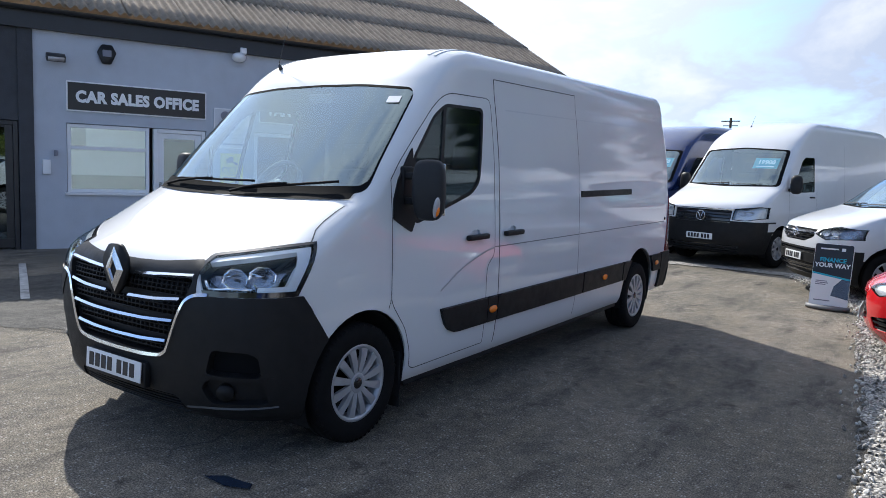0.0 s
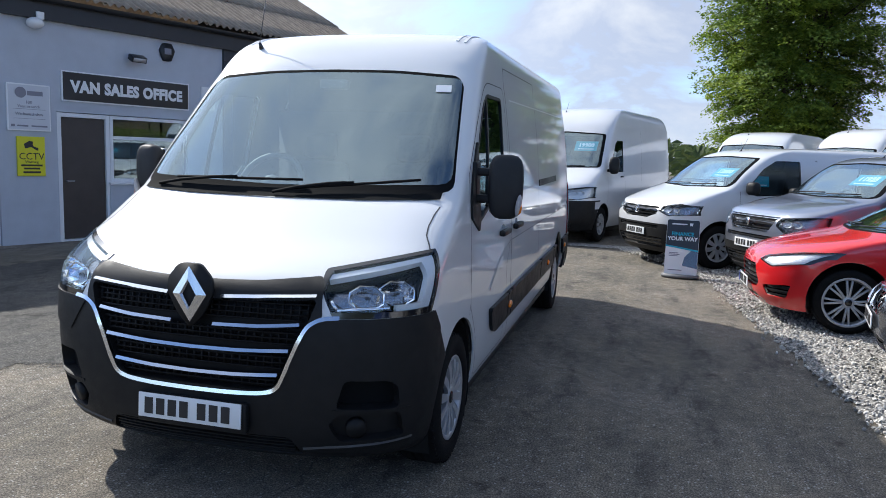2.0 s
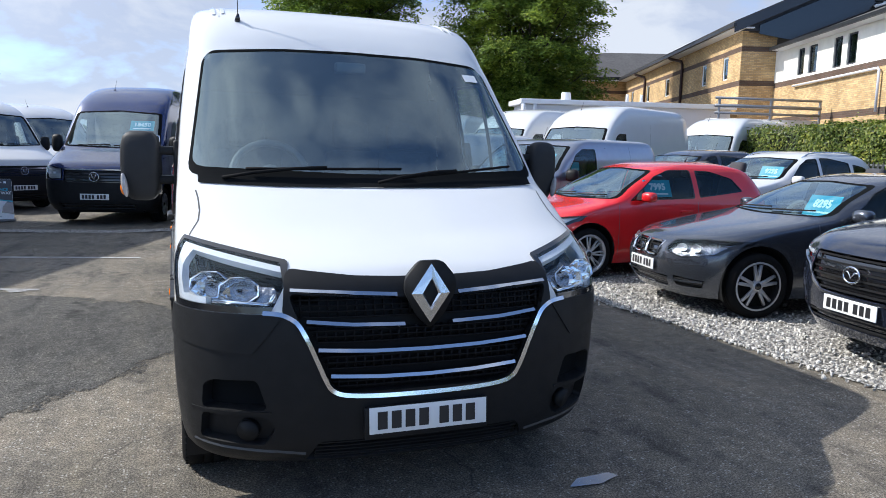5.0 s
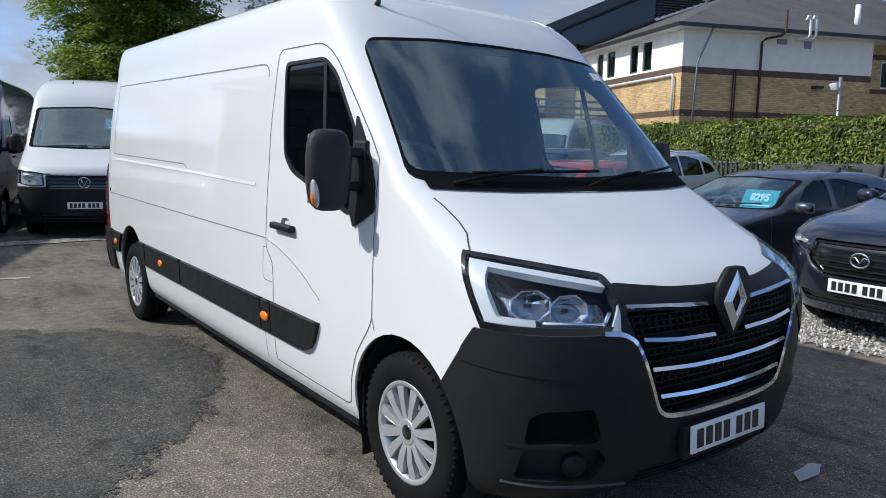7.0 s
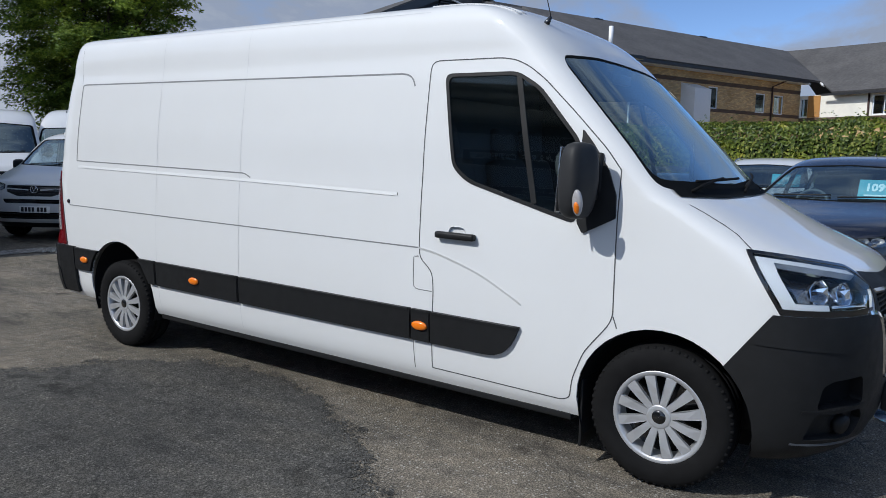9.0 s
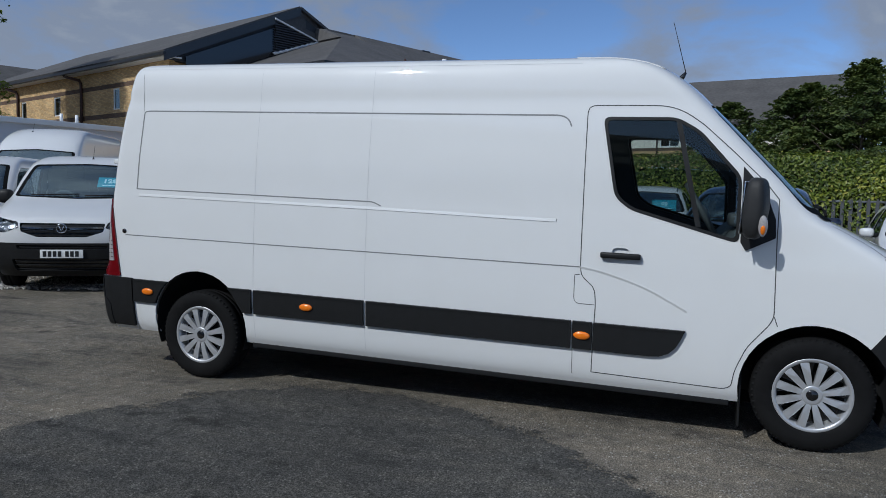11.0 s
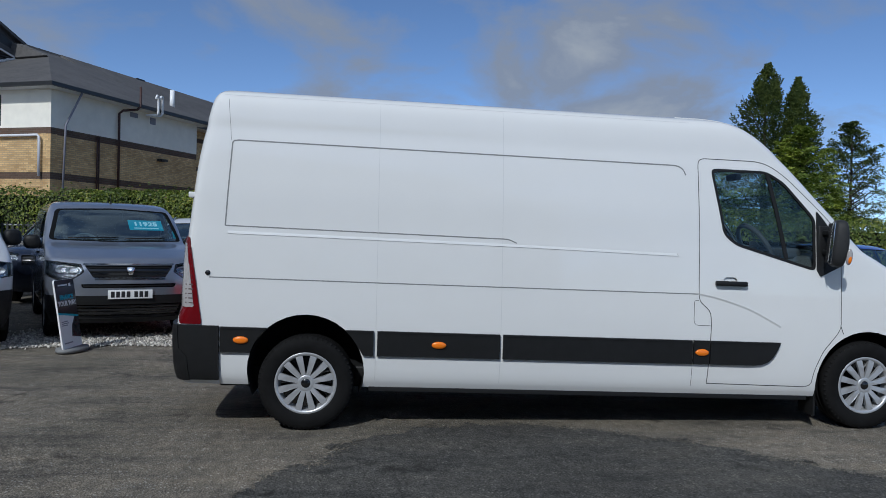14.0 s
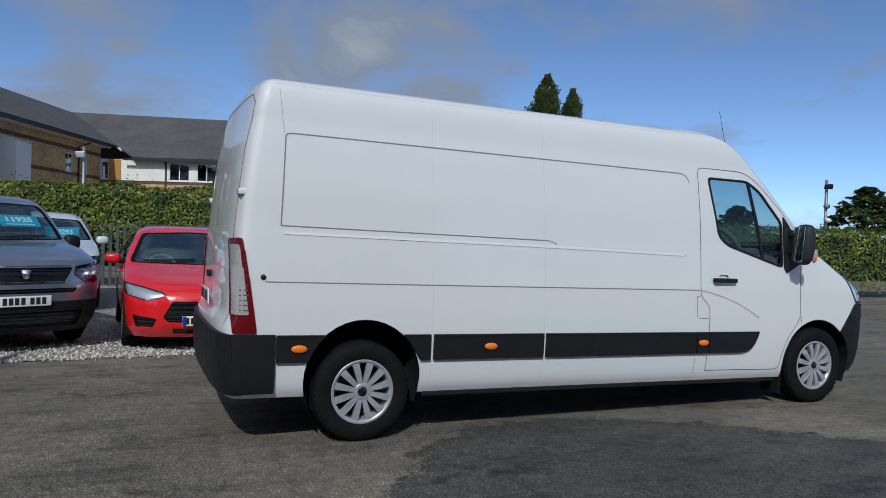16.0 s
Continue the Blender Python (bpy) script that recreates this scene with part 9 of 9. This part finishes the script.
hedge = thing("hedge", "trimmed bright green hedge behind the parked cars", "hedge")
ob = new("foliage", me); ob.parent = hedge
# solid near-black core stands for the shade deep inside the hedge
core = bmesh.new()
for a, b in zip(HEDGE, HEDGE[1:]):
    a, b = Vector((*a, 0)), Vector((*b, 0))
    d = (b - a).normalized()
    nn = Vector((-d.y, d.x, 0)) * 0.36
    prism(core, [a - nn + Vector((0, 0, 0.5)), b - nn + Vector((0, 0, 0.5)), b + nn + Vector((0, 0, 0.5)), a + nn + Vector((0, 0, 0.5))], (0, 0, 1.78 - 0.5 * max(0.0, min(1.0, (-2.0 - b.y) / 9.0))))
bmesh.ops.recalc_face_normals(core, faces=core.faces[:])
part("shade_core", core, HEDGE_CORE, hedge, smooth=False)
fence = thing("palisade_fence", "grey steel palisade fence along the hedge", "fence")
pal = bmesh.new()
prism(pal, [(-0.035, 0, 0.05), (0.035, 0, 0.05), (0.035, 0, 1.45), (0, 0, 1.53), (-0.035, 0, 1.45)], (0, 0.012, 0))
bmesh.ops.recalc_face_normals(pal, faces=pal.faces[:])
pal_me = bpy.data.meshes.new("paling")
pal.to_mesh(pal_me); pal.free()
pal_me.materials.append(mat("dull_fence_steel", (0.085, 0.09, 0.095), 0.6, metal=0.4, var=0.3))
for a, b in zip(HEDGE[:4], HEDGE[1:4]):
    a, b = Vector((*a, 0)), Vector((*b, 0))
    d = (b - a).normalized()
    out = Vector((d.y, -d.x, 0))
    out = -out if out.x > 0 else out
    ln = (b - a).length
    for k in range(int(ln / 0.16)):
        ob = new("paling", pal_me)
        ob.parent = fence
        p = a + d * 0.16 * k + out * 0.50
        ob.matrix_basis = Matrix.Translation(p) @ Matrix.Rotation(math.atan2(d.y, d.x), 4, "Z")
    bm = bmesh.new()
    for z in (0.4, 1.45):
        cyl(bm, a + out * 0.46 + Vector((0, 0, z)), b + out * 0.46 + Vector((0, 0, z)), 0.025, 6)
    part("fence_rail", bm, GALV, fence)


# ---- trees ----
def tree(name, label, at, height, spread, base, count, leaf, material, shape, seed, per=60, stems=1, lean=0.55, spray=1.0):
    """Stems that fan out, limbs, and a crown of flat, drooping leaf sprays with gaps."""
    rng = random.Random(seed)
    root = thing(name, label, "tree", "trees", m=pose(at[0], at[1], 0))
    bm = bmesh.new()
    for k in range(stems):
        a = 6.283 * (k + rng.random() * 0.5) / stems
        out = spread * (0.42 if stems > 1 else 0.03)
        ring = [Vector((math.cos(a) * out * q, math.sin(a) * out * q, height * h)) for q, h in ((0.10, 0.0), (0.25, 0.14), (0.62, 0.34), (0.95, 0.62), (1.0, 0.90))]
        thick = height * (0.022 if stems == 1 else 0.011)
        for n_, (p, q) in enumerate(zip(ring, ring[1:])):
            cyl(bm, p, q, thick * (1 - 0.22 * n_), 8, thick * (1 - 0.22 * (n_ + 1)))
    for k in range(22):
        z = base + (height * 0.85 - base) * (k + rng.random()) / 22
        a = rng.random() * 6.283
        r = spread * shape((z - base) / (height - base)) * rng.uniform(0.6, 0.95)
        cyl(bm, (0, 0, max(0.3, z - r * 0.55)), Vector((r * math.cos(a), r * math.sin(a), z + r * 0.25)), height * 0.005, 6, height * 0.0012)
    part("trunk", bm, BARK, root)
    v, f = [], []
    for k in range(count // per):
        t = rng.random() ** 0.9
        z = base + (height - base) * t
        a = rng.random() * 6.283
        rim = spread * max(0.05, shape(t)) * (0.90 + 0.26 * noise.noise(Vector((math.cos(a) * 1.3, math.sin(a) * 1.3, z * 0.45 + seed))) + 0.22 * noise.noise(Vector((math.cos(a) * 3.2, math.sin(a) * 3.2, z * 1.2 + seed))))
        r = rim * rng.random() ** 0.42
        c = Vector((r * math.cos(a), r * math.sin(a), z))
        if noise.noise(Vector((c.x * 0.5, c.y * 0.5, z * 0.75 + seed * 3))) < -0.26:
            continue
        size = spray * rng.uniform(0.040, 0.075) * height * min(1.0, 0.35 + shape(t))
        out = Vector((math.cos(a), math.sin(a), rng.uniform(-0.45, 0.15) + lean * t * t)).normalized()
        across = Vector((-math.sin(a), math.cos(a), rng.uniform(-0.15, 0.15)))
        up = out.cross(across).normalized()
        if up.z < 0:
            up = -up
        for j in range(per):
            u, w = rng.uniform(-1, 1), rng.uniform(-1, 1)
            p = c + out * u * size + across * w * size * 0.62 * (1.0 - 0.45 * u) + up * (rng.gauss(0, 0.10) * size - 0.20 * size * (u * u + w * w))
            n = (up + Vector((rng.uniform(-0.75, 0.75), rng.uniform(-0.75, 0.75), rng.uniform(-0.3, 0.4))) + out * 0.35).normalized()
            leaves(v, f, p, n, leaf, rng)
    me = bpy.data.meshes.new("crown")
    me.from_pydata(v, [], f)
    me.materials.append(material)
    ob = new("crown", me)
    ob.parent = root
    return root


round_top = lambda t: math.sin(math.pi * min(1, 0.16 + t * 0.84)) ** 0.62 * (1.06 - 0.24 * t)
lime = lambda t: math.sin(math.pi * min(1, 0.10 + t * 0.87)) ** 0.6 * (1.10 - 0.15 * t)
cone = lambda t: min(1.0, ((1 - t) / 0.5) ** 0.85) * (0.92 + 0.12 * math.sin(t * 29)) + 0.02
slim = lambda t: (0.35 + 0.65 * math.sin(math.pi * min(1, t * 1.05))) * (1 - 0.55 * t)
tree("lime_tree", "tall full green tree behind the parked vans", (9.5, 44.2), 19.0, 5.1, 2.2, 230000, 0.105, LEAF_TREE, lime, 1, 90, 9)
tree("hornbeam_tree", "tall dense green tree behind the parked vans", (19.3, 38.0), 16.5, 5.15, 2.6, 250000, 0.092, LEAF_TREE, lime, 2, 90, 9)
tree("poplar_tree", "tall slim poplar beyond the hedge", (58.6, -32.8), 18.0, 4.6, 2.0, 42000, 0.115, LEAF_DARK, cone, 4, 22, 1, 4.0, 0.5)
tree("poplar_tree", "slim dark poplar leaning on a taller one", (57.3, -35.0), 16.6, 3.4, 2.0, 26000, 0.115, LEAF_DARK, cone, 6, 22, 1, 4.0, 0.5)
for k, (x, y, h, s, m_) in enumerate(((30, -12.5, 6.6, 3.4, LEAF_TREE), (27.4, -17.0, 7.2, 2.3, LEAF_LIGHT), (44.5, -31.5, 10.6, 3.2, LEAF_DARK), (33, -3.6, 6.6, 2.4, LEAF_DARK), (31.5, -6.3, 7.6, 2.8, LEAF_DARK), (31, -9.0, 7.8, 2.9, LEAF_DARK), (30.5, -11.6, 7.2, 2.8, LEAF_DARK), (34, -4.5, 7.0, 3.0, LEAF_DARK), (37, -7.8, 8.0, 3.6, LEAF_DARK), (36, -11.5, 8.2, 3.6, LEAF_DARK), (40, -15.5, 8.0, 3.8, LEAF_DARK), (38, -1.0, 6.6, 3.2, LEAF_DARK),
                                       (17.7, -25.5, 4.3, 2.0, LEAF_DARK), (26, -26, 3.7, 1.6, LEAF_DARK), (33, -29, 4.1, 1.8, LEAF_DARK), (44, -30, 5.0, 2.2, LEAF_DARK))):
    tree("bushy_tree", "leafy bushy tree beyond the hedge", (x, y), h, s, 0.5, 24000, 0.085, m_, round_top, 20 + k, 50)
# far tree line
rf = random.Random(5)
v, f = [], []
for k in range(9000):
    a = radians(rf.uniform(-60, 60))
    d = rf.uniform(95, 120)
    p = Vector((d * math.sin(a), d * math.cos(a), 0))
    h = 3.4 + 2.6 * max(0, noise.noise(Vector((a * 9, 0, 0)))) + 1.2 * noise.noise(Vector((a * 40, 0, 5)))
    p.z = rf.uniform(0.3, max(1.0, h))
    leaves(v, f, p, Vector((-math.sin(a), -math.cos(a), rf.uniform(0, 1))).normalized(), 0.75, rf)
me = bpy.data.meshes.new("far_woods")
me.from_pydata(v, [], f)
me.materials.append(LEAF_DARK)
tagged(new("far_woods", me), "low distant line of green trees", "woods", kind="stuff")
# poles
for at, h, arms in (((12.0, -15.9), 3.75, True), ((17.3, 7.0), 3.7, False)):
    t = thing("lamp_post", "slim steel pole with a floodlight beyond the hedge" if not arms else "slim steel pole with floodlight and white security camera", "lamp post", m=pose(at[0], at[1], 0))
    bm = bmesh.new(); cyl(bm, (0, 0, 0), (0, 0, h), 0.05, 8); part("pole", bm, GALV, t)
    bm = bmesh.new(); o = bmesh.new(); box(o, -0.13, 0.13, -0.04, 0.04, -0.085, 0.085, 0.015); join(bm, o, 0, pose(-0.15, 0.08, h - 0.24, -25, 0, 60)); part("flood_lamp", bm, SIGNGREY if not arms else BLACKPVC, t)
    if arms:
        bm = bmesh.new(); cyl(bm, (-0.1, 0.1, h - 1.35), (-0.32, 0.22, h - 1.4), 0.08, 10); part("camera_housing", bm, SIGNWHITE, t)
        bm = bmesh.new(); cyl(bm, (0, 0, h - 0.9), (-0.12, 0.06, h - 0.9), 0.09, 10); part("sensor", bm, GALV, t)
for at in ((-18.2, 83.0),):
    t = thing("telegraph_pole", "distant wooden telegraph pole with crossbars", "telegraph pole", m=pose(at[0], at[1], 0))
    bm = bmesh.new(); cyl(bm, (0, 0, 0), (0, 0, 8.6), 0.14, 8); part("pole", bm, BARK, t)
    bm = bmesh.new(); box(bm, -1.0, 1.0, -0.06, 0.06, 8.2, 8.32); box(bm, -0.8, 0.8, -0.06, 0.06, 7.7, 7.8); part("crossbar", bm, BARK, t)
